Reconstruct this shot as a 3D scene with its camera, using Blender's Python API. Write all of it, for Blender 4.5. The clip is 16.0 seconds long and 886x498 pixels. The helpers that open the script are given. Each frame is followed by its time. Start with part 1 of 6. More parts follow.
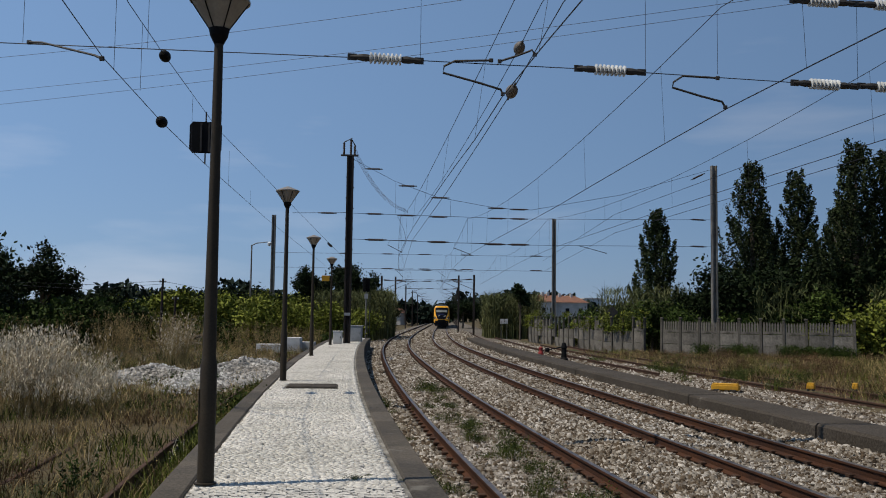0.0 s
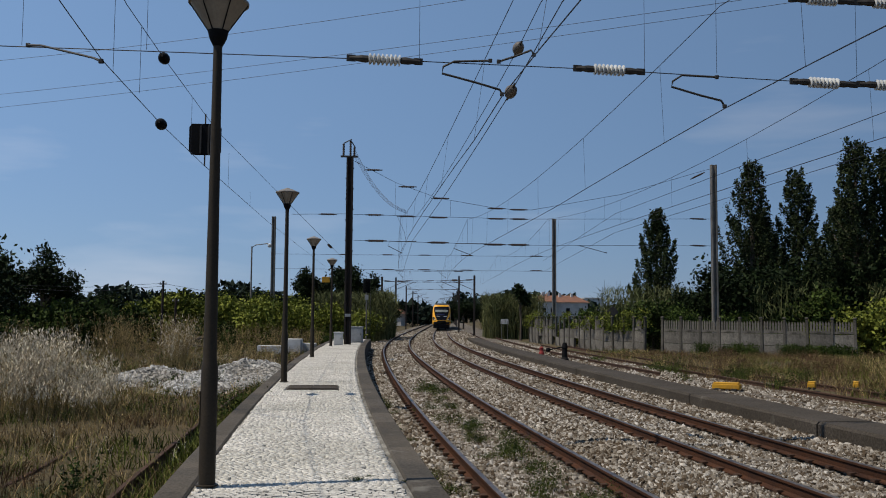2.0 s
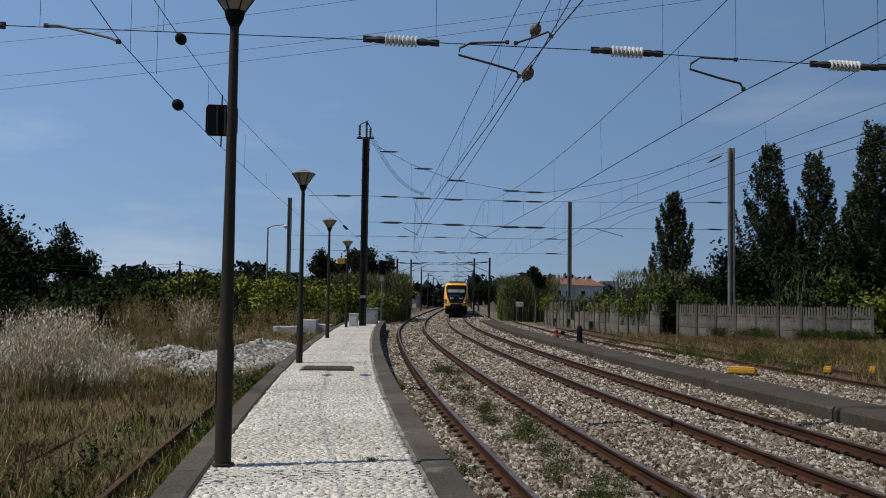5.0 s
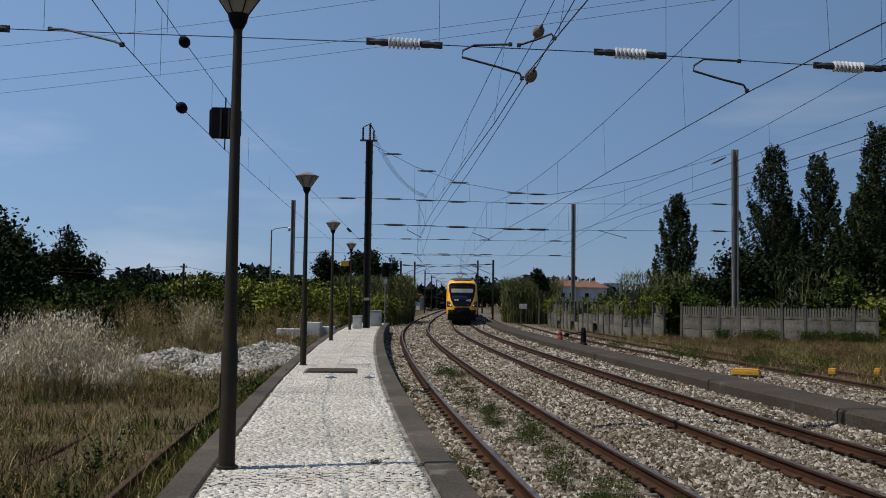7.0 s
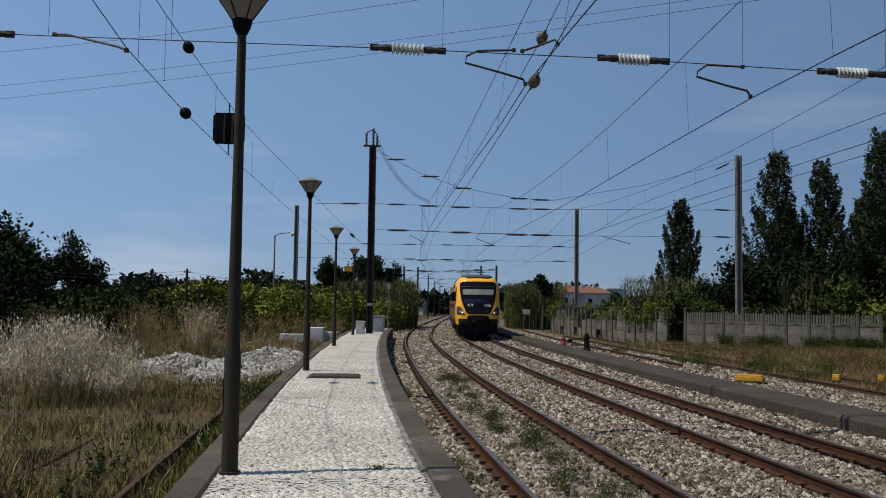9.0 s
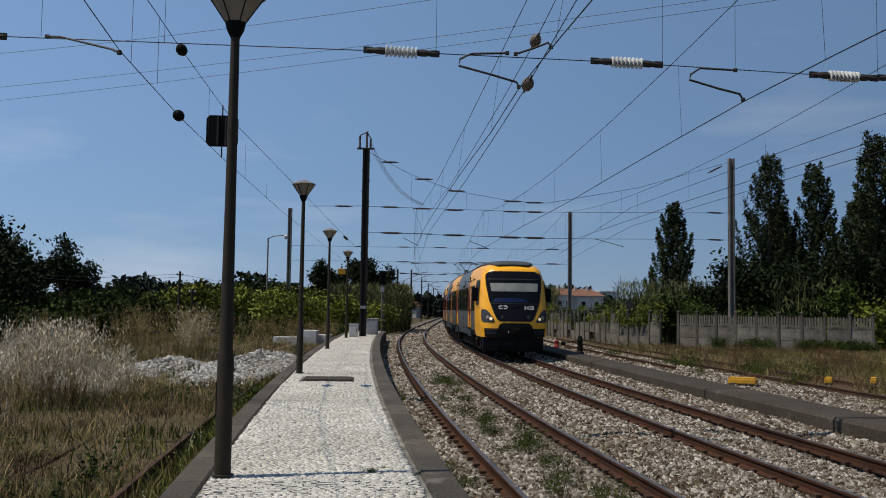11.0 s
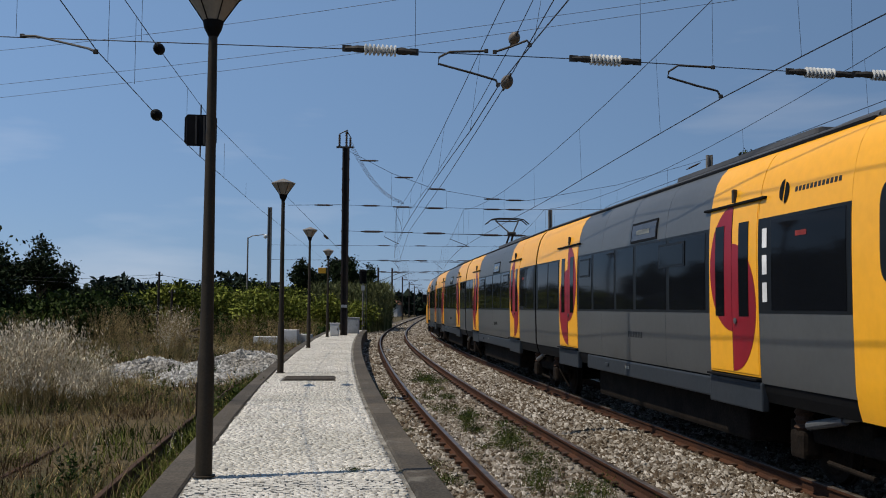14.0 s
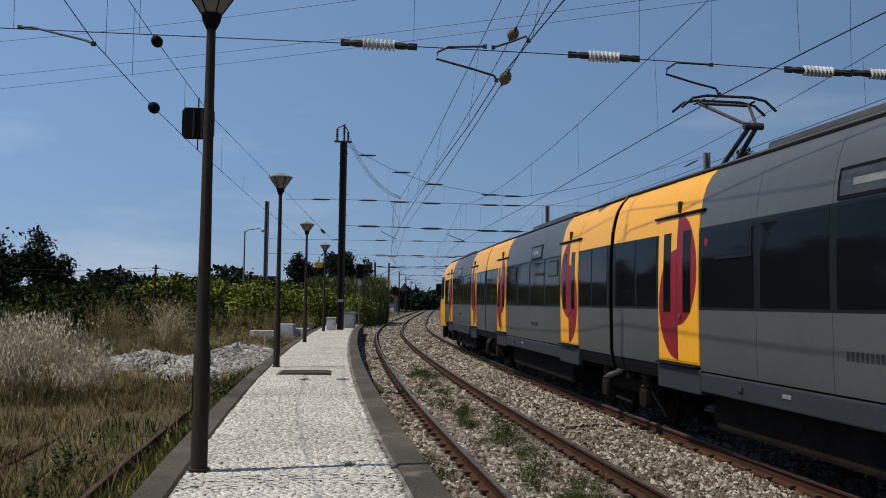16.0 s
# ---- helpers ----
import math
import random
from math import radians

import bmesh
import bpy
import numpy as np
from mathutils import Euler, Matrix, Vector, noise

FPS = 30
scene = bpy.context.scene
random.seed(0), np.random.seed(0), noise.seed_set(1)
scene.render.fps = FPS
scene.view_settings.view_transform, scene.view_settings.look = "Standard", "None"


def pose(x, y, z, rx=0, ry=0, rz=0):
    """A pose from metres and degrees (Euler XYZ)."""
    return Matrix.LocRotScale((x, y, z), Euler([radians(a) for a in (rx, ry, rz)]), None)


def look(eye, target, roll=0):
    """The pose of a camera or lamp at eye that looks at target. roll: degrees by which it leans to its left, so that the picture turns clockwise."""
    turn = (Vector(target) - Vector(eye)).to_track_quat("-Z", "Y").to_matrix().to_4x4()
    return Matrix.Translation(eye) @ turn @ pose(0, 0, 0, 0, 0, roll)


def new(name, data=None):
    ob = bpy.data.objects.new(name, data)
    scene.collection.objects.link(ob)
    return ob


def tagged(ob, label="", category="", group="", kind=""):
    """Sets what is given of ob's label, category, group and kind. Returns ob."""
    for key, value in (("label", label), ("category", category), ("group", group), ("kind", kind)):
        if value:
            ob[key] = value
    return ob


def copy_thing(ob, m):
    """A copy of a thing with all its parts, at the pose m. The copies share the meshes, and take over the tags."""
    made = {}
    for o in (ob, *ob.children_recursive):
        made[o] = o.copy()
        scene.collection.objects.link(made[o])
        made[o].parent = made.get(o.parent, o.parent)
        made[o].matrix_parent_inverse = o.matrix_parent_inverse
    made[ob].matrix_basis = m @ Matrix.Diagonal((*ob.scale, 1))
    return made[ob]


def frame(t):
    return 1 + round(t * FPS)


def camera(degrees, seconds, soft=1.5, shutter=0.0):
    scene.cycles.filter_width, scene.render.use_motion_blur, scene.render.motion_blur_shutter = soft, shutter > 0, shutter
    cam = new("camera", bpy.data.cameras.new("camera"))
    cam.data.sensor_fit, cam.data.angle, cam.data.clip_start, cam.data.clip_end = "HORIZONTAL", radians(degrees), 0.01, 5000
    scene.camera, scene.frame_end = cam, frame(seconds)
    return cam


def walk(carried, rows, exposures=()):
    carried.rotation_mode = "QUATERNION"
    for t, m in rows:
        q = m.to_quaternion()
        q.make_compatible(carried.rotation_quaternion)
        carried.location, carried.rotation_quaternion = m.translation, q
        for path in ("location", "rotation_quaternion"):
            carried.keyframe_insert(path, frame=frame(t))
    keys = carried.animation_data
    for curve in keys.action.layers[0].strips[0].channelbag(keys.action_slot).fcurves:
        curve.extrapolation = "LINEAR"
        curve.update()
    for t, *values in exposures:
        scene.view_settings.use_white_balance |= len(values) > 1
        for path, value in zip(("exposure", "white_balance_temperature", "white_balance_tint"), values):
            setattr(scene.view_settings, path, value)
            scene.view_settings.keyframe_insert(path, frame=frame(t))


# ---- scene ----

EYE = 2.066
cam = camera(50.8, 16.0, soft=1.0)
walk(cam, [
    (0.0, pose(0, 0, EYE, 94.142, -0.756, -0.0)),
    (0.5, pose(0, 0, EYE, 94.056, -0.745, -0.006)),
    (1.0, pose(0, 0, EYE, 93.917, -0.805, 0.044)),
    (1.5, pose(0, 0, EYE, 94.018, -0.738, -0.044)),
    (2.0, pose(0, 0, EYE, 94.178, -0.43, 0.031)),
    (2.5, pose(0, 0, EYE, 94.294, -0.405, 0.418)),
    (3.0, pose(0, 0, EYE, 92.875, -0.31, 0.659)),
    (3.5, pose(0, 0, EYE, 92.493, -0.598, 0.643)),
    (4.0, pose(0, 0, EYE, 93.45, -1.038, 0.656)),
    (4.2, pose(0, 0, EYE, 93.231, -0.948, 0.866)),
    (6.5, pose(0, 0, EYE, 93.011, -0.776, 0.997)),
    (7.0, pose(0, 0, EYE, 93.204, -0.764, 1.174)),
    (7.5, pose(0, 0, EYE, 93.347, -0.588, 1.4)),
    (8.0, pose(0, 0, EYE, 93.441, -0.544, 1.537)),
    (8.5, pose(0, 0, EYE, 93.502, -0.663, 1.339)),
    (9.0, pose(0, 0, EYE, 93.536, -0.848, 1.368)),
    (11.5, pose(0, 0, EYE, 93.726, -0.689, 0.734)),
    (12.0, pose(0, 0, EYE, 93.619, -0.356, 0.337)),
    (12.5, pose(0, 0, EYE, 93.622, -0.313, 0.152)),
    (13.0, pose(0, 0, EYE, 93.613, -0.341, -0.004)),
    (13.5, pose(0, 0, EYE, 93.59, -0.417, -0.092)),
    (14.0, pose(0, 0, EYE, 93.61, -0.326, -0.195)),
    (14.5, pose(0, 0, EYE, 93.572, -0.275, -0.214)),
    (15.0, pose(0, 0, EYE, 93.655, -0.548, -0.23)),
    (15.5, pose(0, 0, EYE, 93.493, -0.763, -0.275)),
    (16.0, pose(0, 0, EYE, 93.323, -0.773, -0.409)),
])

# ---- light ----
SUN_TO = Vector((-0.56, -0.13, 1.0)).normalized()
world = bpy.data.worlds.new("sky")
scene.world = world
world.use_nodes = True
wn, wl = world.node_tree.nodes, world.node_tree.links
sky = wn.new("ShaderNodeTexSky")
sky.sky_type, sky.sun_disc = "NISHITA", False
sky.sun_elevation = math.asin(SUN_TO.z)
sky.sun_rotation = math.atan2(SUN_TO.x, SUN_TO.y)
sky.air_density, sky.dust_density, sky.ozone_density = 1.0, 0.1, 4.0
wn["Background"].inputs["Strength"].default_value = 0.075
# thin high cloud: soft streaks mixed into the sky, the same all round
coord = wn.new("ShaderNodeTexCoord")
stretch = wn.new("ShaderNodeMapping")
stretch.inputs["Scale"].default_value = (1.6, 1.6, 9.0)
cloud = wn.new("ShaderNodeTexNoise")
cloud.inputs["Scale"].default_value, cloud.inputs["Detail"].default_value = 1.7, 7
cloud_ramp = wn.new("ShaderNodeValToRGB")
cloud_ramp.color_ramp.elements[0].position, cloud_ramp.color_ramp.elements[1].position = 0.54, 0.80
cloud_ramp.color_ramp.elements[1].color = (0.30, 0.30, 0.30, 1)
cloud_mix = wn.new("ShaderNodeMixRGB")
cloud_mix.inputs[2].default_value = (8.5, 8.7, 9.4, 1)
wl.new(coord.outputs["Generated"], stretch.inputs["Vector"])
wl.new(stretch.outputs[0], cloud.inputs["Vector"])
wl.new(cloud.outputs["Fac"], cloud_ramp.inputs[0])
wl.new(cloud_ramp.outputs[0], cloud_mix.inputs[0])
haze = wn.new("ShaderNodeMixRGB")
haze.inputs[0].default_value = 0.74
haze.inputs[2].default_value = (2.10, 3.58, 6.20, 1)
wl.new(sky.outputs[0], haze.inputs[1])
wl.new(haze.outputs[0], cloud_mix.inputs[1])
# the sky is brighter towards the sun's side
axes = wn.new("ShaderNodeSeparateXYZ")
sunward = wn.new("ShaderNodeMapRange")
sunward.inputs["From Min"].default_value, sunward.inputs["From Max"].default_value = -1.0, 1.0
sunward.inputs["To Min"].default_value, sunward.inputs["To Max"].default_value = 1.55, 0.60
brighten = wn.new("ShaderNodeMixRGB")
brighten.blend_type = "MULTIPLY"
brighten.inputs[0].default_value = 1.0
wl.new(coord.outputs["Generated"], axes.inputs[0])
wl.new(axes.outputs["X"], sunward.inputs["Value"])
wl.new(cloud_mix.outputs[0], brighten.inputs[1])
wl.new(sunward.outputs[0], brighten.inputs[2])
wl.new(brighten.outputs[0], wn["Background"].inputs["Color"])
sun = new("sun", bpy.data.lights.new("sun", "SUN"))
sun.data.energy, sun.data.angle, sun.data.color = 4.5, radians(0.53), (1.0, 0.91, 0.77)
sun.matrix_world = look((0, 0, 50), Vector((0, 0, 50)) - SUN_TO)
scene.view_settings.exposure = 0.0

# ---- materials ----
def mat(name, base, rough=0.8, metal=0.0, var=0.18, scale=3.0, fine=40.0, bump=0.2, tint=None, rand=0.0, island=0.0, spec=0.2, stain=None):
    """A surface of one base colour with two scales of variation and a fine relief."""
    m = bpy.data.materials.new(name)
    m.use_nodes = True
    n, l = m.node_tree.nodes, m.node_tree.links
    b = n["Principled BSDF"]
    b.inputs["Roughness"].default_value, b.inputs["Metallic"].default_value = rough, metal
    b.inputs["Specular IOR Level"].default_value = spec
    co = n.new("ShaderNodeTexCoord")
    big, small = n.new("ShaderNodeTexNoise"), n.new("ShaderNodeTexNoise")
    big.inputs["Scale"].default_value, big.inputs["Detail"].default_value = scale, 5
    small.inputs["Scale"].default_value, small.inputs["Detail"].default_value = fine, 3
    l.new(co.outputs["Object"], big.inputs["Vector"])
    l.new(co.outputs["Object"], small.inputs["Vector"])
    tint = tint or tuple(c * 0.7 for c in base)
    r1 = n.new("ShaderNodeValToRGB")
    r1.color_ramp.elements[0].position, r1.color_ramp.elements[1].position = 0.35, 0.68
    r1.color_ramp.elements[0].color, r1.color_ramp.elements[1].color = (*base, 1), (*tint, 1)
    l.new(big.outputs["Fac"], r1.inputs[0])
    mul = n.new("ShaderNodeMixRGB")
    mul.blend_type = "MULTIPLY"
    mul.inputs[0].default_value = 1.0
    r2 = n.new("ShaderNodeMapRange")
    r2.inputs["From Min"].default_value, r2.inputs["From Max"].default_value = 0.3, 0.7
    r2.inputs["To Min"].default_value, r2.inputs["To Max"].default_value = 1 - var, 1 + var
    l.new(small.outputs["Fac"], r2.inputs["Value"])
    l.new(r1.outputs[0], mul.inputs[1])
    l.new(r2.outputs[0], mul.inputs[2])
    out = mul.outputs[0]
    if stain:
        st, rs, mx = n.new("ShaderNodeTexNoise"), n.new("ShaderNodeValToRGB"), n.new("ShaderNodeMixRGB")
        st.inputs["Scale"].default_value, st.inputs["Detail"].default_value = stain[0], 8
        rs.color_ramp.elements[0].position, rs.color_ramp.elements[1].position = stain[1], stain[1] + 0.12
        l.new(co.outputs["Object"], st.inputs["Vector"])
        l.new(st.outputs["Fac"], rs.inputs[0])
        l.new(rs.outputs[0], mx.inputs[0])
        l.new(out, mx.inputs[1])
        mx.inputs[2].default_value = (*stain[2], 1)
        out = mx.outputs[0]
    for amount, node, socket in ((rand, "ShaderNodeObjectInfo", "Random"), (island, "ShaderNodeNewGeometry", "Random Per Island")):
        if amount:
            info, rr, mm = n.new(node), n.new("ShaderNodeMapRange"), n.new("ShaderNodeMixRGB")
            rr.inputs["To Min"].default_value, rr.inputs["To Max"].default_value = 1 - amount, 1 + amount
            mm.blend_type = "MULTIPLY"
            mm.inputs[0].default_value = 1.0
            l.new(info.outputs[socket], rr.inputs["Value"])
            l.new(out, mm.inputs[1])
            l.new(rr.outputs[0], mm.inputs[2])
            out = mm.outputs[0]
    l.new(out, b.inputs["Base Color"])
    if bump:
        bp = n.new("ShaderNodeBump")
        bp.inputs["Strength"].default_value, bp.inputs["Distance"].default_value = bump, 0.02
        l.new(small.outputs["Fac"], bp.inputs["Height"])
        l.new(bp.outputs[0], b.inputs["Normal"])
    return m


def leafy(name, base, tint, var=0.45, rough=0.65):
    m = mat(name, base, rough, 0, 0.2, 0.35, 6.0, 0, tint, 0.12, var, 0.06)
    b = m.node_tree.nodes["Principled BSDF"]
    b.inputs["Subsurface Weight"].default_value = 0.0
    return m


def stony(name, tones, rough=0.9):
    """Broken stone: every lump takes one of the given tones, with grain and dust over it."""
    m = mat(name, (0.9, 0.9, 0.9), rough, 0, 0.25, 0.35, 45, 0.25, (0.62, 0.58, 0.53), 0, 0, 0.12)
    n, l = m.node_tree.nodes, m.node_tree.links
    b = n["Principled BSDF"]
    dust = b.inputs["Base Color"].links[0].from_socket
    info, ramp, mul = n.new("ShaderNodeNewGeometry"), n.new("ShaderNodeValToRGB"), n.new("ShaderNodeMixRGB")
    el = ramp.color_ramp.elements
    el[0].position, el[0].color = tones[0][0], (*tones[0][1], 1)
    el[1].position, el[1].color = tones[-1][0], (*tones[-1][1], 1)
    for p, c in tones[1:-1]:
        el.new(p).color = (*c, 1)
    mul.blend_type = "MULTIPLY"
    mul.inputs[0].default_value = 1.0
    l.new(info.outputs["Random Per Island"], ramp.inputs[0])
    l.new(ramp.outputs[0], mul.inputs[1])
    l.new(dust, mul.inputs[2])
    l.new(mul.outputs[0], b.inputs["Base Color"])
    return m


def glow(name, colour, strength):
    m = bpy.data.materials.new(name)
    m.use_nodes = True
    b = m.node_tree.nodes["Principled BSDF"]
    b.inputs["Base Color"].default_value = (*colour, 1)
    b.inputs["Emission Color"].default_value, b.inputs["Emission Strength"].default_value = (*colour, 1), strength
    return m


M = dict(
    ballast=mat("ballast", (0.082, 0.068, 0.053), 0.95, 0, 0.6, 0.5, 16, 1.0, (0.125, 0.108, 0.088)),
    stone=stony("ballast_stone", ((0.0, (0.032, 0.023, 0.015)), (0.25, (0.098, 0.073, 0.049)), (0.5, (0.158, 0.137, 0.112)), (0.75, (0.262, 0.240, 0.208)), (1.0, (0.49, 0.463, 0.425)))),
    rubble=stony("grey_rubble", ((0.0, (0.10, 0.10, 0.10)), (0.4, (0.26, 0.26, 0.255)), (1.0, (0.50, 0.50, 0.49)))),
    rail_side=mat("rusty_rail", (0.058, 0.025, 0.013), 0.85, 0.0, 0.35, 2, 60, 0.2, (0.036, 0.018, 0.012), spec=0.1),
    rail_top=mat("worn_rail", (0.055, 0.042, 0.034), 0.38, 0.45, 0.2, 5, 60, 0.05, (0.15, 0.125, 0.105)),
    rust_dark=mat("old_rust", (0.06, 0.032, 0.02), 0.9, 0, 0.3, 2, 40, 0.2),
    sleeper=mat("sleeper", (0.16, 0.14, 0.118), 0.9, 0, 0.25, 2, 30, 0.3),
    cobble=mat("pale_cobble", (0.42, 0.40, 0.365), 0.85, 0, 0.18, 0.6, 50, 0.35, (0.33, 0.315, 0.28), 0.20, 0.24, stain=(1.7, 0.69, (0.21, 0.19, 0.165))),
    cobble_joint=mat("cobble_joint", (0.075, 0.066, 0.052), 0.95, 0, 0.5, 2.2, 40, 0.4, (0.24, 0.225, 0.195)),
    kerb=mat("kerb_concrete", (0.074, 0.062, 0.048), 0.95, 0, 0.35, 1.2, 35, 0.5, (0.048, 0.042, 0.035), 0.22, stain=(2.2, 0.62, (0.125, 0.115, 0.098))),
    old_kerb=mat("old_concrete", (0.036, 0.029, 0.021), 0.95, 0, 0.45, 0.8, 25, 0.6, (0.052, 0.043, 0.034), stain=(1.9, 0.66, (0.11, 0.10, 0.085))),
    soil=mat("dry_soil", (0.085, 0.062, 0.032), 1.0, 0, 0.5, 0.3, 9, 1.0, (0.052, 0.042, 0.019), stain=(0.3, 0.56, (0.038, 0.040, 0.014))),
    dry=leafy("dry_grass", (0.31, 0.235, 0.11), (0.17, 0.122, 0.055), 0.65),
    oat=leafy("pale_oat_grass", (0.58, 0.52, 0.41), (0.42, 0.36, 0.26), 0.4),
    green=leafy("green_grass", (0.105, 0.115, 0.024), (0.052, 0.060, 0.014), 0.6),
    brown=leafy("brown_weed", (0.115, 0.069, 0.036), (0.056, 0.035, 0.020), 0.6),
    leaf=leafy("leaf_mid", (0.036, 0.054, 0.011), (0.015, 0.026, 0.006), 0.6),
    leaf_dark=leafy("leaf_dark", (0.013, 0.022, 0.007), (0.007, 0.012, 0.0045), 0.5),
    leaf_poplar=leafy("leaf_poplar", (0.036, 0.047, 0.019), (0.014, 0.021, 0.008), 0.6),
    leaf_light=leafy("leaf_light", (0.132, 0.146, 0.024), (0.056, 0.072, 0.012), 0.6),
    reed=leafy("reed", (0.115, 0.118, 0.050), (0.042, 0.055, 0.020), 0.6),
    leaf_far=leafy("leaf_far", (0.015, 0.024, 0.016), (0.010, 0.017, 0.012), 0.25),
    bark=mat("bark", (0.10, 0.08, 0.06), 0.95, 0, 0.3, 3, 30, 0.5),
    post=mat("lamp_post_paint", (0.036, 0.027, 0.017), 0.6, 0.1, 0.2, 2.2, 60, 0.1, (0.024, 0.019, 0.013)),
    lamp_glass=mat("lamp_diffuser", (0.27, 0.235, 0.19), 0.45, 0, 0.08, 4, 40, 0.02, (0.21, 0.18, 0.145)),
    lamp_cap=mat("lamp_cap", (0.22, 0.20, 0.18), 0.5, 0.1, 0.1, 4, 40, 0.05),
    mast_dark=mat("dark_mast", (0.030, 0.022, 0.018), 0.75, 0.0, 0.25, 2, 30, 0.2, (0.020, 0.017, 0.016)),
    mast_grey=mat("grey_mast", (0.17, 0.162, 0.150), 0.7, 0.1, 0.2, 2, 30, 0.15, (0.11, 0.10, 0.088)),
    wire=mat("wire", (0.035, 0.035, 0.04), 0.6, 0.4, 0.1, 3, 30, 0),
    steel=mat("dark_fitting", (0.055, 0.05, 0.045), 0.6, 0.3, 0.2, 5, 40, 0.1),
    ceramic=mat("white_ceramic", (0.60, 0.61, 0.60), 0.25, 0, 0.05, 5, 30, 0),
    bead_grey=mat("bead_glaze", (0.15, 0.128, 0.108), 0.5, 0, 0.15, 5, 30, 0),
    ins_dark=mat("brown_insulator", (0.05, 0.035, 0.03), 0.35, 0, 0.1, 5, 30, 0),
    panel=mat("fence_concrete", (0.135, 0.124, 0.108), 0.95, 0, 0.3, 1.3, 14, 0.6, (0.085, 0.078, 0.067), 0.22, stain=(1.6, 0.58, (0.042, 0.039, 0.032))),
    post_concrete=mat("post_concrete", (0.085, 0.078, 0.067), 0.95, 0, 0.3, 1.5, 20, 0.5, (0.045, 0.041, 0.034), 0.2),
    yellow=mat("train_yellow", (0.80, 0.375, 0.020), 0.30, 0, 0.04, 0.6, 8, 0, (0.77, 0.355, 0.020), spec=0.35, stain=(1.2, 0.70, (0.52, 0.27, 0.025))),
    grey=mat("train_grey", (0.078, 0.081, 0.082), 0.36, 0.0, 0.06, 0.5, 10, 0.01, (0.064, 0.067, 0.068), spec=0.4, stain=(0.7, 0.64, (0.050, 0.049, 0.047))),
    skirt=mat("train_skirt", (0.026, 0.031, 0.037), 0.5, 0, 0.12, 1.2, 12, 0.03, (0.028, 0.032, 0.038)),
    apron=mat("dark_apron", (0.009, 0.011, 0.015), 0.6, 0, 0.25, 2, 20, 0.05, (0.006, 0.006, 0.007), spec=0.12),
    roof=mat("train_roof", (0.062, 0.063, 0.066), 0.55, 0, 0.15, 0.8, 14, 0.05, (0.042, 0.042, 0.043)),
    black=mat("black_rubber", (0.005, 0.005, 0.0055), 0.7, 0, 0.2, 3, 20, 0.05, spec=0.12),
    # grime blackened further: the shade beneath the train is put into this colour
    under=mat("shaded_bogie_grime", (0.008, 0.0065, 0.005), 0.9, 0.0, 0.35, 4, 30, 0.3, (0.017, 0.012, 0.009), spec=0.08),
    hose=mat("grey_damper", (0.12, 0.125, 0.13), 0.5, 0.3, 0.1, 4, 30, 0.05),
    pane=mat("dark_glass", (0.005, 0.006, 0.008), 0.05, 0, 0.02, 1, 3, 0, (0.006, 0.007, 0.009), spec=0.07),
    screen=mat("windscreen_glass", (0.006, 0.006, 0.008), 0.08, 0, 0.02, 1, 3, 0, (0.007, 0.007, 0.009), spec=0.12),
    pane_frame=mat("window_frame", (0.009, 0.010, 0.011), 0.4, 0, 0.05, 2, 9, 0, spec=0.15),
    blind=mat("pale_blind", (0.20, 0.212, 0.20), 0.7, 0, 0.05, 2, 9, 0),
    red=mat("door_red", (0.24, 0.012, 0.022), 0.35, 0, 0.04, 1, 9, 0),
    white=mat("white_paint", (0.75, 0.75, 0.74), 0.5, 0, 0.03, 2, 9, 0),
    dim=mat("dull_mark", (0.028, 0.03, 0.033), 0.6, 0, 0.03, 2, 9, 0),
    blue=mat("blue_dash", (0.005, 0.012, 0.06), 0.4, 0, 0.05, 2, 9, 0),
    lens=mat("lamp_lens", (0.05, 0.05, 0.055), 0.15, 0, 0.1, 4, 20, 0, spec=0.25),
    beam=glow("headlight_beam", (1.0, 0.74, 0.46), 0.55),
    reflector=mat("lamp_reflector", (0.30, 0.26, 0.21), 0.35, 0.3, 0.1, 4, 20, 0, (0.24, 0.20, 0.16)),
    wall=mat("pale_render", (0.52, 0.51, 0.49), 0.9, 0, 0.06, 0.5, 6, 0.05),
    tile=mat("roof_tile", (0.19, 0.095, 0.062), 0.85, 0, 0.25, 1, 8, 0.3, (0.14, 0.072, 0.05)),
    paint_yellow=mat("yellow_paint", (0.48, 0.255, 0.02), 0.7, 0, 0.2, 4, 30, 0.1, (0.33, 0.175, 0.02)),
    box_grey=mat("cabinet_grey", (0.30, 0.305, 0.305), 0.6, 0, 0.1, 2, 20, 0.05),
    red_paint=mat("red_paint", (0.22, 0.03, 0.026), 0.6, 0, 0.15, 4, 30, 0.1),
)

# ---- building helpers ----
def mesh_data(name, verts, faces, material, smooth=False):
    me = bpy.data.meshes.new(name)
    me.from_pydata([tuple(v) for v in verts], [], [tuple(f) for f in faces])
    me.materials.append(material)
    if smooth:
        me.shade_smooth()
    me.update()
    return me


def piece(name, data, parent=None, label="", m=None):
    ob = new(name, data)
    if parent:
        ob.parent = parent
    if m is not None:
        ob.matrix_basis = m
    if label:
        ob["label"] = label
    return ob


def part(name, bm, material, parent, label="", smooth=False, m=None):
    me = bpy.data.meshes.new(name)
    bm.to_mesh(me)
    bm.free()
    me.materials.append(material)
    if smooth:
        me.shade_smooth()
        me.set_sharp_from_angle(angle=radians(32))
    return piece(name, me, parent, label, m)


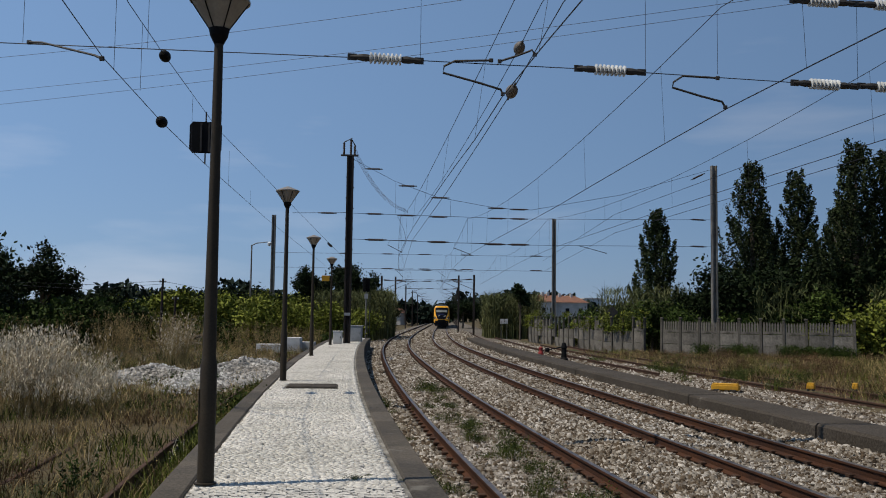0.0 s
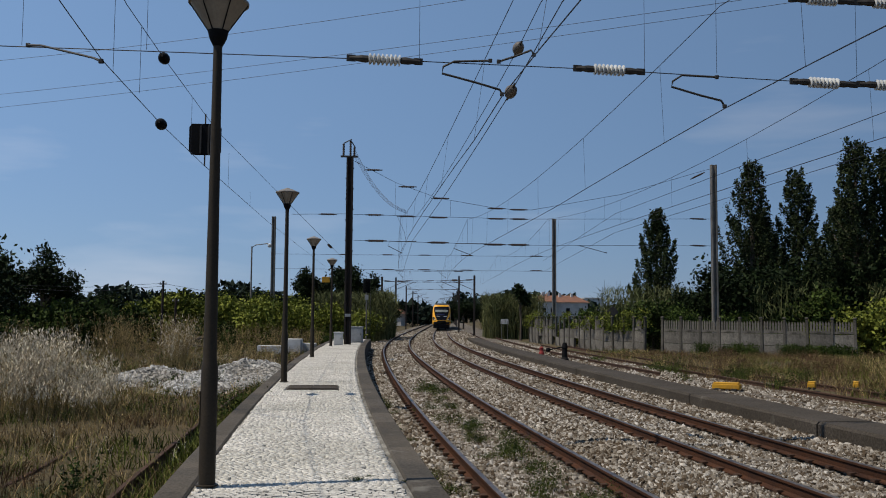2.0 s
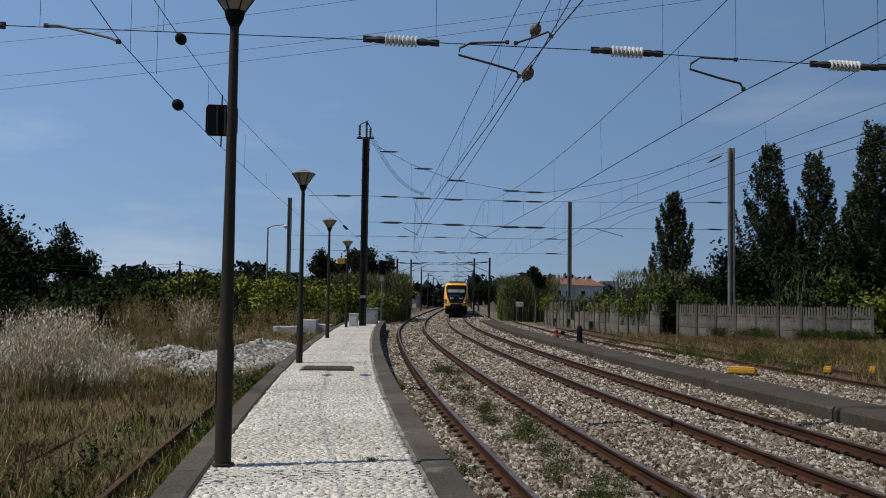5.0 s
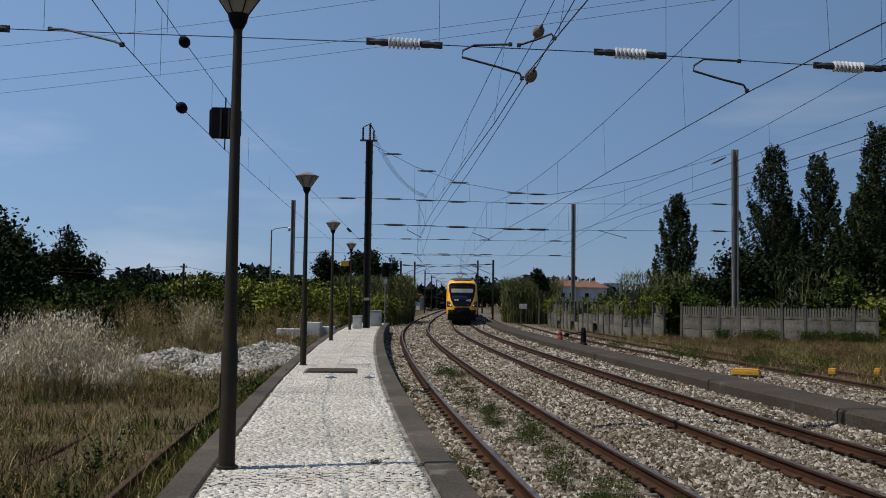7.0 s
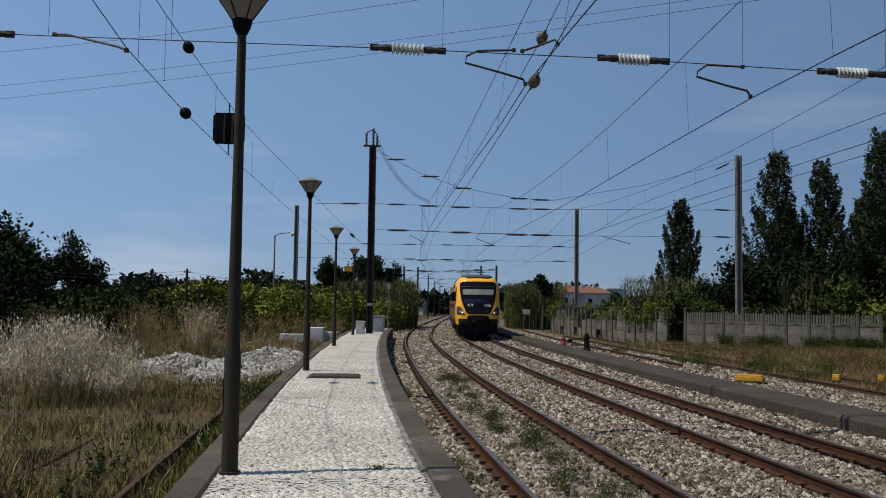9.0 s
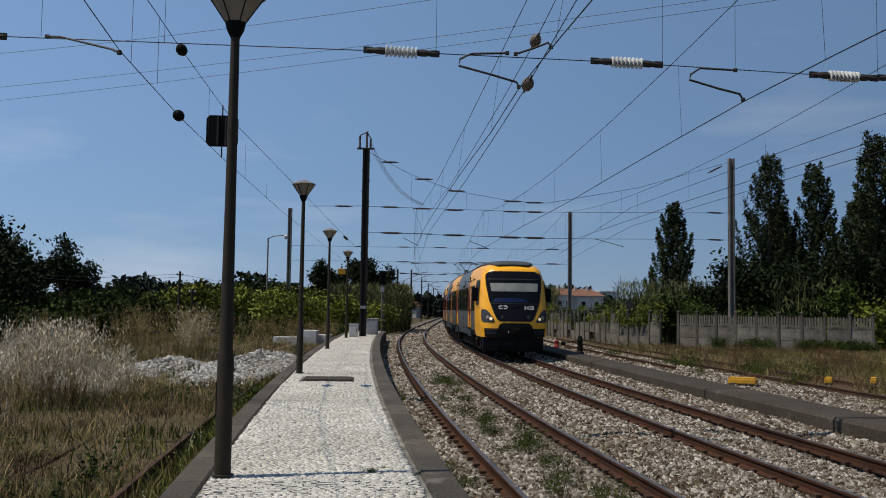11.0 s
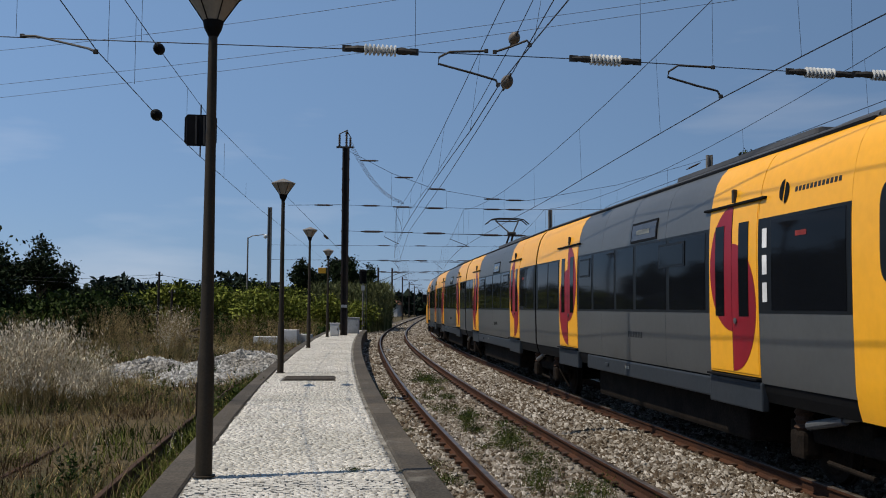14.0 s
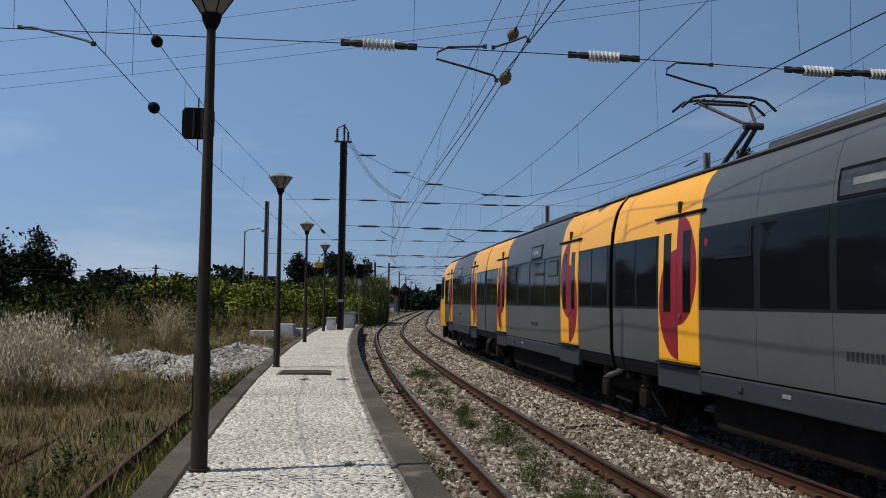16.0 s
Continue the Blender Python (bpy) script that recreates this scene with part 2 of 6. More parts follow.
def box(sx, sy, sz, c=(0, 0, 0), bevel=0.0, bm=None, m=None):
    made = bmesh.new()
    bmesh.ops.create_cube(made, size=1)
    bmesh.ops.scale(made, vec=(sx, sy, sz), verts=made.verts)
    if bevel:
        bmesh.ops.bevel(made, geom=made.edges[:], offset=bevel, segments=2, affect="EDGES", profile=0.6)
    bmesh.ops.translate(made, vec=c, verts=made.verts)
    if m is not None:
        bmesh.ops.transform(made, matrix=m, verts=made.verts)
    return merge(bm, made)


def merge(bm, made):
    if bm is None:
        return made
    tmp = bpy.data.meshes.new("tmp")
    made.to_mesh(tmp)
    made.free()
    bm.from_mesh(tmp)
    bpy.data.meshes.remove(tmp)
    return bm


def rod(a, b, r, r2=None, n=8, bm=None):
    a, b = Vector(a), Vector(b)
    made = bmesh.new()
    bmesh.ops.create_cone(made, cap_ends=True, segments=n, radius1=r, radius2=r if r2 is None else r2, depth=(b - a).length)
    q = (b - a).to_track_quat("Z", "Y").to_matrix().to_4x4()
    bmesh.ops.transform(made, matrix=Matrix.Translation((a + b) / 2) @ q, verts=made.verts)
    return merge(bm, made)


def lathe(profile, n=16, c=(0, 0, 0), axis=None, bm=None):
    """Turn (radius, height) pairs round z; axis: a direction to lay z along."""
    made = bmesh.new()
    rings = [[made.verts.new((r * math.cos(2 * math.pi * i / n), r * math.sin(2 * math.pi * i / n), z)) for i in range(n)] for r, z in profile]
    for p, q in zip(rings, rings[1:]):
        for i in range(n):
            made.faces.new((p[i], p[(i + 1) % n], q[(i + 1) % n], q[i]))
    made.faces.new(rings[0][::-1])
    made.faces.new(rings[-1])
    m = Matrix.Translation(c)
    if axis is not None:
        m = m @ Vector(axis).to_track_quat("Z", "Y").to_matrix().to_4x4()
    bmesh.ops.transform(made, matrix=m, verts=made.verts)
    return merge(bm, made)


def tube(points, r, n=5, bm=None):
    """A round wire through the points."""
    made = bmesh.new()
    pts = [Vector(p) for p in points]
    rings = []
    for i, p in enumerate(pts):
        d = (pts[min(i + 1, len(pts) - 1)] - pts[max(i - 1, 0)]).normalized()
        u = d.cross(Vector((0, 0, 1)))
        u = u.normalized() if u.length > 1e-3 else Vector((1, 0, 0))
        v = d.cross(u)
        rings.append([made.verts.new(p + (u * math.cos(2 * math.pi * k / n) + v * math.sin(2 * math.pi * k / n)) * r) for k in range(n)])
    for p, q in zip(rings, rings[1:]):
        for k in range(n):
            made.faces.new((p[k], p[(k + 1) % n], q[(k + 1) % n], q[k]))
    return merge(bm, made)


def empty(name, m, label, category, group="", kind=""):
    ob = new(name)
    ob.matrix_basis = m
    ob.empty_display_size = 0.1
    return tagged(ob, label, category, group, kind)


# ---- the line: one curve, all tracks run beside it ----
KNOT = [-40, 10, 25, 40, 60, 80, 110, 150, 250]
BEND = [-0.002755, -0.002755, -0.00162, -0.000981, -0.001816, -0.001187, -0.000276, -0.000078, 0.0]
LS = np.arange(-150, 1500, 0.5)
_k = np.interp(LS, KNOT, BEND) * (LS < 250)
LTH = np.concatenate([[0], np.cumsum((_k[1:] + _k[:-1]) / 2 * 0.5)])
_i = int(np.searchsorted(LS, 6))
LTH = LTH - LTH[_i] + 0.148789
LX, LY = np.cumsum(-np.sin(LTH) * 0.5), np.cumsum(np.cos(LTH) * 0.5)
LX, LY = LX + 2.302905 - LX[_i], LY + 6 - LY[_i]
TRACK_B = 3.884


def heading(s):
    return float(np.interp(s, LS, LTH))


def at(s, off=0.0, z=0.0):
    a = heading(s)
    return Vector((float(np.interp(s, LS, LX)) + math.cos(a) * off, float(np.interp(s, LS, LY)) + math.sin(a) * off, z))


def spot(s, off=0.0, z=0.0, turn=0.0):
    """A pose on the line: local y runs along it."""
    return Matrix.Translation(at(s, off, z)) @ Matrix.Rotation(heading(s) + radians(turn), 4, "Z")


def sweep(profile, s0, s1, step, closed=True):
    """Verts and faces of a profile of (offset, height) pairs drawn along the line."""
    ss = np.arange(s0, s1 + step * 0.5, step)
    a = np.interp(ss, LS, LTH)
    x, y = np.interp(ss, LS, LX), np.interp(ss, LS, LY)
    o, z = np.array([p[0] for p in profile]), np.array([p[1] for p in profile])
    n = len(profile)
    v = np.stack([x[:, None] + np.cos(a)[:, None] * o, y[:, None] + np.sin(a)[:, None] * o, np.broadcast_to(z, (len(ss), n))], -1).reshape(-1, 3)
    f = []
    for i in range(len(ss) - 1):
        for k in range(n if closed else n - 1):
            p, q = i * n + k, i * n + (k + 1) % n
            f.append((p, q, q + n, p + n))
    if closed:
        f.append(tuple(range(n))[::-1])
        f.append(tuple(range((len(ss) - 1) * n, len(ss) * n)))
    return v, f


RAIL = [(-0.075, -0.18), (0.075, -0.18), (0.075, -0.163), (0.014, -0.135), (0.014, -0.045), (0.036, -0.035), (0.036, -0.004), (-0.036, -0.004), (-0.036, -0.035), (-0.014, -0.045), (-0.014, -0.135), (-0.075, -0.163)]
HEADTOP = [(-0.034, -0.004), (0.034, -0.004), (0.030, 0.002), (-0.030, 0.002)]

# ---- ground ----
def height(x, y):
    """The open ground: level by the line, a little uneven."""
    return -0.22 + 0.10 * np.sin(x * 0.21 + 1.3) * np.cos(y * 0.17) + 0.05 * np.sin(x * 0.9 + y * 0.7)


def ground_sheet():
    xs = np.concatenate([[-3000, -1200, -500, -250, -140], np.arange(-90, 90.1, 1.5), [140, 250, 500, 1200, 3000]])
    ys = np.concatenate([[-3000, -1000, -300, -120], np.arange(-60, 140.1, 1.5), [170, 220, 300, 450, 800, 1500, 3500]])
    gx, gy = np.meshgrid(xs, ys)
    gz = height(gx, gy)
    # keep it under the ballast
    cx = np.interp(gy, LY, LX)
    gz = np.where((gx > cx - 5.2) & (gx < cx + 10.0), np.minimum(gz, -0.55), gz)
    v = np.stack([gx, gy, gz], -1).reshape(-1, 3)
    w = len(xs)
    f = [(j * w + i, j * w + i + 1, (j + 1) * w + i + 1, (j + 1) * w + i) for j in range(len(ys) - 1) for i in range(w - 1)]
    ob = new("ground", mesh_data("ground", v, f, M["soil"], True))
    tagged(ob, "dry weedy soil beside the railway", "ground", kind="structure")


ground_sheet()


def ballast_bed():
    prof = [(-4.6, -0.7), (-1.95, -0.24), (-1.3, -0.21), (-0.9, -0.235), (-0.5, -0.22), (0.5, -0.22), (0.9, -0.235), (1.4, -0.16), (1.95, -0.1), (2.6, -0.14), (3.0, -0.235), (3.3, -0.22), (4.5, -0.22), (4.8, -0.235), (5.3, -0.15), (6.2, -0.07), (7.1, -0.1), (8.6, -0.16), (10.5, -0.18), (12.5, -0.3), (14.5, -0.6)]
    v, f = sweep(prof, -80, 700, 1.0, False)
    ob = new("ballast_bed", mesh_data("ballast_bed", v, f, M["ballast"], True))
    tagged(ob, "brown and grey crushed stone under the tracks", "ballast", kind="structure")


ballast_bed()


def track(centre, s0, s1, z, label, old=False, tilt=0.0):
    t = empty("railway_track", Matrix(), label, "track", "tracks", "structure")
    for side in (-1, 1):
        o, dz = centre + side * 0.87, z - side * 0.87 * tilt
        v, f = sweep([(o + a, dz + b) for a, b in RAIL], s0, s1, 0.75)
        r = piece("rail", mesh_data("rail", v, f, M["rust_dark" if old else "rail_side"]), t)
        v, f = sweep([(o + a, dz + b) for a, b in HEADTOP], s0, s1, 0.75)
        piece("rail_head", mesh_data("rail_head", v, f, M["rust_dark" if old else "rail_top"]), r)
    # sleepers and clips, the nearest as single parts
    bm = box(2.5, 0.24, 0.2, bevel=0.02)
    sl = bpy.data.meshes.new("sleeper")
    bm.to_mesh(sl)
    bm.free()
    sl.materials.append(M["sleeper"])
    bm = None
    for side in (-1, 1):
        for e in (-1, 1):
            bm = box(0.10, 0.11, 0.05, (side * 0.87 + e * 0.09, 0, 0.145), 0.012, bm)
    clip = bpy.data.meshes.new("rail_clip")
    bm.to_mesh(clip)
    bm.free()
    clip.materials.append(M["rust_dark"])
    s = max(s0, 3.0)
    while s < min(s1, 75) and centre > 0 - 1:
        k = piece("sleeper", sl, t, m=spot(s, centre, z - 0.30))
        if not old:
            piece("rail_clips", clip, k)
        s += 0.6
    return t


track(0.0, -80, 690, 0.0, "curving main track with rusty-sided worn steel rails", tilt=-0.0086)
track(TRACK_B, -80, 690, 0.0, "curving main track on pale ballast beside the other", tilt=-0.0086)
track(-6.3, -40, 60, -0.15, "disused rusty siding sunk in dry grass", True, -0.09)
track(8.75, 36, 130, -0.02, "rusty siding behind the low old platform", True)
track(12.3, 10, 75, -0.06, "rusty siding half lost in weeds by the fence", True)

# ---- platform ----
PLAT_Z = 0.48
P_END = 66.0


def platform():
    t = empty("platform", Matrix(), "narrow station platform paved with pale cobbles between dark kerbs", "platform", kind="structure")
    v, f = sweep([(-4.30, -0.6), (-1.95, -0.6), (-1.95, PLAT_Z - 0.03), (-4.30, PLAT_Z - 0.03)], -30, P_END, 1.0)
    piece("platform_body", mesh_data("platform_body", v, f, M["cobble_joint"]), t)
    for o0, o1 in ((-2.17, -1.852), (-4.47, -4.18)):
        s = -30.0
        while s < P_END:
            e = min(s + 1.35, P_END)
            b = 0.02
            v, f = sweep([(o0, -0.6), (o1, -0.6), (o1, PLAT_Z - b), (o1 - b, PLAT_Z), (o0 + b, PLAT_Z), (o0, PLAT_Z - b)], s + 0.003, e - 0.003, (e - s - 0.006) / 2)
            piece("kerb_stone", mesh_data("kerb_stone", v, f, M["kerb"]), t)
            s = e
    # end of the platform, a kerb across
    v, f = sweep([(-4.47, -0.6), (-1.852, -0.6), (-1.852, PLAT_Z), (-4.47, PLAT_Z)], P_END + 0.006, P_END + 0.3, 0.15)
    piece("end_kerb", mesh_data("end_kerb", v, f, M["kerb"]), t)
    return t


PLATFORM = platform()


def old_platform():
    t = empty("old_platform", Matrix(), "low crumbling concrete platform edge between the tracks", "platform", kind="structure")
    s = -20.0
    lengths = [36.8, 6.4, 12, 9, 14, 12, 16]
    for n in lengths:
        z = 0.19
        v, f = sweep([(6.1, -0.6), (7.25, -0.6), (7.25, z - 0.05), (7.19, z), (6.15, z), (6.1, z - 0.05)], s + 0.03, s + n - 0.03, (n - 0.06) / max(2, int(n)))
        piece("edge_slab", mesh_data("edge_slab", v, f, M["old_kerb"]), t)
        s += n


old_platform()

# ---- platform lamps ----
def lamp_post(m):
    t = empty("platform_lamp", m, "slim dark platform lamp with a pale cone-shaped head", "lamp post", "lamps along the platform")
    part("base_plate", lathe([(0.105, 0), (0.105, 0.012), (0.08, 0.016)], 16), M["post"], t, smooth=False)
    post = part("post", lathe([(0.078, 0.0), (0.078, 1.1), (0.07, 1.14), (0.064, 1.2), (0.052, 2.6), (0.042, 4.26)], 20), M["post"], t, "tapered brown-grey steel post", True)
    part("inspection_door", box(0.012, 0.075, 0.32, (-0.076, 0, 0.72), 0.004), M["post"], post)
    head = part("shade", lathe([(0.07, 4.30), (0.275, 4.60)], 28), M["lamp_glass"], t, "pale conical diffuser", False)
    part("collar", lathe([(0.045, 4.18), (0.085, 4.26), (0.10, 4.33), (0.07, 4.34)], 20), M["black"], head)
    part("cap", lathe([(0.29, 4.595), (0.29, 4.615), (0.16, 4.67), (0.03, 4.72), (0.0, 4.725)], 28), M["lamp_cap"], head, "shallow metal cap")
    for k in range(6):
        a = k * math.pi / 3
        part("rib", rod((0.075 * math.cos(a), 0.075 * math.sin(a), 4.30), (0.28 * math.cos(a), 0.28 * math.sin(a), 4.60), 0.006, n=5), M["black"], head)
    return t


LAMP = lamp_post(spot(9.45, -4.05, PLAT_Z))
for s, o in ((23.3, -4.0), (37.1, -3.92), (50.6, -3.72)):
    copy_thing(LAMP, spot(s, o, PLAT_Z))


# ---- masts, spans and wires ----
def mast(s, off, base, top, dark, label, rungs=False, w=0.30):
    t = empty("catenary_mast", spot(s, off, base), label, "mast", "masts of the overhead line")
    h = top - base
    key = "mast_dark" if dark else "mast_grey"
    bm = None
    for e in (-1, 1):
        bm = box(0.10, w, h, (e * (w / 2 - 0.03), 0, h / 2), 0.012, bm)
    bm = box(w - 0.12, 0.03, h, (0, 0, h / 2), 0, bm)
    part("column", bm, M[key], t)
    part("footing", box(0.7, 0.7, 0.3, (0, 0, 0.03), 0.04), M["panel"], t)
    part("number_plate", box(w * 0.9, 0.02, 0.16, (0, -w / 2 - 0.012, 1.9), 0.004), M["box_grey"], t, "pale plate with an unreadable mark")
    if rungs:
        for k in range(14):
            part("rung", box(0.06, 0.06, 0.07, ((w / 2 + 0.03) * (1 if k % 2 else -1), 0, 2.6 + k * 0.6), 0.01), M["steel"], t)
    return t


M1 = mast(54, -2.95, PLAT_Z - 0.25, 11.3, True, "tall dark steel catenary mast standing on the platform", True, 0.36)
mast(61.2, 21.05, -0.2, 12.4, False, "tall grey catenary mast behind the concrete fence", False, 0.34)
mast(86, 14.05, -0.2, 11.2, False, "tall grey catenary mast beside the sidings", False, 0.32)
mast(86, -11.8, -0.2, 11.2, False, "grey catenary mast among the bushes", False, 0.32)
mast(16.2, -17.0, -0.2, 11.3, True, "dark catenary mast in the dry field", False, 0.34)
mast(16.2, 21.0, -0.2, 11.3, False, "grey catenary mast beyond the sidings", False, 0.34)
cross = part("crossarm", box(1.0, 0.14, 0.10, (-0.05, 0, 11.08), 0.01), M["steel"], M1)
for sx, h in ((-0.38, 0.75), (0.02, 0.95), (0.24, 0.6)):
    part("post_insulator", lathe([(0.075 if k % 2 else 0.045, 0.05 * k) for k in range(int(h / 0.05))], 10, (sx, 0, 11.13)), M["ins_dark"], cross)
part("crossarm_strut", rod((-0.38, 0, 11.85), (0.1, 0, 12.1), 0.03, bm=rod((0.02, 0, 12.05), (0.3, 0, 11.6), 0.03)), M["steel"], cross)


def wire(points, r=0.008, name="overhead_wire", label="thin dark overhead line wire"):
    ob = part(name, tube(points, r, 5), M["wire"], None, smooth=True)
    return tagged(ob, label, "wire", "wires of the overhead line")


def insulator(c, axis, white=True, length=0.95):
    """A ribbed strain insulator, with its clevis ends, lying along axis."""
    axis = Vector(axis).normalized()
    m = Matrix.Translation(c) @ axis.to_track_quat("Z", "Y").to_matrix().to_4x4()
    t = empty("line_insulator", m, "white ribbed ceramic insulator with dark metal ends" if white else "dark brown ribbed insulator on the overhead line", "insulator", "insulators of the overhead line")
    h = length * 0.21
    prof = []
    n = 8
    for k in range(n):
        z = -h + 2 * h * k / (n - 1)
        prof += [(0.045, z - h / n * 0.9), (0.10, z - 0.014), (0.098, z + 0.008)]
    part("ribs", lathe(prof, 14), M["ceramic" if white else "ins_dark"], t)
    for e in (-1, 1):
        part("end_fitting", lathe([(0.03, 0), (0.062, 0.04), (0.065, 0.14), (0.03, length * 0.5 - h)], 8, (0, 0, e * h), (0, 0, e)), M["steel"], t, "dark forged end")
        part("shackle", box(0.03, 0.12, 0.16, (0, 0, e * (length * 0.5 - 0.03)), 0.01), M["steel"], t)
    return t


def bead(c, axis, label):
    """A smooth egg-shaped insulator threaded on a wire."""
    axis = Vector(axis).normalized()
    m = Matrix.Translation(c) @ axis.to_track_quat("Z", "Y").to_matrix().to_4x4()
    t = empty("bead_insulator", m, label, "insulator", "insulators of the overhead line")
    prof = [(max(0.012, 0.115 * math.sin(math.pi * (k + 0.4) / 12.8) ** 0.45), -0.20 + 0.40 * k / 12) for k in range(13)]
    part("bead", lathe(prof, 14), M["bead_grey" if "grey" in label else "black"], t, smooth=True)
    for e in (-1, 1):
        part("end_fitting", rod((0, 0, e * 0.18), (0, 0, e * 0.36), 0.022, n=6), M["steel"], t)
    return t


def stick(c, axis, length=0.95, r=0.055):
    """A dark rod insulator far off, with end sleeves."""
    axis = Vector(axis).normalized()
    m = Matrix.Translation(c) @ axis.to_track_quat("Z", "Y").to_matrix().to_4x4()
    t = empty("line_insulator", m, "dark rod insulator on a cross wire", "insulator", "insulators of the overhead line")
    h = length / 2
    part("ribs", lathe([(r if k % 2 else r * 0.7, -h * 0.7 + h * 1.4 * k / 12) for k in range(13)], 8), M["ins_dark"], t)
    for e in (-1, 1):
        part("end_fitting", rod((0, 0, e * h * 0.7), (0, 0, e * h), r * 0.5, n=6), M["steel"], t)
    return t


def across(s):
    a = heading(s)
    return Vector((math.cos(a), math.sin(a), 0))


# span nearest the viewer
LOW, UPP = 6.47, 7.95
S1 = 16.2
wire([at(S1, -17, 6.5), at(S1, -8.35, 6.47), at(S1, -2, 6.50), at(S1, 2, 6.48), at(S1, 6, 6.40), at(S1, 12, 6.45), at(S1, 21, 6.6)], 0.009, "cross_wire")
wire([at(S1, -17, 8.0), at(S1, 2, 7.93), at(S1, 21, 8.05)], 0.009, "cross_wire")
wire([at(S1, -17, 11.1)] + [at(S1, o, 8.3 + 2.8 * ((o - 2) / 19) ** 2) for o in range(-12, 20, 4)] + [at(S1, 21, 11.1)], 0.009, "head_span_wire")
for o, z in ((-2.0, 6.5), (2.0, 6.48), (6.05, 6.40), (7.35, 6.40), (-9.2, 6.48)):
    insulator(at(S1, o, z), across(S1) + Vector((0, 0, -0.015)), True, 1.22)
for o in (6.05, 7.35, -2.0, -9.2):
    insulator(at(S1, o, UPP), across(S1), True, 1.22)
for o in (-6.0, -1.4, 2.65, 6.7, -8.0, 4.0):
    wire([at(S1, o, 6.5), at(S1, o, 7.95)], 0.004, "hanger_wire", "thin upright hanger between cross wires")


def register_arm(points, name="register_arm"):
    ob = part(name, tube(points, 0.02, 6), M["steel"], None, smooth=True)
    for p in (points[0], points[-1]):
        part("clamp", box(0.07, 0.05, 0.07, p, 0.012), M["steel"], ob)
    return tagged(ob, "bent steel arm steadying a contact wire", "steady arm", "arms of the overhead line")


register_arm([at(S1, -0.15, 6.56), at(S1, -0.79, 6.52), at(S1, -0.98, 6.42), at(S1, -1.0, 6.30), at(S1, -0.4, 6.16), at(S1, 0.02, 6.05), at(S1, 0.06, 5.97)])
register_arm([at(S1, 0.0, 6.55), at(S1, 0.3, 6.66), at(S1, 0.58, 6.78), at(S1, 0.63, 6.70)])
register_arm([at(S1, 4.0, 6.43), at(S1, 3.35, 6.44), at(S1, 3.17, 6.32), at(S1, 3.15, 6.22), at(S1, 3.7, 6.08), at(S1, 4.08, 6.0), at(S1, 4.14, 5.9)])
register_arm([at(S1, -7.9, 6.5), at(S1 - 0.3, -7.6, 6.42), at(S1 - 1.4, -6.5, 5.95), at(S1 - 1.6, -6.34, 5.85)])


def catenary(off, supports, high, low, swing=0.2, drop=5.5, lead=0.0):
    """Contact wire and carrying wire over one track, with its droppers."""
    con, mes = [], []
    for a, b in zip(supports, supports[1:]):
        n = max(2, int((b - a) / 3))
        for k in range(n):
            s = a + (b - a) * k / n
            u = k / n
            con.append((s, low(s)))
            mes.append((s, high(s) - 4 * u * (1 - u) * 0.85))
    side = {s: (swing if i % 2 else -swing) for i, s in enumerate(supports)}
    ks = sorted(side)
    zig = lambda s: float(np.interp(s, ks, [side[k] for k in ks]))
    over = lambda s: zig(s) * 0.5 + lead * max(0.0, (54 - s) / 37.8)
    wire([at(s, off + zig(s), z) for s, z in con], 0.010, "contact_wire", "taut contact wire over the track")
    wire([at(s, off + over(s), z) for s, z in mes], 0.008, "carrying_wire", "sagging carrying wire over the track")
    for a, b in zip(supports, supports[1:]):
        if a > 130:
            break
        n = max(2, int((b - a) / drop))
        for k in range(1, n + 1):
            s = a + (b - a) * (k - 0.5) / n
            u = (s - a) / (b - a)
            wire([at(s, off + zig(s), low(s)), at(s, off + over(s), high(s) - 4 * u * (1 - u) * 0.85)], 0.0035, "dropper_wire", "thin dropper holding a contact wire")


SUPPORTS = [-24, 16.2, 54, 86, 116, 146, 178, 212, 248, 290, 340, 400, 470]
catenary(0.02, SUPPORTS, lambda s: 7.75, lambda s: float(np.interp(s, [0, 16, 19, 28, 80, 500], [5.85, 5.93, 5.75, 5.65, 5.6, 5.5])), 0.03, lead=0.26)
catenary(TRACK_B + 0.1, SUPPORTS, lambda s: 7.75, lambda s: float(np.interp(s, [0, 16, 30, 80, 500], [5.75, 5.89, 5.57, 5.5, 5.5])))
catenary(8.75, SUPPORTS[:5], lambda s: 7.85, lambda s: 6.0)
wire([at(-20, 12.6, 7.2), at(16.2, 11.6, 6.6), at(54, 12.6, 7.1), at(86, 13.0, 6.3)], 0.011, "contact_wire", "contact wire of a siding")
wire([at(-20, 12.6, 8.2), at(16.2, 11.6, 7.6), at(54, 12.6, 8.2), at(86, 13.0, 7.3)], 0.011, "carrying_wire", "carrying wire of a siding")
# second line of wires over the first track, rising to its anchor
wire([at(-24, 1.4, 8.3), at(14, 0.58, 6.9), at(16, 0.59, 6.7), at(17.5, 0.45, 6.3), at(20, 0.36, 6.0), at(27.5, 0.45, 5.85), at(44.5, 0.34, 5.7), at(86, 0.1, 6.2)], 0.009, "contact_wire", "contact wire running to its anchor")
wire([at(-24, 1.2, 8.6), at(16.5, 0.82, 7.75), at(18.5, 0.79, 7.45), at(22.5, 0.77, 7.15), at(29.5, 0.80, 7.0), at(37, 0.82, 7.05), at(49.5, 0.68, 7.3), at(54, 0.6, 7.85)], 0.008, "carrying_wire", "carrying wire running to its anchor")
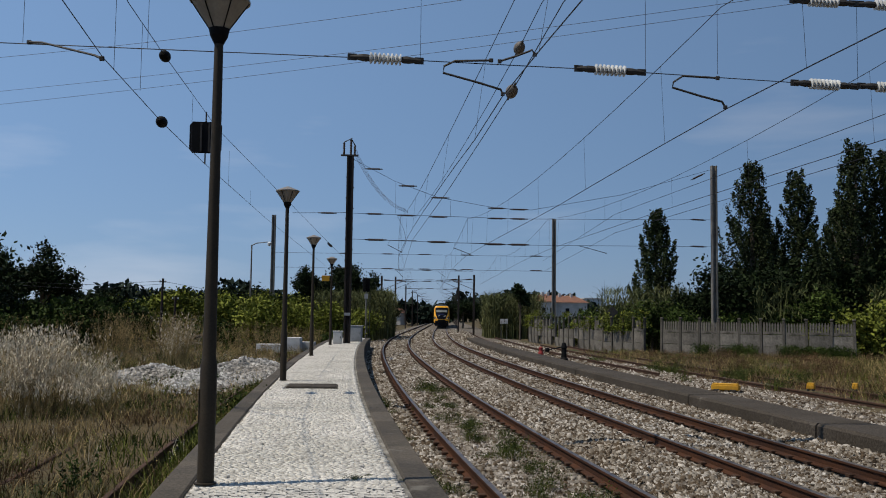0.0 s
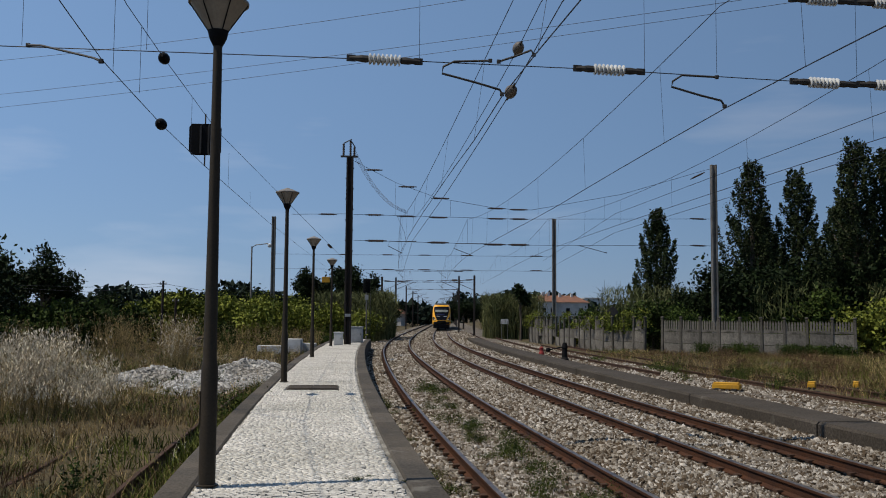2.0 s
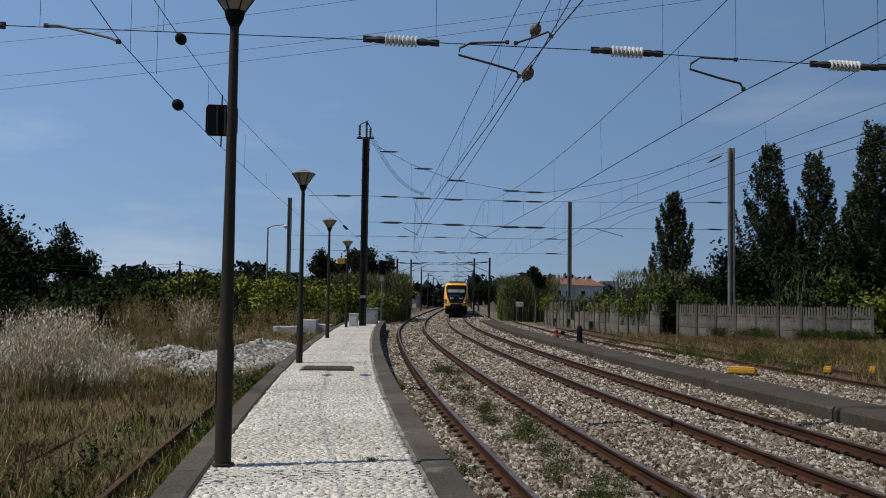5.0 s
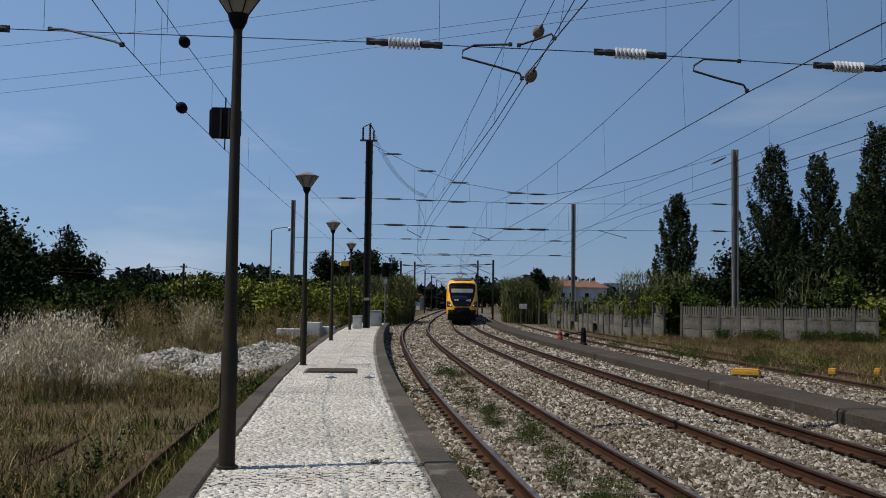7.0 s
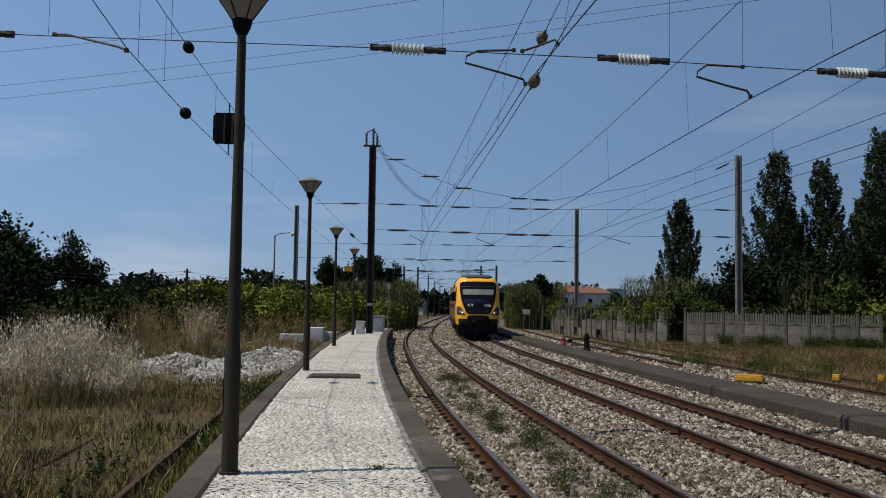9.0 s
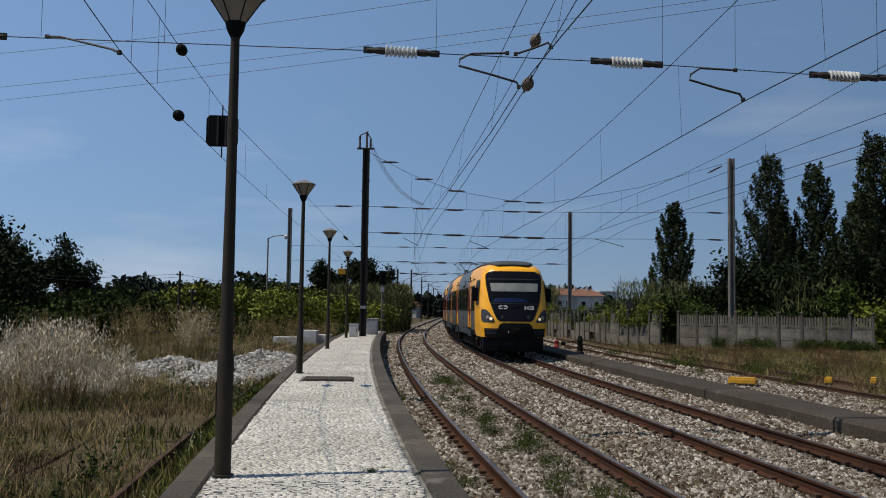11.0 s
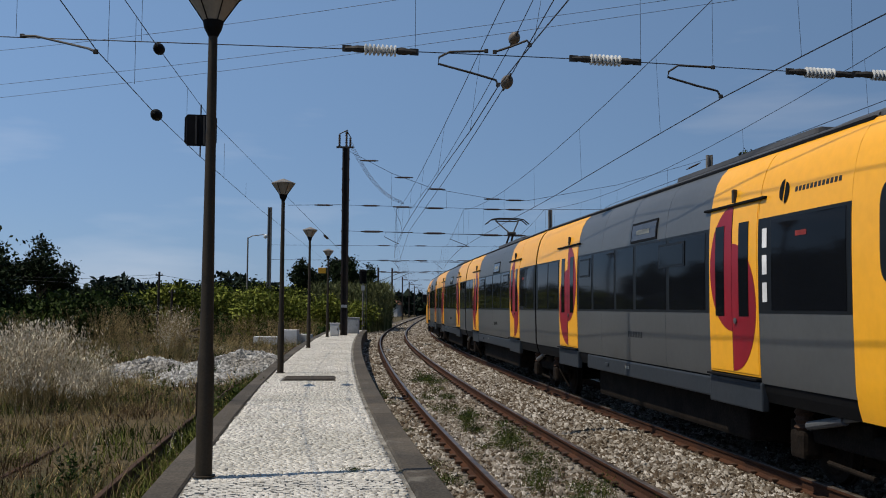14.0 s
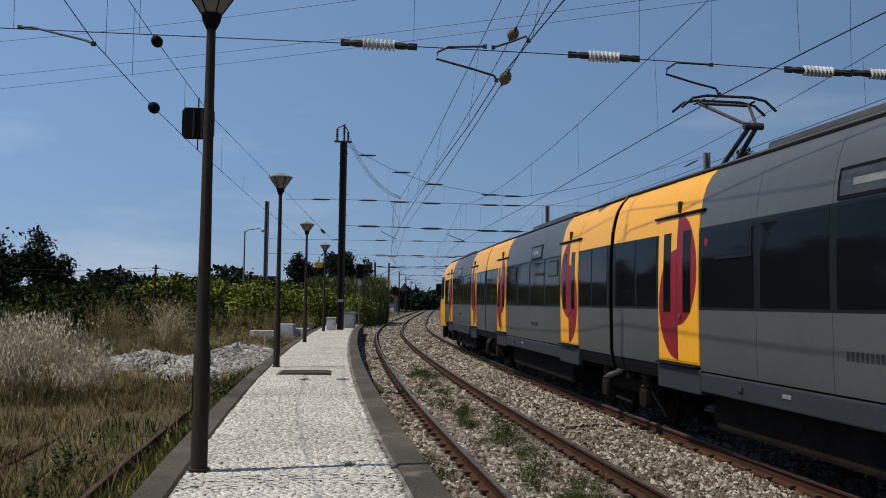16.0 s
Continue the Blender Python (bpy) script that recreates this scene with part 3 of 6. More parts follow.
bead(at(17.4, 0.45, 6.32), at(18.5, 0.42, 6.1) - at(17.4, 0.45, 6.32), "grey-brown egg insulator on a wire above the track")
bead(at(18.4, 0.79, 7.46), at(19.5, 0.79, 7.36) - at(18.4, 0.79, 7.46), "grey-brown egg insulator on a wire above the track")
# left siding
wire([at(-20, -6.3, 6.3), at(12.3, -6.3, 5.96), at(14.5, -6.3, 5.84), at(19.3, -6.3, 5.88), at(25, -6.3, 6.0), at(42, -6.3, 6.3), at(86, -7.0, 6.6)], 0.0075, "contact_wire", "contact wire over the disused siding")
wire([at(-20, -6.9, 7.9), at(16, -6.3, 7.2), at(19.3, -6.3, 7.25), at(27.4, -6.3, 7.37), at(54, -3.3, 5.42)], 0.0075, "carrying_wire", "carrying wire anchored to the mast")
for s, z in ((15.2, (5.85, 7.2)), (17.2, (6.0, 7.2)), (23, (5.95, 7.3)), (30, (6.1, 7.2)), (36, (6.2, 6.75))):
    wire([at(s, -6.3, z[0]), at(s, -6.3, z[1])], 0.004, "dropper_wire", "thin dropper holding a contact wire")
for s, z in ((19.3, 5.88), (19.4, 7.25)):
    bead(at(s, -6.3, z), at(s + 1, -6.3) - at(s, -6.3), "black egg insulator on a siding wire")
stick(at(49.5, -3.8, 5.75), at(54, -3.3, 5.42) - at(49.5, -3.8, 5.75), 1.3, 0.07)
board = empty("hanging_board", spot(26.5, -6.5, 6.95), "dark square board with cut corners hung from the wires", "board")
bm = bmesh.new()
pts = [(-0.44, -0.34), (-0.36, -0.44), (0.36, -0.44), (0.44, -0.34), (0.44, 0.34), (0.36, 0.44), (-0.36, 0.44), (-0.44, 0.34)]
f = bm.faces.new([bm.verts.new((x, 0, z)) for x, z in pts])
ex = bmesh.ops.extrude_face_region(bm, geom=[f])
bmesh.ops.translate(bm, vec=(0, 0.03, 0), verts=[g for g in ex["geom"] if isinstance(g, bmesh.types.BMVert)])
bmesh.ops.recalc_face_normals(bm, faces=bm.faces)
plate = part("plate", bm, M["black"], board)
part("plate_rib", box(0.05, 0.03, 0.8, (-0.12, -0.02, 0), 0.005), M["steel"], plate)
part("plate_rib", box(0.05, 0.03, 0.8, (0.10, -0.02, 0), 0.005), M["steel"], plate)
part("hook", rod((0, 0, 0.44), (0, 0, 0.72), 0.02, bm=rod((0, 0, -0.44), (0, 0, -0.75), 0.02)), M["steel"], board)

# second span, at the dark mast
S2 = 54
wire([at(S2, -2.8, 11.1), at(S2, -0.31, 9.84), at(S2, 2.16, 8.97), at(S2, 5.64, 8.41), at(S2, 7.63, 8.35), at(S2, 13, 9.36), at(61.2, 20.9, 12.15)], 0.012, "head_span_wire")
wire([at(S2, -2.8, 7.95), at(S2, 7, 7.81), at(61.2, 20.9, 8.75)], 0.012, "cross_wire")
wire([at(S2, -2.8, 6.45), at(S2, 7, 6.28), at(61.2, 20.9, 6.95)], 0.012, "cross_wire")
wire([at(S2, -3.1, 7.97), at(S2, -6.2, 7.9)], 0.014, "cross_wire")
for o, z in ((-1.6, 10.55), (0.4, 9.6), (2.3, 8.95), (5.6, 8.41), (6.9, 8.36), (-4.2, 7.93), (-1.5, 7.93), (0.35, 7.88), (2.2, 7.83), (5.6, 7.81), (6.9, 7.81), (-1.4, 6.43), (2.2, 6.37), (5.5, 6.3), (6.9, 6.3)):
    t = stick(at(S2, o, z), across(S2), 1.25 if z < 7 else 1.05, 0.075 if z < 7 else 0.06)
for z, u in ((11.65, 0.1), (8.72, 0.0), (6.93, 0.0)):
    stick(at(61.0, 19.9, z - 0.35 * u), across(S2) + Vector((0, 0.25, u * 5)), 1.2, 0.065)
for o, za, zb in ((0.0, 6.4, 7.9), (3.9, 6.35, 7.8), (8.7, 6.3, 7.8), (-0.3, 7.9, 9.84), (2.9, 7.82, 8.8), (12, 7.85, 9.1)):
    wire([at(S2, o, za), at(S2, o, zb)], 0.006, "hanger_wire", "thin upright hanger between cross wires")
register_arm([at(S2, 0.9, 6.42), at(S2, -0.6, 6.42), at(S2, -0.7, 6.15), at(S2, 0.1, 5.75)])
register_arm([at(S2, 5.0, 6.34), at(S2, 3.2, 6.34), at(S2, 3.1, 6.05), at(S2, 4.05, 5.7)])
register_arm([at(S2 + 2.2, 11.0, 6.46), at(S2 + 2.2, 12.6, 6.05)])
# slack cables from the mast head down to the carrying wires
for k in range(4):
    a, b = at(S2, -2.75, 11.9 - 0.1 * k), at(S2 - 3, 0.2 + 0.05 * k, 7.9)
    wire([a.lerp(b, u) + Vector((0, 0, -1.3 * 4 * u * (1 - u) * 0.55 - 0.06 * k)) for u in [i / 10 for i in range(11)]], 0.009, "jumper_cable", "slack pale jumper cable")
wire([at(S2, -0.2, 7.9), at(S2 - 1, 0.2, 6.9), at(S2 - 2, 0.3, 6.2), at(S2 - 2, 0.1, 5.7)], 0.010, "jumper_cable", "slack jumper cable beside the mast")

# farther spans
for s, o0, o1 in ((86, -11.8, 14.05), (116, -3.2, 7.8), (146, -3.0, 7.2)):
    for z in (7.75, 6.4):
        wire([at(s, o0, z), at(s, o1, z - 0.05)], 0.013, "cross_wire")
        for o in (-1.3, 2.1, 6.0) + ((-5.2, 12.4) if s < 100 else ()):
            stick(at(s, o, z), across(s), 1.15, 0.06)
    register_arm([at(s, 1.0, 6.4), at(s, -0.6, 6.35), at(s, 0.1, 5.7)])
    register_arm([at(s, 5.0, 6.4), at(s, 3.2, 6.35), at(s, 4.0, 5.7)])


def cantilever_mast(s, off, top):
    t = empty("catenary_mast", spot(s, off, -0.2), "slender grey mast with a bracket over the track", "mast", "masts of the overhead line")
    part("column", box(0.24, 0.24, top + 0.2, (0, 0, top / 2), 0.01), M["mast_dark"], t)
    e = 1 if off < 1 else -1
    part("bracket", rod((0, 0, top - 0.4), (e * 3.0, 0, top - 0.6), 0.035, bm=rod((0, 0, top - 1.7), (e * 2.6, 0, top - 0.6), 0.03)), M["steel"], t)
    part("bracket_insulator", rod((e * 0.3, 0, top - 0.42), (e * 1.0, 0, top - 0.46), 0.08), M["ins_dark"], t)


for s, o, z in ((112.5, 7.85, 7.2), (128, 6.3, 7.8), (118, -3.6, 7.2), (139, -2.9, 8.0), (178, -3.0, 8), (178, 7, 8), (212, -3, 8), (212, 7, 8), (248, -3, 8), (248, 7, 8), (290, -3, 8), (290, 7, 8), (340, -3, 8), (340, 7, 8), (400, 7, 8), (400, -3, 8)):
    cantilever_mast(s, o, z)

# power lines crossing high over the station
for a, b in (((-20.2, 41.5, 13.5), (0.6, 33.0, 13.5)), ((-21.9, 45.1, 12.8), (9.1, 31.2, 12.8)), ((-22.8, 47.1, 12.6), (11.3, 30.5, 12.6))):
    a, b = Vector(a), Vector(b)
    wire([a.lerp(b, u) + Vector((0, 0, -0.15 * 4 * u * (1 - u))) for u in [i / 12 for i in range(-10, 23)]], 0.009, "power_line", "thin power line high overhead")

# ---- signal, cabinets and small lineside things ----
def signal(m):
    t = empty("railway_signal", m, "black-hooded light signal on a slim post", "signal")
    part("post", rod((0, 0, -0.2), (0, 0, 4.2), 0.07, n=10), M["mast_grey"], t)
    h = part("signal_head", box(0.62, 0.16, 1.25, (0, 0, 4.75), 0.12), M["black"], t, "rounded black backing plate")
    for z in (4.4, 4.75, 5.1):
        part("hood", lathe([(0.11, 0), (0.12, 0.18), (0.10, 0.18), (0.09, 0.02)], 12, (0, -0.08, z), (0, -1, 0)), M["black"], h)
    part("marker_plate", box(0.32, 0.03, 0.42, (0, -0.08, 3.75), 0.01), M["box_grey"], t, "pale plate below the head")
    part("ladder", rod((0.16, 0.1, 0), (0.16, 0.1, 4.1), 0.015, bm=rod((0.32, 0.1, 0), (0.32, 0.1, 4.1), 0.015)), M["mast_grey"], t)


signal(spot(82, -2.95, 0))


def cabinet(m, sx, sy, sz, label, material="box_grey"):
    t = empty("lineside_cabinet", m, label, "cabinet", "cabinets by the line")
    b = part("body", box(sx, sy, sz, (0, 0, sz / 2), 0.02), M[material], t)
    part("lid", box(sx + 0.06, sy + 0.06, 0.06, (0, 0, sz + 0.03), 0.015), M[material], t)
    part("door", box(sx * 0.8, 0.02, sz * 0.78, (0, -sy / 2 - 0.012, sz / 2), 0.005), M[material], b)
    part("door_handle", box(0.03, 0.03, 0.12, (sx * 0.3, -sy / 2 - 0.03, sz * 0.55), 0.006), M["steel"], b)


cabinet(spot(52.6, -3.4, PLAT_Z), 0.5, 0.4, 0.66, "white metal cabinet at the platform's edge", "wall")
cabinet(spot(57.5, -2.5, PLAT_Z), 0.72, 0.5, 0.92, "grey slatted metal cabinet beside the mast")
cabinet(spot(61, -2.6, PLAT_Z), 0.3, 0.3, 0.5, "small white cabinet near the platform end", "wall")


def block(m, sx, sy, sz, label):
    t = empty("concrete_block", m, label, "concrete block", "blocks in the grass")
    part("block", box(sx, sy, sz, (0, 0, sz / 2), 0.03), M["wall"], t)
    part("block_base", box(sx + 0.1, sy + 0.1, 0.08, (0, 0, 0.0), 0.02), M["panel"], t)


block(Matrix.Translation((-10.1, 55.5, -0.3)), 1.7, 0.8, 0.62, "low pale concrete block in the dry grass")
block(Matrix.Translation((-9.0, 56.5, -0.3)), 0.95, 0.9, 1.0, "taller pale concrete block in the dry grass")
block(Matrix.Translation((-8.2, 57.3, -0.3)), 0.8, 0.8, 0.72, "small pale concrete block in the dry grass")


def hatch():
    t = empty("platform_hatch", spot(21.7, -3.25, PLAT_Z - 0.02), "flat rusty metal hatch set in the cobbles", "hatch")
    part("hatch_frame", box(1.12, 1.0, 0.03, (0, 0, 0.0), 0.008), M["kerb"], t)
    for k in (-1, 1):
        part("hatch_plate", box(0.52, 0.92, 0.02, (k * 0.27, 0, 0.018), 0.006), M["old_kerb"], t, "worn brown plate")


hatch()


def yellow_box(m, sx, label):
    t = empty("trackside_box", m, label, "trackside box", "boxes in the ballast")
    part("body", box(sx, 0.34, 0.16, (0, 0, 0.12), 0.03), M["paint_yellow"], t)
    part("lid", box(sx * 0.9, 0.3, 0.05, (0, 0, 0.22), 0.015), M["paint_yellow"], t)
    part("foot", box(sx * 0.2, 0.4, 0.08, (-sx * 0.3, 0, 0.03), 0.01, box(sx * 0.2, 0.4, 0.08, (sx * 0.3, 0, 0.03), 0.01)), M["steel"], t)


yellow_box(spot(28.7, 9.36, -0.15, -35), 0.85, "yellow painted metal box lying on the ballast")
yellow_box(spot(29.2, 12.4, -0.15, -35), 0.24, "small yellow metal box beside a rusty rail")
yellow_box(spot(29.2, 13.9, -0.15, -35), 0.18, "small yellow metal box in the weeds")


def point_lever():
    t = empty("point_lever", spot(48, 8.4, -0.15), "black hand lever for the points beside the siding", "point lever")
    part("stand", lathe([(0.22, 0), (0.22, 0.12), (0.15, 0.2), (0.13, 0.62), (0.16, 0.7), (0.1, 0.95)], 12), M["black"], t)
    part("lever", rod((0, 0, 0.75), (-0.95, 0.1, 0.55), 0.03, n=8), M["black"], t)
    part("weight", lathe([(0.1, -0.1), (0.13, 0), (0.1, 0.1)], 10, (-0.85, 0.1, 0.57)), M["black"], t)
    u = empty("red_marker", spot(52, 7.9, -0.1), "squat red metal marker by the points", "marker")
    part("body", lathe([(0.16, 0), (0.16, 0.2), (0.1, 0.35), (0.12, 0.5), (0.0, 0.6)], 10), M["red_paint"], u)


point_lever()


# ---- concrete fence ----
def fence(path, label, whole, group):
    t = empty("concrete_fence", Matrix(), label, "fence", group)
    rng = random.Random(len(path) * 7 + int(whole))
    pts = [Vector((x, y, 0)) for x, y in path]
    cum = [0]
    for a, b in zip(pts, pts[1:]):
        cum.append(cum[-1] + (b - a).length)
    n = round(cum[-1] / 1.32)

    def along(d):
        return Vector((float(np.interp(d, cum, [p.x for p in pts])), float(np.interp(d, cum, [p.y for p in pts])), -0.35))
    tall = 2.38
    wp = (cum[-1] / n - 0.17) / 7 * 0.68
    bm = box(wp, 0.05, 0.5, (0, 0, 0.25), 0.012)
    bm = box(wp * 0.55, 0.05, 0.1, (0, 0, 0.53), 0.012, bm)
    picket = bpy.data.meshes.new("picket")
    bm.to_mesh(picket)
    bm.free()
    picket.materials.append(M["panel"])
    for k in range(n + 1):
        p = along(cum[-1] * k / n)
        q = along(min(cum[-1], cum[-1] * k / n + 0.3)) - along(max(0, cum[-1] * k / n - 0.3))
        rz = math.atan2(q.y, q.x)
        lean = rng.uniform(-1, 1) * (1.2 if whole else 3.5)
        m = Matrix.Translation(p) @ Matrix.Rotation(rz, 4, "Z") @ Matrix.Rotation(radians(lean), 4, "Y")
        post = box(0.16, 0.16, tall + 0.06, (0, 0, tall / 2), 0.02)
        post = box(0.21, 0.21, 0.14, (0, 0, tall + 0.12), 0.06, post)
        part("fence_post", post, M["post_concrete"], t, m=m)
        if k == n:
            break
        w = cum[-1] / n - 0.17
        for row, (z0, h) in enumerate(((0.05, 0.78), (0.85, 0.72), (1.59, 0.72))):
            if not whole and rng.random() < (0.12, 0.18, 0.42)[row]:
                continue
            bm = box(w, 0.06, h if row < 2 else 0.16, (w / 2 + 0.085, 0, z0 + (h / 2 if row < 2 else 0.08)), 0.012)
            fp = part("fence_panel", bm, M["panel"], t, m=m @ Matrix.Translation((0, rng.uniform(-0.012, 0.012), rng.uniform(-0.01, 0.01))) @ Matrix.Rotation(radians(rng.uniform(-0.4, 0.4)), 4, "Y"))
            if row == 2:
                c = 7
                for i in range(c):
                    if not whole and rng.random() < 0.3:
                        continue
                    piece("picket", picket, fp, m=Matrix.Translation((0.085 + w * (i + 0.5) / c, 0, z0 + 0.15 - 0.03 * rng.random())))


fence([(24.0, 54.5), (18.5, 57.6), (14.3, 61.2)], "grey weathered concrete panel fence with picket tops", True, "fences by the sidings")
fence([(13.2, 61.5), (11.2, 67), (9.6, 77), (8.2, 89)], "broken old concrete panel fence grown with creeper", False, "fences by the sidings")


def diamond(m):
    t = empty("track_sign", m, "dark back of a diamond sign on a post", "sign")
    part("post", rod((0, 0, 0), (0, 0, 2.9), 0.035), M["mast_grey"], t)
    part("plate", box(0.62, 0.03, 0.62, (0, 0, 0), 0.01, m=Matrix.Translation((0, -0.05, 2.75)) @ Matrix.Rotation(math.pi / 4, 4, "Y")), M["steel"], t, "square plate set on its corner")


diamond(Matrix.Translation((12.3, 68, -0.2)))
t = empty("track_sign", Matrix.Translation((6.4, 98, -0.2)), "small white board on two posts beside the points", "sign")
part("plate", box(0.8, 0.04, 0.5, (0, 0, 1.85), 0.01), M["wall"], t)
part("post", rod((-0.3, 0, 0), (-0.3, 0, 1.9), 0.03, bm=rod((0.3, 0, 0), (0.3, 0, 1.9), 0.03)), M["mast_grey"], t)


# ---- poles in the field ----
def utility_pole(m, h, label):
    t = empty("utility_pole", m, label, "pole", "poles in the field")
    part("pole", rod((0, 0, 0), (0.06, 0, h), 0.11, 0.08), M["mast_dark"], t)
    part("crossbar", box(0.5, 0.07, 0.07, (0.05, 0, h - 0.25), 0.01), M["steel"], t)
    part("pin_insulator", lathe([(0.04, 0), (0.05, 0.05), (0.03, 0.12)], 8, (-0.15, 0, h - 0.22), bm=lathe([(0.04, 0), (0.05, 0.05), (0.03, 0.12)], 8, (0.24, 0, h - 0.22))), M["ceramic"], t)


utility_pole(Matrix.Translation((-19.9, 66, -0.3)), 4.8, "dark wooden pole at the edge of the bushes")
utility_pole(Matrix.Translation((-19.4, 67.5, -0.3)), 3.6, "short dark pole beside a taller one")
wire([(-19.9, 66, 4.3), (-25, 66, 4.0), (-31, 66, 4.1), (-40, 66, 4.6)], 0.012, "pole_wire", "slack wire between poles")
wire([(-19.9, 66, 4.1), (-26, 68, 3.7), (-34, 70, 4.1)], 0.012, "pole_wire", "slack wire between poles")
wire([(-19.9, 66, 4.3), (-17, 72, 3.7), (-14, 80, 3.6)], 0.012, "pole_wire", "slack wire between poles")
t = empty("street_lamp", Matrix.Translation((-19.0, 92, -0.3)), "tall grey street lamp with a short arm", "street lamp")
part("post", rod((0, 0, 0), (0, 0, 9.2), 0.10, 0.07), M["mast_grey"], t)
part("arm", tube([(0, 0, 9.1), (0.4, 0, 9.35), (1.6, 0, 9.5)], 0.05, 6), M["mast_grey"], t)
part("lantern", lathe([(0.05, 0), (0.2, 0.1), (0.22, 0.3), (0.05, 0.42)], 12, (1.75, 0, 9.1)), M["ceramic"], t, "round white lantern")
t = empty("fallen_log", Matrix.Translation((-18.2, 62, -0.25)), "dark fallen log with a broken branch in the grass", "log")
part("trunk", rod((0, 0, 0.3), (2.4, 0.4, 0.9), 0.16, 0.10, bm=rod((-0.3, 0, 0.1), (0.4, 0, 0.45), 0.2, 0.16)), M["bark"], t)
part("branch", rod((1.0, 0.1, 0.5), (2.4, -0.2, 0.25), 0.09, 0.05), M["bark"], t)
t = empty("hanging_tag", spot(50.6, -3.72, PLAT_Z), "small yellow tag box fixed to a lamp post", "sign")
part("plate", box(0.42, 0.06, 0.3, (-0.32, 0, 3.55), 0.02), M["paint_yellow"], t)
part("clip", rod((-0.15, 0, 3.55), (0, 0, 3.55), 0.015), M["steel"], t)


# ---- houses far off ----
def house(m, w, d, wall, roof, label, flat=False):
    t = empty("house", m, label, "house", "far houses")
    b = part("wall", box(w, d, wall, (0, 0, wall / 2)), M["wall"], t, "pale rendered walls")
    if flat:
        part("roof", box(w + 0.4, d + 0.4, 0.3, (0, 0, wall + 0.15)), M["wall"], t)
    else:
        bm = bmesh.new()
        o = 0.5
        v = [bm.verts.new(p) for p in ((-w / 2 - o, -d / 2 - o, wall), (w / 2 + o, -d / 2 - o, wall), (w / 2 + o, d / 2 + o, wall), (-w / 2 - o, d / 2 + o, wall), (-w / 2 + d * 0.25, 0, wall + roof), (w / 2 - d * 0.25, 0, wall + roof))]
        for f in ((0, 1, 5, 4), (1, 2, 5), (2, 3, 4, 5), (3, 0, 4), (3, 2, 1, 0)):
            bm.faces.new([v[i] for i in f])
        r = part("roof", bm, M["tile"], t, "terracotta tiled hip roof")
        for x in (-w * 0.1, w * 0.2):
            part("chimney", box(0.6, 0.6, 1.2, (x, -d * 0.1, wall + roof * 0.95), 0.02), M["wall"], r)
    for i in range(max(2, int(w / 3))):
        x = -w / 2 + w * (i + 0.5) / max(2, int(w / 3))
        for z in (1.6, 4.3)[: 1 + int(wall > 4.5)]:
            wd = part("window", box(1.0, 0.08, 1.1, (x, -d / 2 - 0.03, z)), M["pane"], b)
            part("window_sill", box(1.2, 0.16, 0.08, (x, -d / 2 - 0.08, z - 0.6)), M["wall"], wd)


house(pose(30.3, 238, -0.3, 0, 0, 12), 10.5, 8, 6.3, 1.8, "white house with a terracotta roof behind the reeds")
house(pose(25.0, 233, -0.3, 0, 0, 12), 4.5, 7, 6.4, 1.9, "white gabled house with a terracotta roof")
house(pose(47.5, 300, -0.3, 0, 0, 5), 6, 7, 8.6, 0, "white flat-roofed block far behind the trees", True)
house(pose(-14.5, 250, -0.3, 0, 0, -10), 8, 7, 3.2, 2.0, "low white house far down the line")

# ---- the train ----
SIDE = [(0.92, 1.37), (1.05, 1.41), (1.25, 1.44), (2.0, 1.455), (2.7, 1.455), (3.1, 1.445), (3.4, 1.42), (3.64, 1.375), (3.82, 1.32), (3.96, 1.24), (4.08, 1.13), (4.15, 1.0)]


def half_width(z):
    return float(np.interp(z, [p[0] for p in SIDE], [p[1] for p in SIDE]))


def skin(y0, y1, z0, z1, side, proud=0.0, depth=0.012, cols=1, rows=1):
    """A panel on the car's side between two heights, following its section."""
    zs = sorted({z0, z1, *[p[0] for p in SIDE if z0 < p[0] < z1], *[z0 + (z1 - z0) * k / rows for k in range(1, rows)]})
    bm = bmesh.new()
    layers = []
    for d in (proud, proud - depth):
        layers.append([[bm.verts.new((side * (half_width(z) + d), y0 + (y1 - y0) * c / cols, z)) for c in range(cols + 1)] for z in zs])
    a, b = layers
    for i in range(len(zs) - 1):
        for c in range(cols):
            bm.faces.new((a[i][c], a[i][c + 1], a[i + 1][c + 1], a[i + 1][c]))
            bm.faces.new((b[i][c], b[i + 1][c], b[i + 1][c + 1], b[i][c + 1]))
        bm.faces.new((a[i][0], a[i + 1][0], b[i + 1][0], b[i][0]))
        bm.faces.new((a[i][cols], b[i][cols], b[i + 1][cols], a[i + 1][cols]))
    for c in range(cols):
        bm.faces.new((a[0][c], b[0][c], b[0][c + 1], a[0][c + 1]))
        bm.faces.new((a[-1][c], a[-1][c + 1], b[-1][c + 1], b[-1][c]))
    bmesh.ops.recalc_face_normals(bm, faces=bm.faces)
    return bm


def rounded_skin(y0, y1, z0, z1, side, out, thick):
    """A skin whose corners are rounded off."""
    bm = skin(y0, y1, z0, z1, side, out, thick, 3, 24)
    mid = (y0 + y1) / 2
    for v in bm.verts:
        u = min(1.0, abs(2 * (v.co.z - z0) / (z1 - z0) - 1))
        v.co.y = mid + (v.co.y - mid) * max(0.72, (1 - u ** 7) ** 0.25)
    return bm


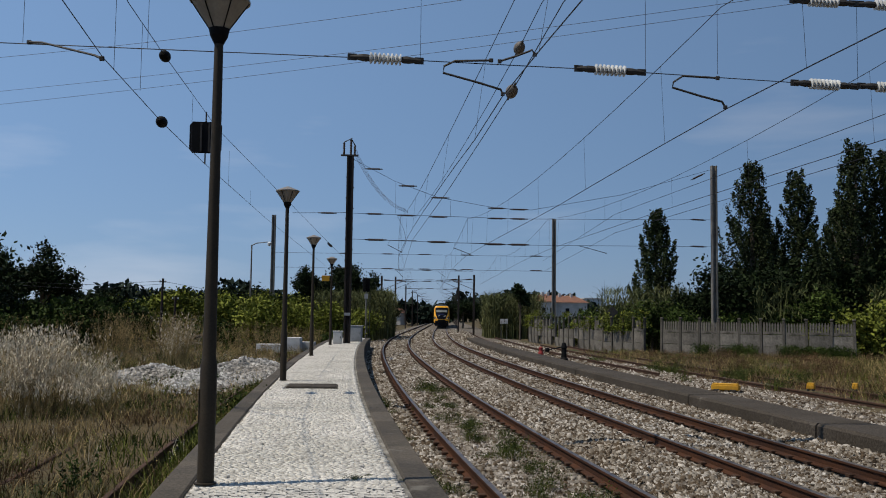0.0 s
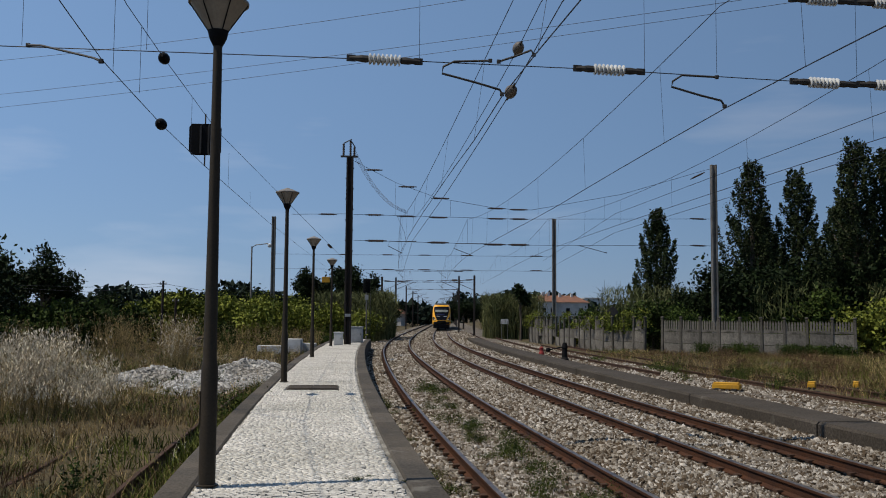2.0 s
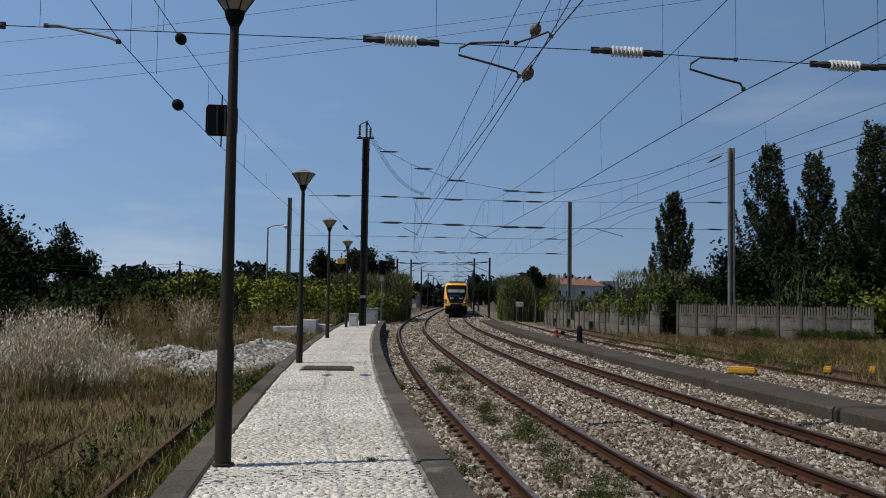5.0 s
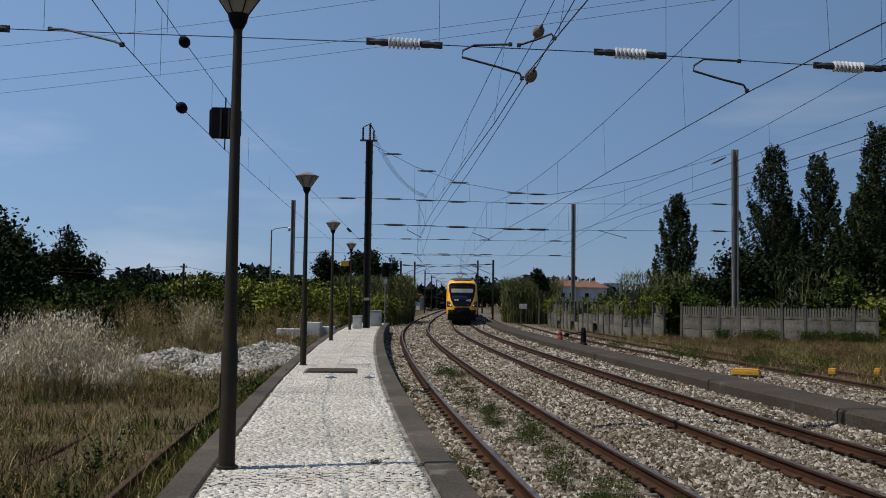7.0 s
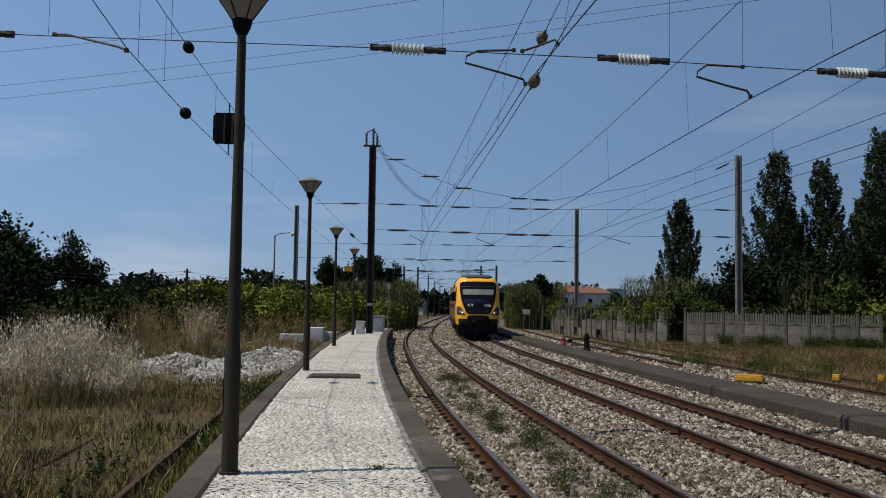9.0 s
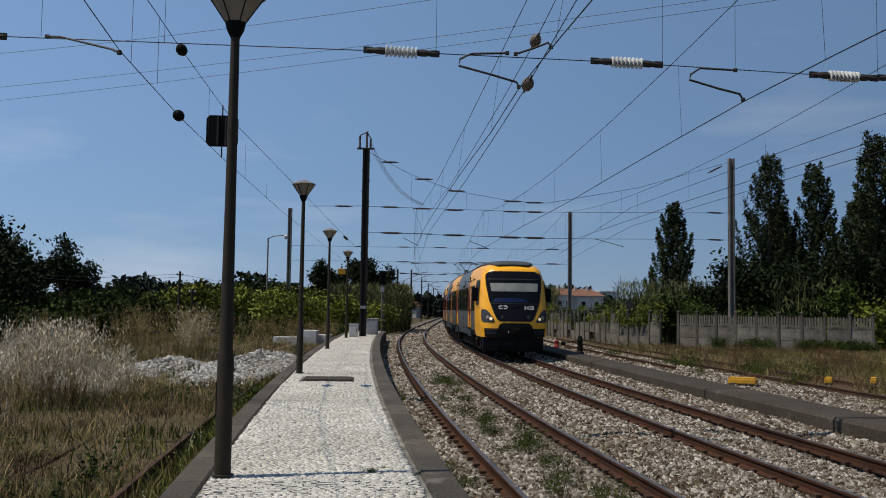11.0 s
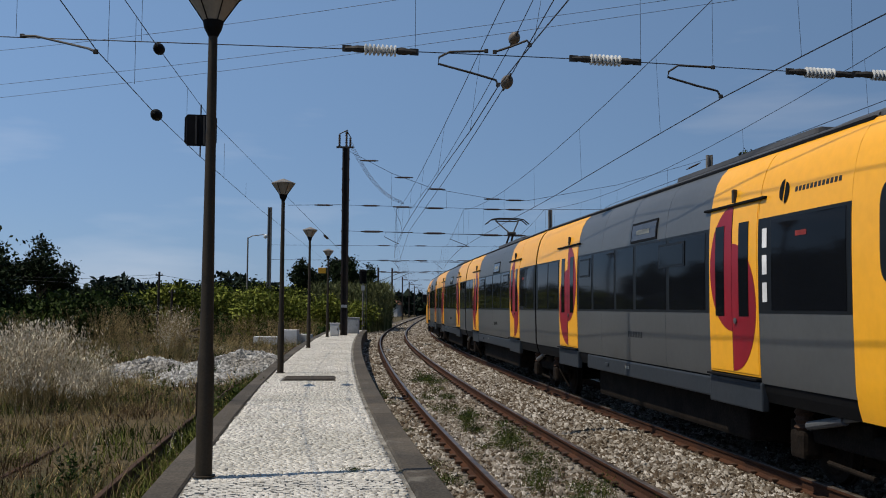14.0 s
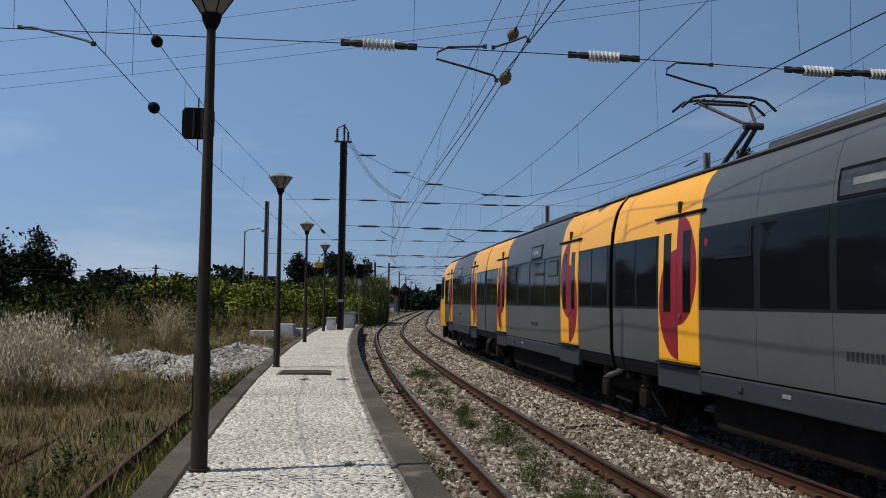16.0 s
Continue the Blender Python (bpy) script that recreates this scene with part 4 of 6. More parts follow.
def half_disc(y, zc, ry, rz, way, side, proud):
    """A half ellipse lying on the car's side, bulging along the car."""
    bm = bmesh.new()
    n, rings = 20, 5
    rows = []
    for k in range(n + 1):
        a = math.pi * k / n
        z = zc + rz * math.cos(a)
        rows.append([bm.verts.new((side * (half_width(z) + proud), y + way * ry * math.sin(a) * r / rings, z)) for r in range(rings + 1)])
    for p, q in zip(rows, rows[1:]):
        for r in range(rings):
            try:
                bm.faces.new((p[r], p[r + 1], q[r + 1], q[r]))
            except ValueError:
                pass
    bmesh.ops.remove_doubles(bm, verts=bm.verts, dist=1e-5)
    bmesh.ops.recalc_face_normals(bm, faces=bm.faces)
    ext = bmesh.ops.extrude_face_region(bm, geom=bm.faces[:])
    moved = [g for g in ext["geom"] if isinstance(g, bmesh.types.BMVert)]
    bmesh.ops.translate(bm, vec=(side * 0.003, 0, 0), verts=moved)
    bmesh.ops.recalc_face_normals(bm, faces=bm.faces)
    return bm


def write(words, size, parent, material, m, name="lettering", label=""):
    cu = bpy.data.curves.new(name, "FONT")
    cu.body, cu.size, cu.align_x, cu.align_y, cu.extrude = words, size, "CENTER", "CENTER", 0.002
    tmp = bpy.data.objects.new(name, cu)
    scene.collection.objects.link(tmp)
    me = bpy.data.meshes.new_from_object(tmp.evaluated_get(bpy.context.evaluated_depsgraph_get()))
    bpy.data.objects.remove(tmp)
    me.materials.clear()
    me.materials.append(material)
    return piece(name, me, parent, label, m)


def side_pose(y, z, side, tip=0.0):
    """Lettering pose on a car's side."""
    x = side * (half_width(z) + 0.012)
    return Matrix.Translation((x, y, z)) @ Matrix.Rotation(side * math.pi / 2, 4, "Z") @ Matrix.Rotation(math.pi / 2, 4, "X")


def door(car, y0, y1, side, front):
    """A pair of leaves from y0 to y1 with the red split disc; front: which way the raised half lies."""
    w, mid = y1 - y0, (y0 + y1) / 2
    d = part("door", skin(y0, y1, 1.22, 4.10, side, 0.004), M["yellow"], car, "yellow double door with a split red disc", True)
    for k, (a, b) in enumerate(((y0 + 0.03, mid - 0.008), (mid + 0.008, y1 - 0.03))):
        part("door_leaf", skin(a, b, 1.25, 3.42, side, 0.010), M["yellow"], d, smooth=True)
        c = (a + b) / 2
        part("door_glass", skin(c - 0.15, c + 0.13, 1.98, 3.20, side, 0.019, 0.005), M["pane"], d, "narrow dark door window", True)
    part("door_disc", half_disc(mid - 0.006 * front, 2.62, w * 0.46, 0.84, -front, side, 0.0115), M["red"], d, "upper half of a dark red disc", True)
    part("door_disc", half_disc(mid + 0.006 * front, 2.10, w * 0.46, 0.84, front, side, 0.0115), M["red"], d, "lower half of a dark red disc", True)
    part("door_seam", skin(mid - 0.008, mid + 0.008, 1.25, 3.42, side, 0.013), M["black"], d, "black rubber seam")
    part("door_head", box(0.05, w + 0.35, 0.035, (side * (half_width(3.45) + 0.02), mid, 3.46), 0.01), M["black"], d, "black rail over the door")
    part("door_sensor", box(0.06, 0.06, 0.18, (side * (half_width(3.55) + 0.02), mid, 3.58), 0.012), M["steel"], d)
    part("door_button", lathe([(0.035, 0), (0.04, 0.015), (0.0, 0.02)], 10, (side * (half_width(2.0) + 0.02), mid + 0.12, 1.92), (side, 0, 0)), M["hose"], d)
    st = part("step_box", box(0.10, w + 0.08, 0.36, (side * 1.40, mid, 0.98), 0.02), M["skirt"], car, "dark door step housing")
    part("step_edge", box(0.14, w, 0.03, (side * 1.44, mid, 1.19), 0.006), M["black"], st)


def windows(car, y0, y1, side, panes, vents=(), display=None):
    """The black band with its panes between y0 and y1."""
    band = part("window_band", skin(y0, y1, 2.02, 3.20, side, 0.003), M["pane_frame"], car, "black window band", True)
    for a, b in panes:
        part("pane", skin(a, b, 2.06, 3.16, side, 0.008, 0.004, 2), M["pane"], band, "dark tinted glass", True)
    for a, b in vents:
        v = part("vent_window", skin(a, b, 2.72, 3.10, side, 0.018, 0.012), M["pane_frame"], band, "tilting vent window")
        part("vent_glass", skin(a + 0.05, b - 0.05, 2.76, 3.06, side, 0.022, 0.003), M["pane"], v)
    if display:
        a, b = display
        v = part("display_frame", skin(a, b, 3.22, 3.57, side, 0.016), M["black"], car, "destination display in a black frame")
        part("display", skin(a + 0.05, b - 0.05, 3.26, 3.53, side, 0.019, 0.003), M["lens"], v)
        part("display_text", skin(a + 0.3, b - 0.35, 3.35, 3.43, side, 0.022, 0.002), M["blind"], v, "unreadable pale lettering")


def bogie(car, y):
    """A motor bogie: two axles in a heavy frame."""
    frame_ = box(2.0, 0.35, 0.25, (0, y, 0.62), 0.05)
    for side in (-1, 1):
        frame_ = box(0.16, 2.9, 0.24, (side * 1.02, y, 0.62), 0.05, frame_)
        frame_ = box(0.2, 0.7, 0.2, (side * 1.02, y, 0.78), 0.05, frame_)
        for e in (-1, 1):
            frame_ = box(0.26, 0.34, 0.34, (side * 1.10, y + e * 1.05, 0.47), 0.06, frame_)
    b = part("bogie", frame_, M["under"], car, "grimy bogie frame")
    for e in (-1, 1):
        for side in (-1, 1):
            c = (side * 0.80, y + e * 1.05, 0.42)
            part("wheel", lathe([(0.06, 0.0), (0.30, 0.02), (0.33, 0.05), (0.42, 0.05), (0.425, 0.13), (0.455, 0.135), (0.455, 0.165), (0.10, 0.165)], 24, c, (-side, 0, 0)), M["under"], b)
            part("spring", lathe([(0.12 if k % 2 else 0.09, 0.045 * k) for k in range(8)], 12, (side * 1.12, y + e * 1.05, 0.62)), M["rust_dark"], b)
        part("axle", rod((-0.85, y + e * 1.05, 0.42), (0.85, y + e * 1.05, 0.42), 0.08), M["under"], b)
    for side in (-1, 1):
        part("damper", rod((side * 1.22, y - 0.75, 0.72), (side * 1.27, y + 0.1, 0.88), 0.055, n=10, bm=rod((side * 1.27, y + 0.1, 0.88), (side * 1.3, y + 0.55, 0.96), 0.03)), M["hose"], b, "grey yaw damper")
        part("brake_rod", rod((side * 1.18, y - 0.4, 0.35), (side * 1.18, y + 0.5, 0.32), 0.03), M["under"], b)
        part("sand_pipe", tube([(side * 1.15, y + 1.2, 0.8), (side * 1.17, y + 1.45, 0.55), (side * 1.0, y + 1.62, 0.2)], 0.022), M["under"], b)


def shell(car, y0, y1, units):
    """The closed body under the panels, and the roof."""
    prof = [(-p[1] + 0.014, p[0]) for p in SIDE] + [(p[1] - 0.014, p[0]) for p in SIDE[::-1]]
    bm = bmesh.new()
    ends = [[bm.verts.new((x, y, z)) for x, z in prof] for y in (y0, y1)]
    n = len(prof)
    for i in range(n):
        bm.faces.new((ends[0][i], ends[0][(i + 1) % n], ends[1][(i + 1) % n], ends[1][i]))
    bm.faces.new(ends[0][::-1])
    bm.faces.new(ends[1])
    bmesh.ops.recalc_face_normals(bm, faces=bm.faces)
    part("body", bm, M["black"], car, "closed dark body shell")
    top = [(-1.12, 4.06), (-1.09, 4.14), (-0.95, 4.20), (-0.5, 4.24), (0.5, 4.24), (0.95, 4.20), (1.09, 4.14), (1.12, 4.06)]
    bm = bmesh.new()
    ends = [[bm.verts.new((x, y, z)) for x, z in top] for y in (y0 + 0.05, y1 - 0.05)]
    for i in range(len(top)):
        j = (i + 1) % len(top)
        bm.faces.new((ends[0][i], ends[0][j], ends[1][j], ends[1][i]))
    bm.faces.new(ends[0][::-1])
    bm.faces.new(ends[1])
    bmesh.ops.recalc_face_normals(bm, faces=bm.faces)
    roof = part("roof", bm, M["roof"], car, "grey roof fairing")
    for side in (-1, 1):
        part("gutter", box(0.04, y1 - y0 - 0.1, 0.04, (side * 1.13, (y0 + y1) / 2, 4.085)), M["black"], roof)
    for a, b in units:
        part("roof_unit", box(1.7, b - a, 0.22, (0, (a + b) / 2, 4.23), 0.09), M["roof"], roof, "raised grey roof housing")


def underframe(car, y0, y1):
    # one plain box, made wide and low to keep skylight out below the car
    part("underframe", box(2.35, y1 - y0, 0.62, (0, (y0 + y1) / 2, 0.62), 0.06), M["under"], car, "dark equipment box under the floor, widened to block light")
    for side in (-1, 1):
        part("skirt", box(0.12, y1 - y0, 0.27, (side * 1.375, (y0 + y1) / 2, 0.99), 0.025), M["skirt"], car, "dark blue-grey sill")
        k = part("skirt_box", box(0.05, 0.16, 0.07, (side * 1.435, y0 + 1.4, 1.0), 0.012), M["skirt"], car)
        part("skirt_label", box(0.01, 0.20, 0.05, (side * 1.44, y0 + 2.6, 1.02)), M["blind"], k, "small pale unreadable plate")


def side_panels(car, runs, side):
    """Lower and upper skins: runs of (y0, y1, lower, upper)."""
    for y0, y1, low, up in runs:
        cuts = [y0] + [y0 + (y1 - y0) * k / max(1, round((y1 - y0) / 1.75)) for k in range(1, max(1, round((y1 - y0) / 1.75)))] + [y1]
        for a, b in zip(cuts, cuts[1:]):
            part("lower_panel", skin(a + 0.004, b - 0.004, 1.15, 2.02, side, 0.0), M[low], car, smooth=True)
            part("upper_panel", skin(a + 0.004, b - 0.004, 3.20, 4.10, side, 0.0), M[up], car, smooth=True)


def number_bar(car, y, z, side):
    for k in range(9):
        part("number_bar", skin(y + 0.085 * k, y + 0.085 * k + 0.05, z - 0.05, z + 0.05, side, 0.004, 0.003), M["dim"], car, "dark unreadable stencilled number")


def middle_car(m):
    """14.8 m between gaps; local y forward, origin midway on the rail."""
    car = empty("train_car", m, "grey and yellow train car with black windows and red-disc doors", "train car", "cars of the train")
    h = 7.26
    shell(car, -h, h, ((-2.6, 2.2),))
    underframe(car, -3.6, 3.6)
    doors = ((-5.0, -3.45), (3.45, 5.0))
    for side in (-1, 1):
        for k, (a, b) in enumerate(doors):
            door(car, a, b, side, 1 if k else -1)
        side_panels(car, ((-h, -5.0, "grey", "yellow"), (-3.45, 3.45, "grey", "grey"), (5.0, h, "grey", "yellow")), side)
        windows(car, -h, -5.0, side, ((-7.1, -6.1), (-6.0, -5.1)))
        windows(car, 5.0, h, side, ((5.1, 6.0), (6.1, 7.1)))
        windows(car, -3.45, 3.45, side, ((-3.35, -1.78), (-1.6, -0.05), (0.1, 1.7), (1.85, 3.35)), ((-2.85, -1.82), (2.3, 3.2)), (0.1, 1.4))
        number_bar(car, 0.25, 1.57, side)
        part("no_smoking_sign", lathe([(0.06, 0), (0.06, 0.004)], 14, (side * (half_width(2.98) + 0.006), 3.2 * -side, 2.98), (side, 0, 0)), M["red"], car, "small round sign")
        part("exit_sign", skin(5.45, 5.7, 2.86, 2.92, side, 0.012, 0.003), M["red_paint"], car, "small red sticker on the glass")
    part("gangway", box(2.3, 0.5, 2.9, (0, -7.4, 2.3), 0.05), M["black"], car, "black bellows between the cars")
    for k in range(5):
        part("bellows_rib", box(2.5, 0.035, 3.0, (0, -7.60 + 0.1 * k, 2.35), 0.012), M["black"], car)
    bogie(car, -7.4)
    return car


def pantograph(car, y):
    p = part("pantograph", box(1.5, 1.5, 0.08, (0, y, 4.24), 0.02), M["steel"], car, "raised single-arm pantograph")
    for sx in (-0.6, 0.6):
        for sy in (-0.6, 0.6):
            part("pantograph_insulator", lathe([(0.06 if k % 2 else 0.04, 0.025 * k) for k in range(6)], 10, (sx, y + sy, 4.14)), M["ins_dark"], p)
    lower = rod((-0.12, y - 0.6, 4.32), (-0.06, y + 0.55, 4.97), 0.04, bm=rod((0.12, y - 0.6, 4.32), (0.06, y + 0.55, 4.97), 0.04))
    part("lower_arm", lower, M["steel"], p)
    upper = rod((-0.06, y + 0.55, 4.97), (-0.45, y - 0.5, 5.54), 0.028, bm=rod((0.06, y + 0.55, 4.97), (0.45, y - 0.5, 5.54), 0.028))
    upper = rod((-0.45, y - 0.5, 5.54), (0.45, y - 0.5, 5.54), 0.025, bm=upper)
    part("upper_arm", upper, M["steel"], p)
    for e in (-0.2, 0.2):
        strip = tube([(-0.85, y - 0.5 + e, 5.42), (-0.65, y - 0.5 + e, 5.59), (-0.4, y - 0.5 + e, 5.64), (0.4, y - 0.5 + e, 5.64), (0.65, y - 0.5 + e, 5.59), (0.85, y - 0.5 + e, 5.42)], 0.025)
        part("contact_strip", strip, M["steel"], p)
    part("strip_link", rod((-0.45, y - 0.7, 5.57), (-0.45, y - 0.3, 5.57), 0.018, bm=rod((0.45, y - 0.7, 5.57), (0.45, y - 0.3, 5.57), 0.018)), M["steel"], p)
    part("knee_joint", rod((-0.16, y + 0.55, 4.97), (0.16, y + 0.55, 4.97), 0.06), M["steel"], p)


# nose: a height field; y forward of the cab's rear boundary over (x, z)
def nose_tip(z):
    return float(np.interp(z, [0.5, 0.95, 1.3, 1.7, 2.2, 3.0, 3.6, 3.84, 4.0, 4.08], [3.20, 3.28, 3.29, 3.26, 3.13, 2.83, 2.58, 2.45, 2.24, 1.8]))


def nose_half(z):
    return float(np.interp(z, [0.5, 0.95, 1.3, 2.0, 2.7, 3.2, 3.55, 3.8, 3.99, 4.08], [1.34, 1.42, 1.45, 1.46, 1.445, 1.42, 1.37, 1.29, 1.16, 1.0]))


def nose_y(x, z):
    a = min(1.0, abs(x) / nose_half(z))
    return nose_tip(z) - 0.24 * a ** 2 - 0.70 * (1 - math.sqrt(max(0.0, 1 - a ** 8)))


def drape(outline, material, name, parent, label="", lift=0.012, nx=16, nz=14):
    """A patch on the nose: outline gives (z, x0, x1) rows from low to high."""
    zs = [r[0] for r in outline]
    bm = bmesh.new()
    grid = []
    for j in range(nz + 1):
        z = zs[0] + (zs[-1] - zs[0]) * j / nz
        x0, x1 = float(np.interp(z, zs, [r[1] for r in outline])), float(np.interp(z, zs, [r[2] for r in outline]))
        row = []
        for i in range(nx + 1):
            x = x0 + (x1 - x0) * i / nx
            row.append((bm.verts.new((x, nose_y(x, z) + lift, z)), bm.verts.new((x, nose_y(x, z) - 0.03, z))))
        grid.append(row)
    for j in range(nz):
        for i in range(nx):
            bm.faces.new((grid[j][i][0], grid[j + 1][i][0], grid[j + 1][i + 1][0], grid[j][i + 1][0]))
    border = [grid[0][i] for i in range(nx + 1)] + [grid[j][nx] for j in range(1, nz + 1)] + [grid[nz][i] for i in range(nx - 1, -1, -1)] + [grid[j][0] for j in range(nz - 1, 0, -1)]
    for p, q in zip(border, border[1:] + border[:1]):
        bm.faces.new((p[0], q[0], q[1], p[1]))
    bmesh.ops.recalc_face_normals(bm, faces=bm.faces)
    return part(name, bm, material, parent, label, True)


def nose_pose(x, z, lift=0.02):
    """Lettering pose on the nose, facing forward."""
    d = 0.02
    n = Vector((-(nose_y(x + d, z) - nose_y(x - d, z)) / (2 * d), 1.0, -(nose_y(x, z + d) - nose_y(x, z - d)) / (2 * d))).normalized()
    up = (Vector((0, 0, 1)) - n * n.z).normalized()
    right = up.cross(n)
    m = Matrix((right, up, n)).transposed().to_4x4()
    return Matrix.Translation(Vector((x, nose_y(x, z), z)) + n * lift) @ m


def cab_car(m, lead):
    """A car with a cab at its +y end. y = 0: the rear edge of the yellow cab."""
    label = "leading electric train car, yellow cab with black windscreen, lit headlights" if lead else "rear electric train car with a yellow cab, grey sides"
    car = empty("train_cab_car", m, label, "train car", "cars of the train")
    rear = -14.55
    shell(car, rear, 0.02, ((-6.4, -1.7),))
    underframe(car, -9.9, -3.0)
    doors = ((-12.15, -10.60), (-3.6, -2.1))
    for side in (-1, 1):
        for k, (a, b) in enumerate(doors):
            door(car, a, b, side, 1 if k else -1)
        side_panels(car, ((rear, -12.15, "grey", "yellow"), (-10.6, -3.6, "grey", "grey"), (-2.1, 0.0, "grey", "yellow")), side)
        windows(car, rear, -12.15, side, ((-14.35, -13.3), (-13.2, -12.25)))
        windows(car, -10.6, -3.6, side, ((-10.45, -9.5), (-9.35, -8.0), (-7.85, -6.9), (-6.75, -5.3), (-5.15, -3.75)), ((-10.35, -9.6), (-5.6, -4.5)), (-7.05, -5.75))
        windows(car, -2.1, 0.0, side, ((-1.75, -0.1),))
        for k, z in enumerate((2.95, 2.62, 2.28)):
            part("access_sign", skin(-1.98, -1.86, z - 0.12, z + 0.12, side, 0.009, 0.003), M["white"], car, "white pictogram on the glass")
        part("exit_sign", skin(-1.15, -0.9, 2.92, 2.98, side, 0.012, 0.003), M["red_paint"], car, "small red sticker on the glass")
        number_bar(car, -7.2, 1.62, side)
        part("side_logo", half_disc(-1.50 * 1, 3.50, 0.10, 0.13, -1, side, 0.006), M["black"], car, "black emblem", True)
        part("side_logo", half_disc(-1.46 * 1, 3.46, 0.10, 0.13, 1, side, 0.006), M["black"], car, "black emblem", True)
        for k in range(12):
            part("letter_bar", skin(-1.22 + 0.085 * k, -1.22 + 0.085 * k + 0.055, 3.44, 3.50, side, 0.004, 0.003), M["dim"], car, "thin dark lettering too small to read")
        # cab side: door window and mirror
        cw = part("cab_side_window", rounded_skin(0.50, 2.05, 2.27, 3.39, side, 0.006, 0.01), M["pane_frame"], car, "black rounded cab door window", True)
        part("cab_glass", skin(0.68, 1.18, 2.42, 3.22, side, 0.012, 0.004), M["pane"], cw, smooth=True)
        part("mirror", box(0.28, 0.12, 0.60, (side * 1.62, 1.75, 2.76), 0.05), M["black"], car, "black wing mirror")
        part("mirror_arm", rod((side * 1.42, 1.71, 2.98), (side * 1.60, 1.75, 2.98), 0.025), M["black"], car)
    # nose body
    zs = [0.93 + (4.08 - 0.93) * k / 44 for k in range(45)]
    bm = bmesh.new()
    rows = []
    for z in zs:
        row = [bm.verts.new((-half_width(z), 0.0, z)), bm.verts.new((-nose_half(z), 0.9, z))]
        for i in range(49):
            x = nose_half(z) * math.sin(math.pi * (i / 48 - 0.5))
            row.append(bm.verts.new((x, nose_y(x, z), z)))
        row += [bm.verts.new((nose_half(z), 0.9, z)), bm.verts.new((half_width(z), 0.0, z))]
        rows.append(row)
    for p, q in zip(rows, rows[1:]):
        for i in range(len(p) - 1):
            bm.faces.new((p[i], p[i + 1], q[i + 1], q[i]))
    bm.faces.new(rows[-1])
    bm.faces.new(rows[0][::-1])
    bmesh.ops.recalc_face_normals(bm, faces=bm.faces)
    nose = part("cab", bm, M["yellow"], car, "rounded yellow cab shell", True)
    # windscreen mask with blind, dash and crown lines
    mask = [(1.60, -0.64, 0.64), (1.65, -0.76, 0.76), (1.85, -0.86, 0.86), (2.15, -0.98, 0.98), (2.5, -1.10, 1.10), (3.1, -1.20, 1.20), (3.5, -1.22, 1.22), (3.64, -1.19, 1.19), (3.72, -1.10, 1.10), (3.76, -0.96, 0.96)]
    ws = drape(mask, M["screen"], "windscreen", car, "large black glass windscreen", 0.012, 28, 26)
    glass = drape([(2.36, -1.0, 1.0), (2.42, -1.03, 1.03), (3.34, -1.11, 1.11), (3.40, -1.08, 1.08)], M["pane"], "screen_glass", ws, "deep glass pane within the black mask", 0.018, 28, 12)
    drape([(3.395, -1.12, 1.12), (3.43, -1.12, 1.12)], M["dim"], "screen_edge", ws, lift=0.024, nx=24, nz=1)
    drape([(2.34, -1.03, 1.03), (2.365, -1.03, 1.03)], M["dim"], "screen_edge", ws, lift=0.024, nx=24, nz=1)
    drape([(2.88, -0.97, 0.97), (2.91, -1.0, 1.0), (3.20, -1.03, 1.03), (3.24, -1.01, 1.01)], M["blind"], "sun_blind", ws, "pale grey blind behind the glass", 0.026, 28, 8)
    drape([(2.42, -0.55, 0.95), (2.50, -0.50, 0.93), (2.58, -0.30, 0.85), (2.60, -0.1, 0.7)], M["blue"], "dashboard", ws, "deep blue desk edge", 0.024, 24, 4)
    part("wiper", tube([nose_pose(x, z, 0.04).translation for x, z in ((0.15, 2.20), (-0.3, 2.28), (-0.75, 2.31))], 0.012), M["black"], ws)
    for sx in (-0.55, 0.55):
        part("marker_lamp", lathe([(0.0, 0), (0.07, 0.0), (0.085, 0.015), (0.05, 0.03)], 16, nose_pose(sx, 1.76, 0.012).translation, (0, 1, -0.1)), M["lens"], ws, "small round marker lamp")
    # emblem of plain shapes and the unit's number
    for dx, way in ((-0.09, -1), (0.09, 1)):
        pts = [(0.52 + dx + 0.085 * math.cos(a), 2.19 + 0.06 * math.sin(a)) for a in [radians(40 + k * 30) + (math.pi if way > 0 else 0) for k in range(10)]]
        part("emblem", tube([nose_pose(x, z, 0.016).translation for x, z in pts], 0.022), M["white"], ws, "white emblem of two linked arcs")
    write("3428", 0.225, ws, M["white"], nose_pose(-0.58, 2.17, 0.016), "unit_number", "white unit number 3428")
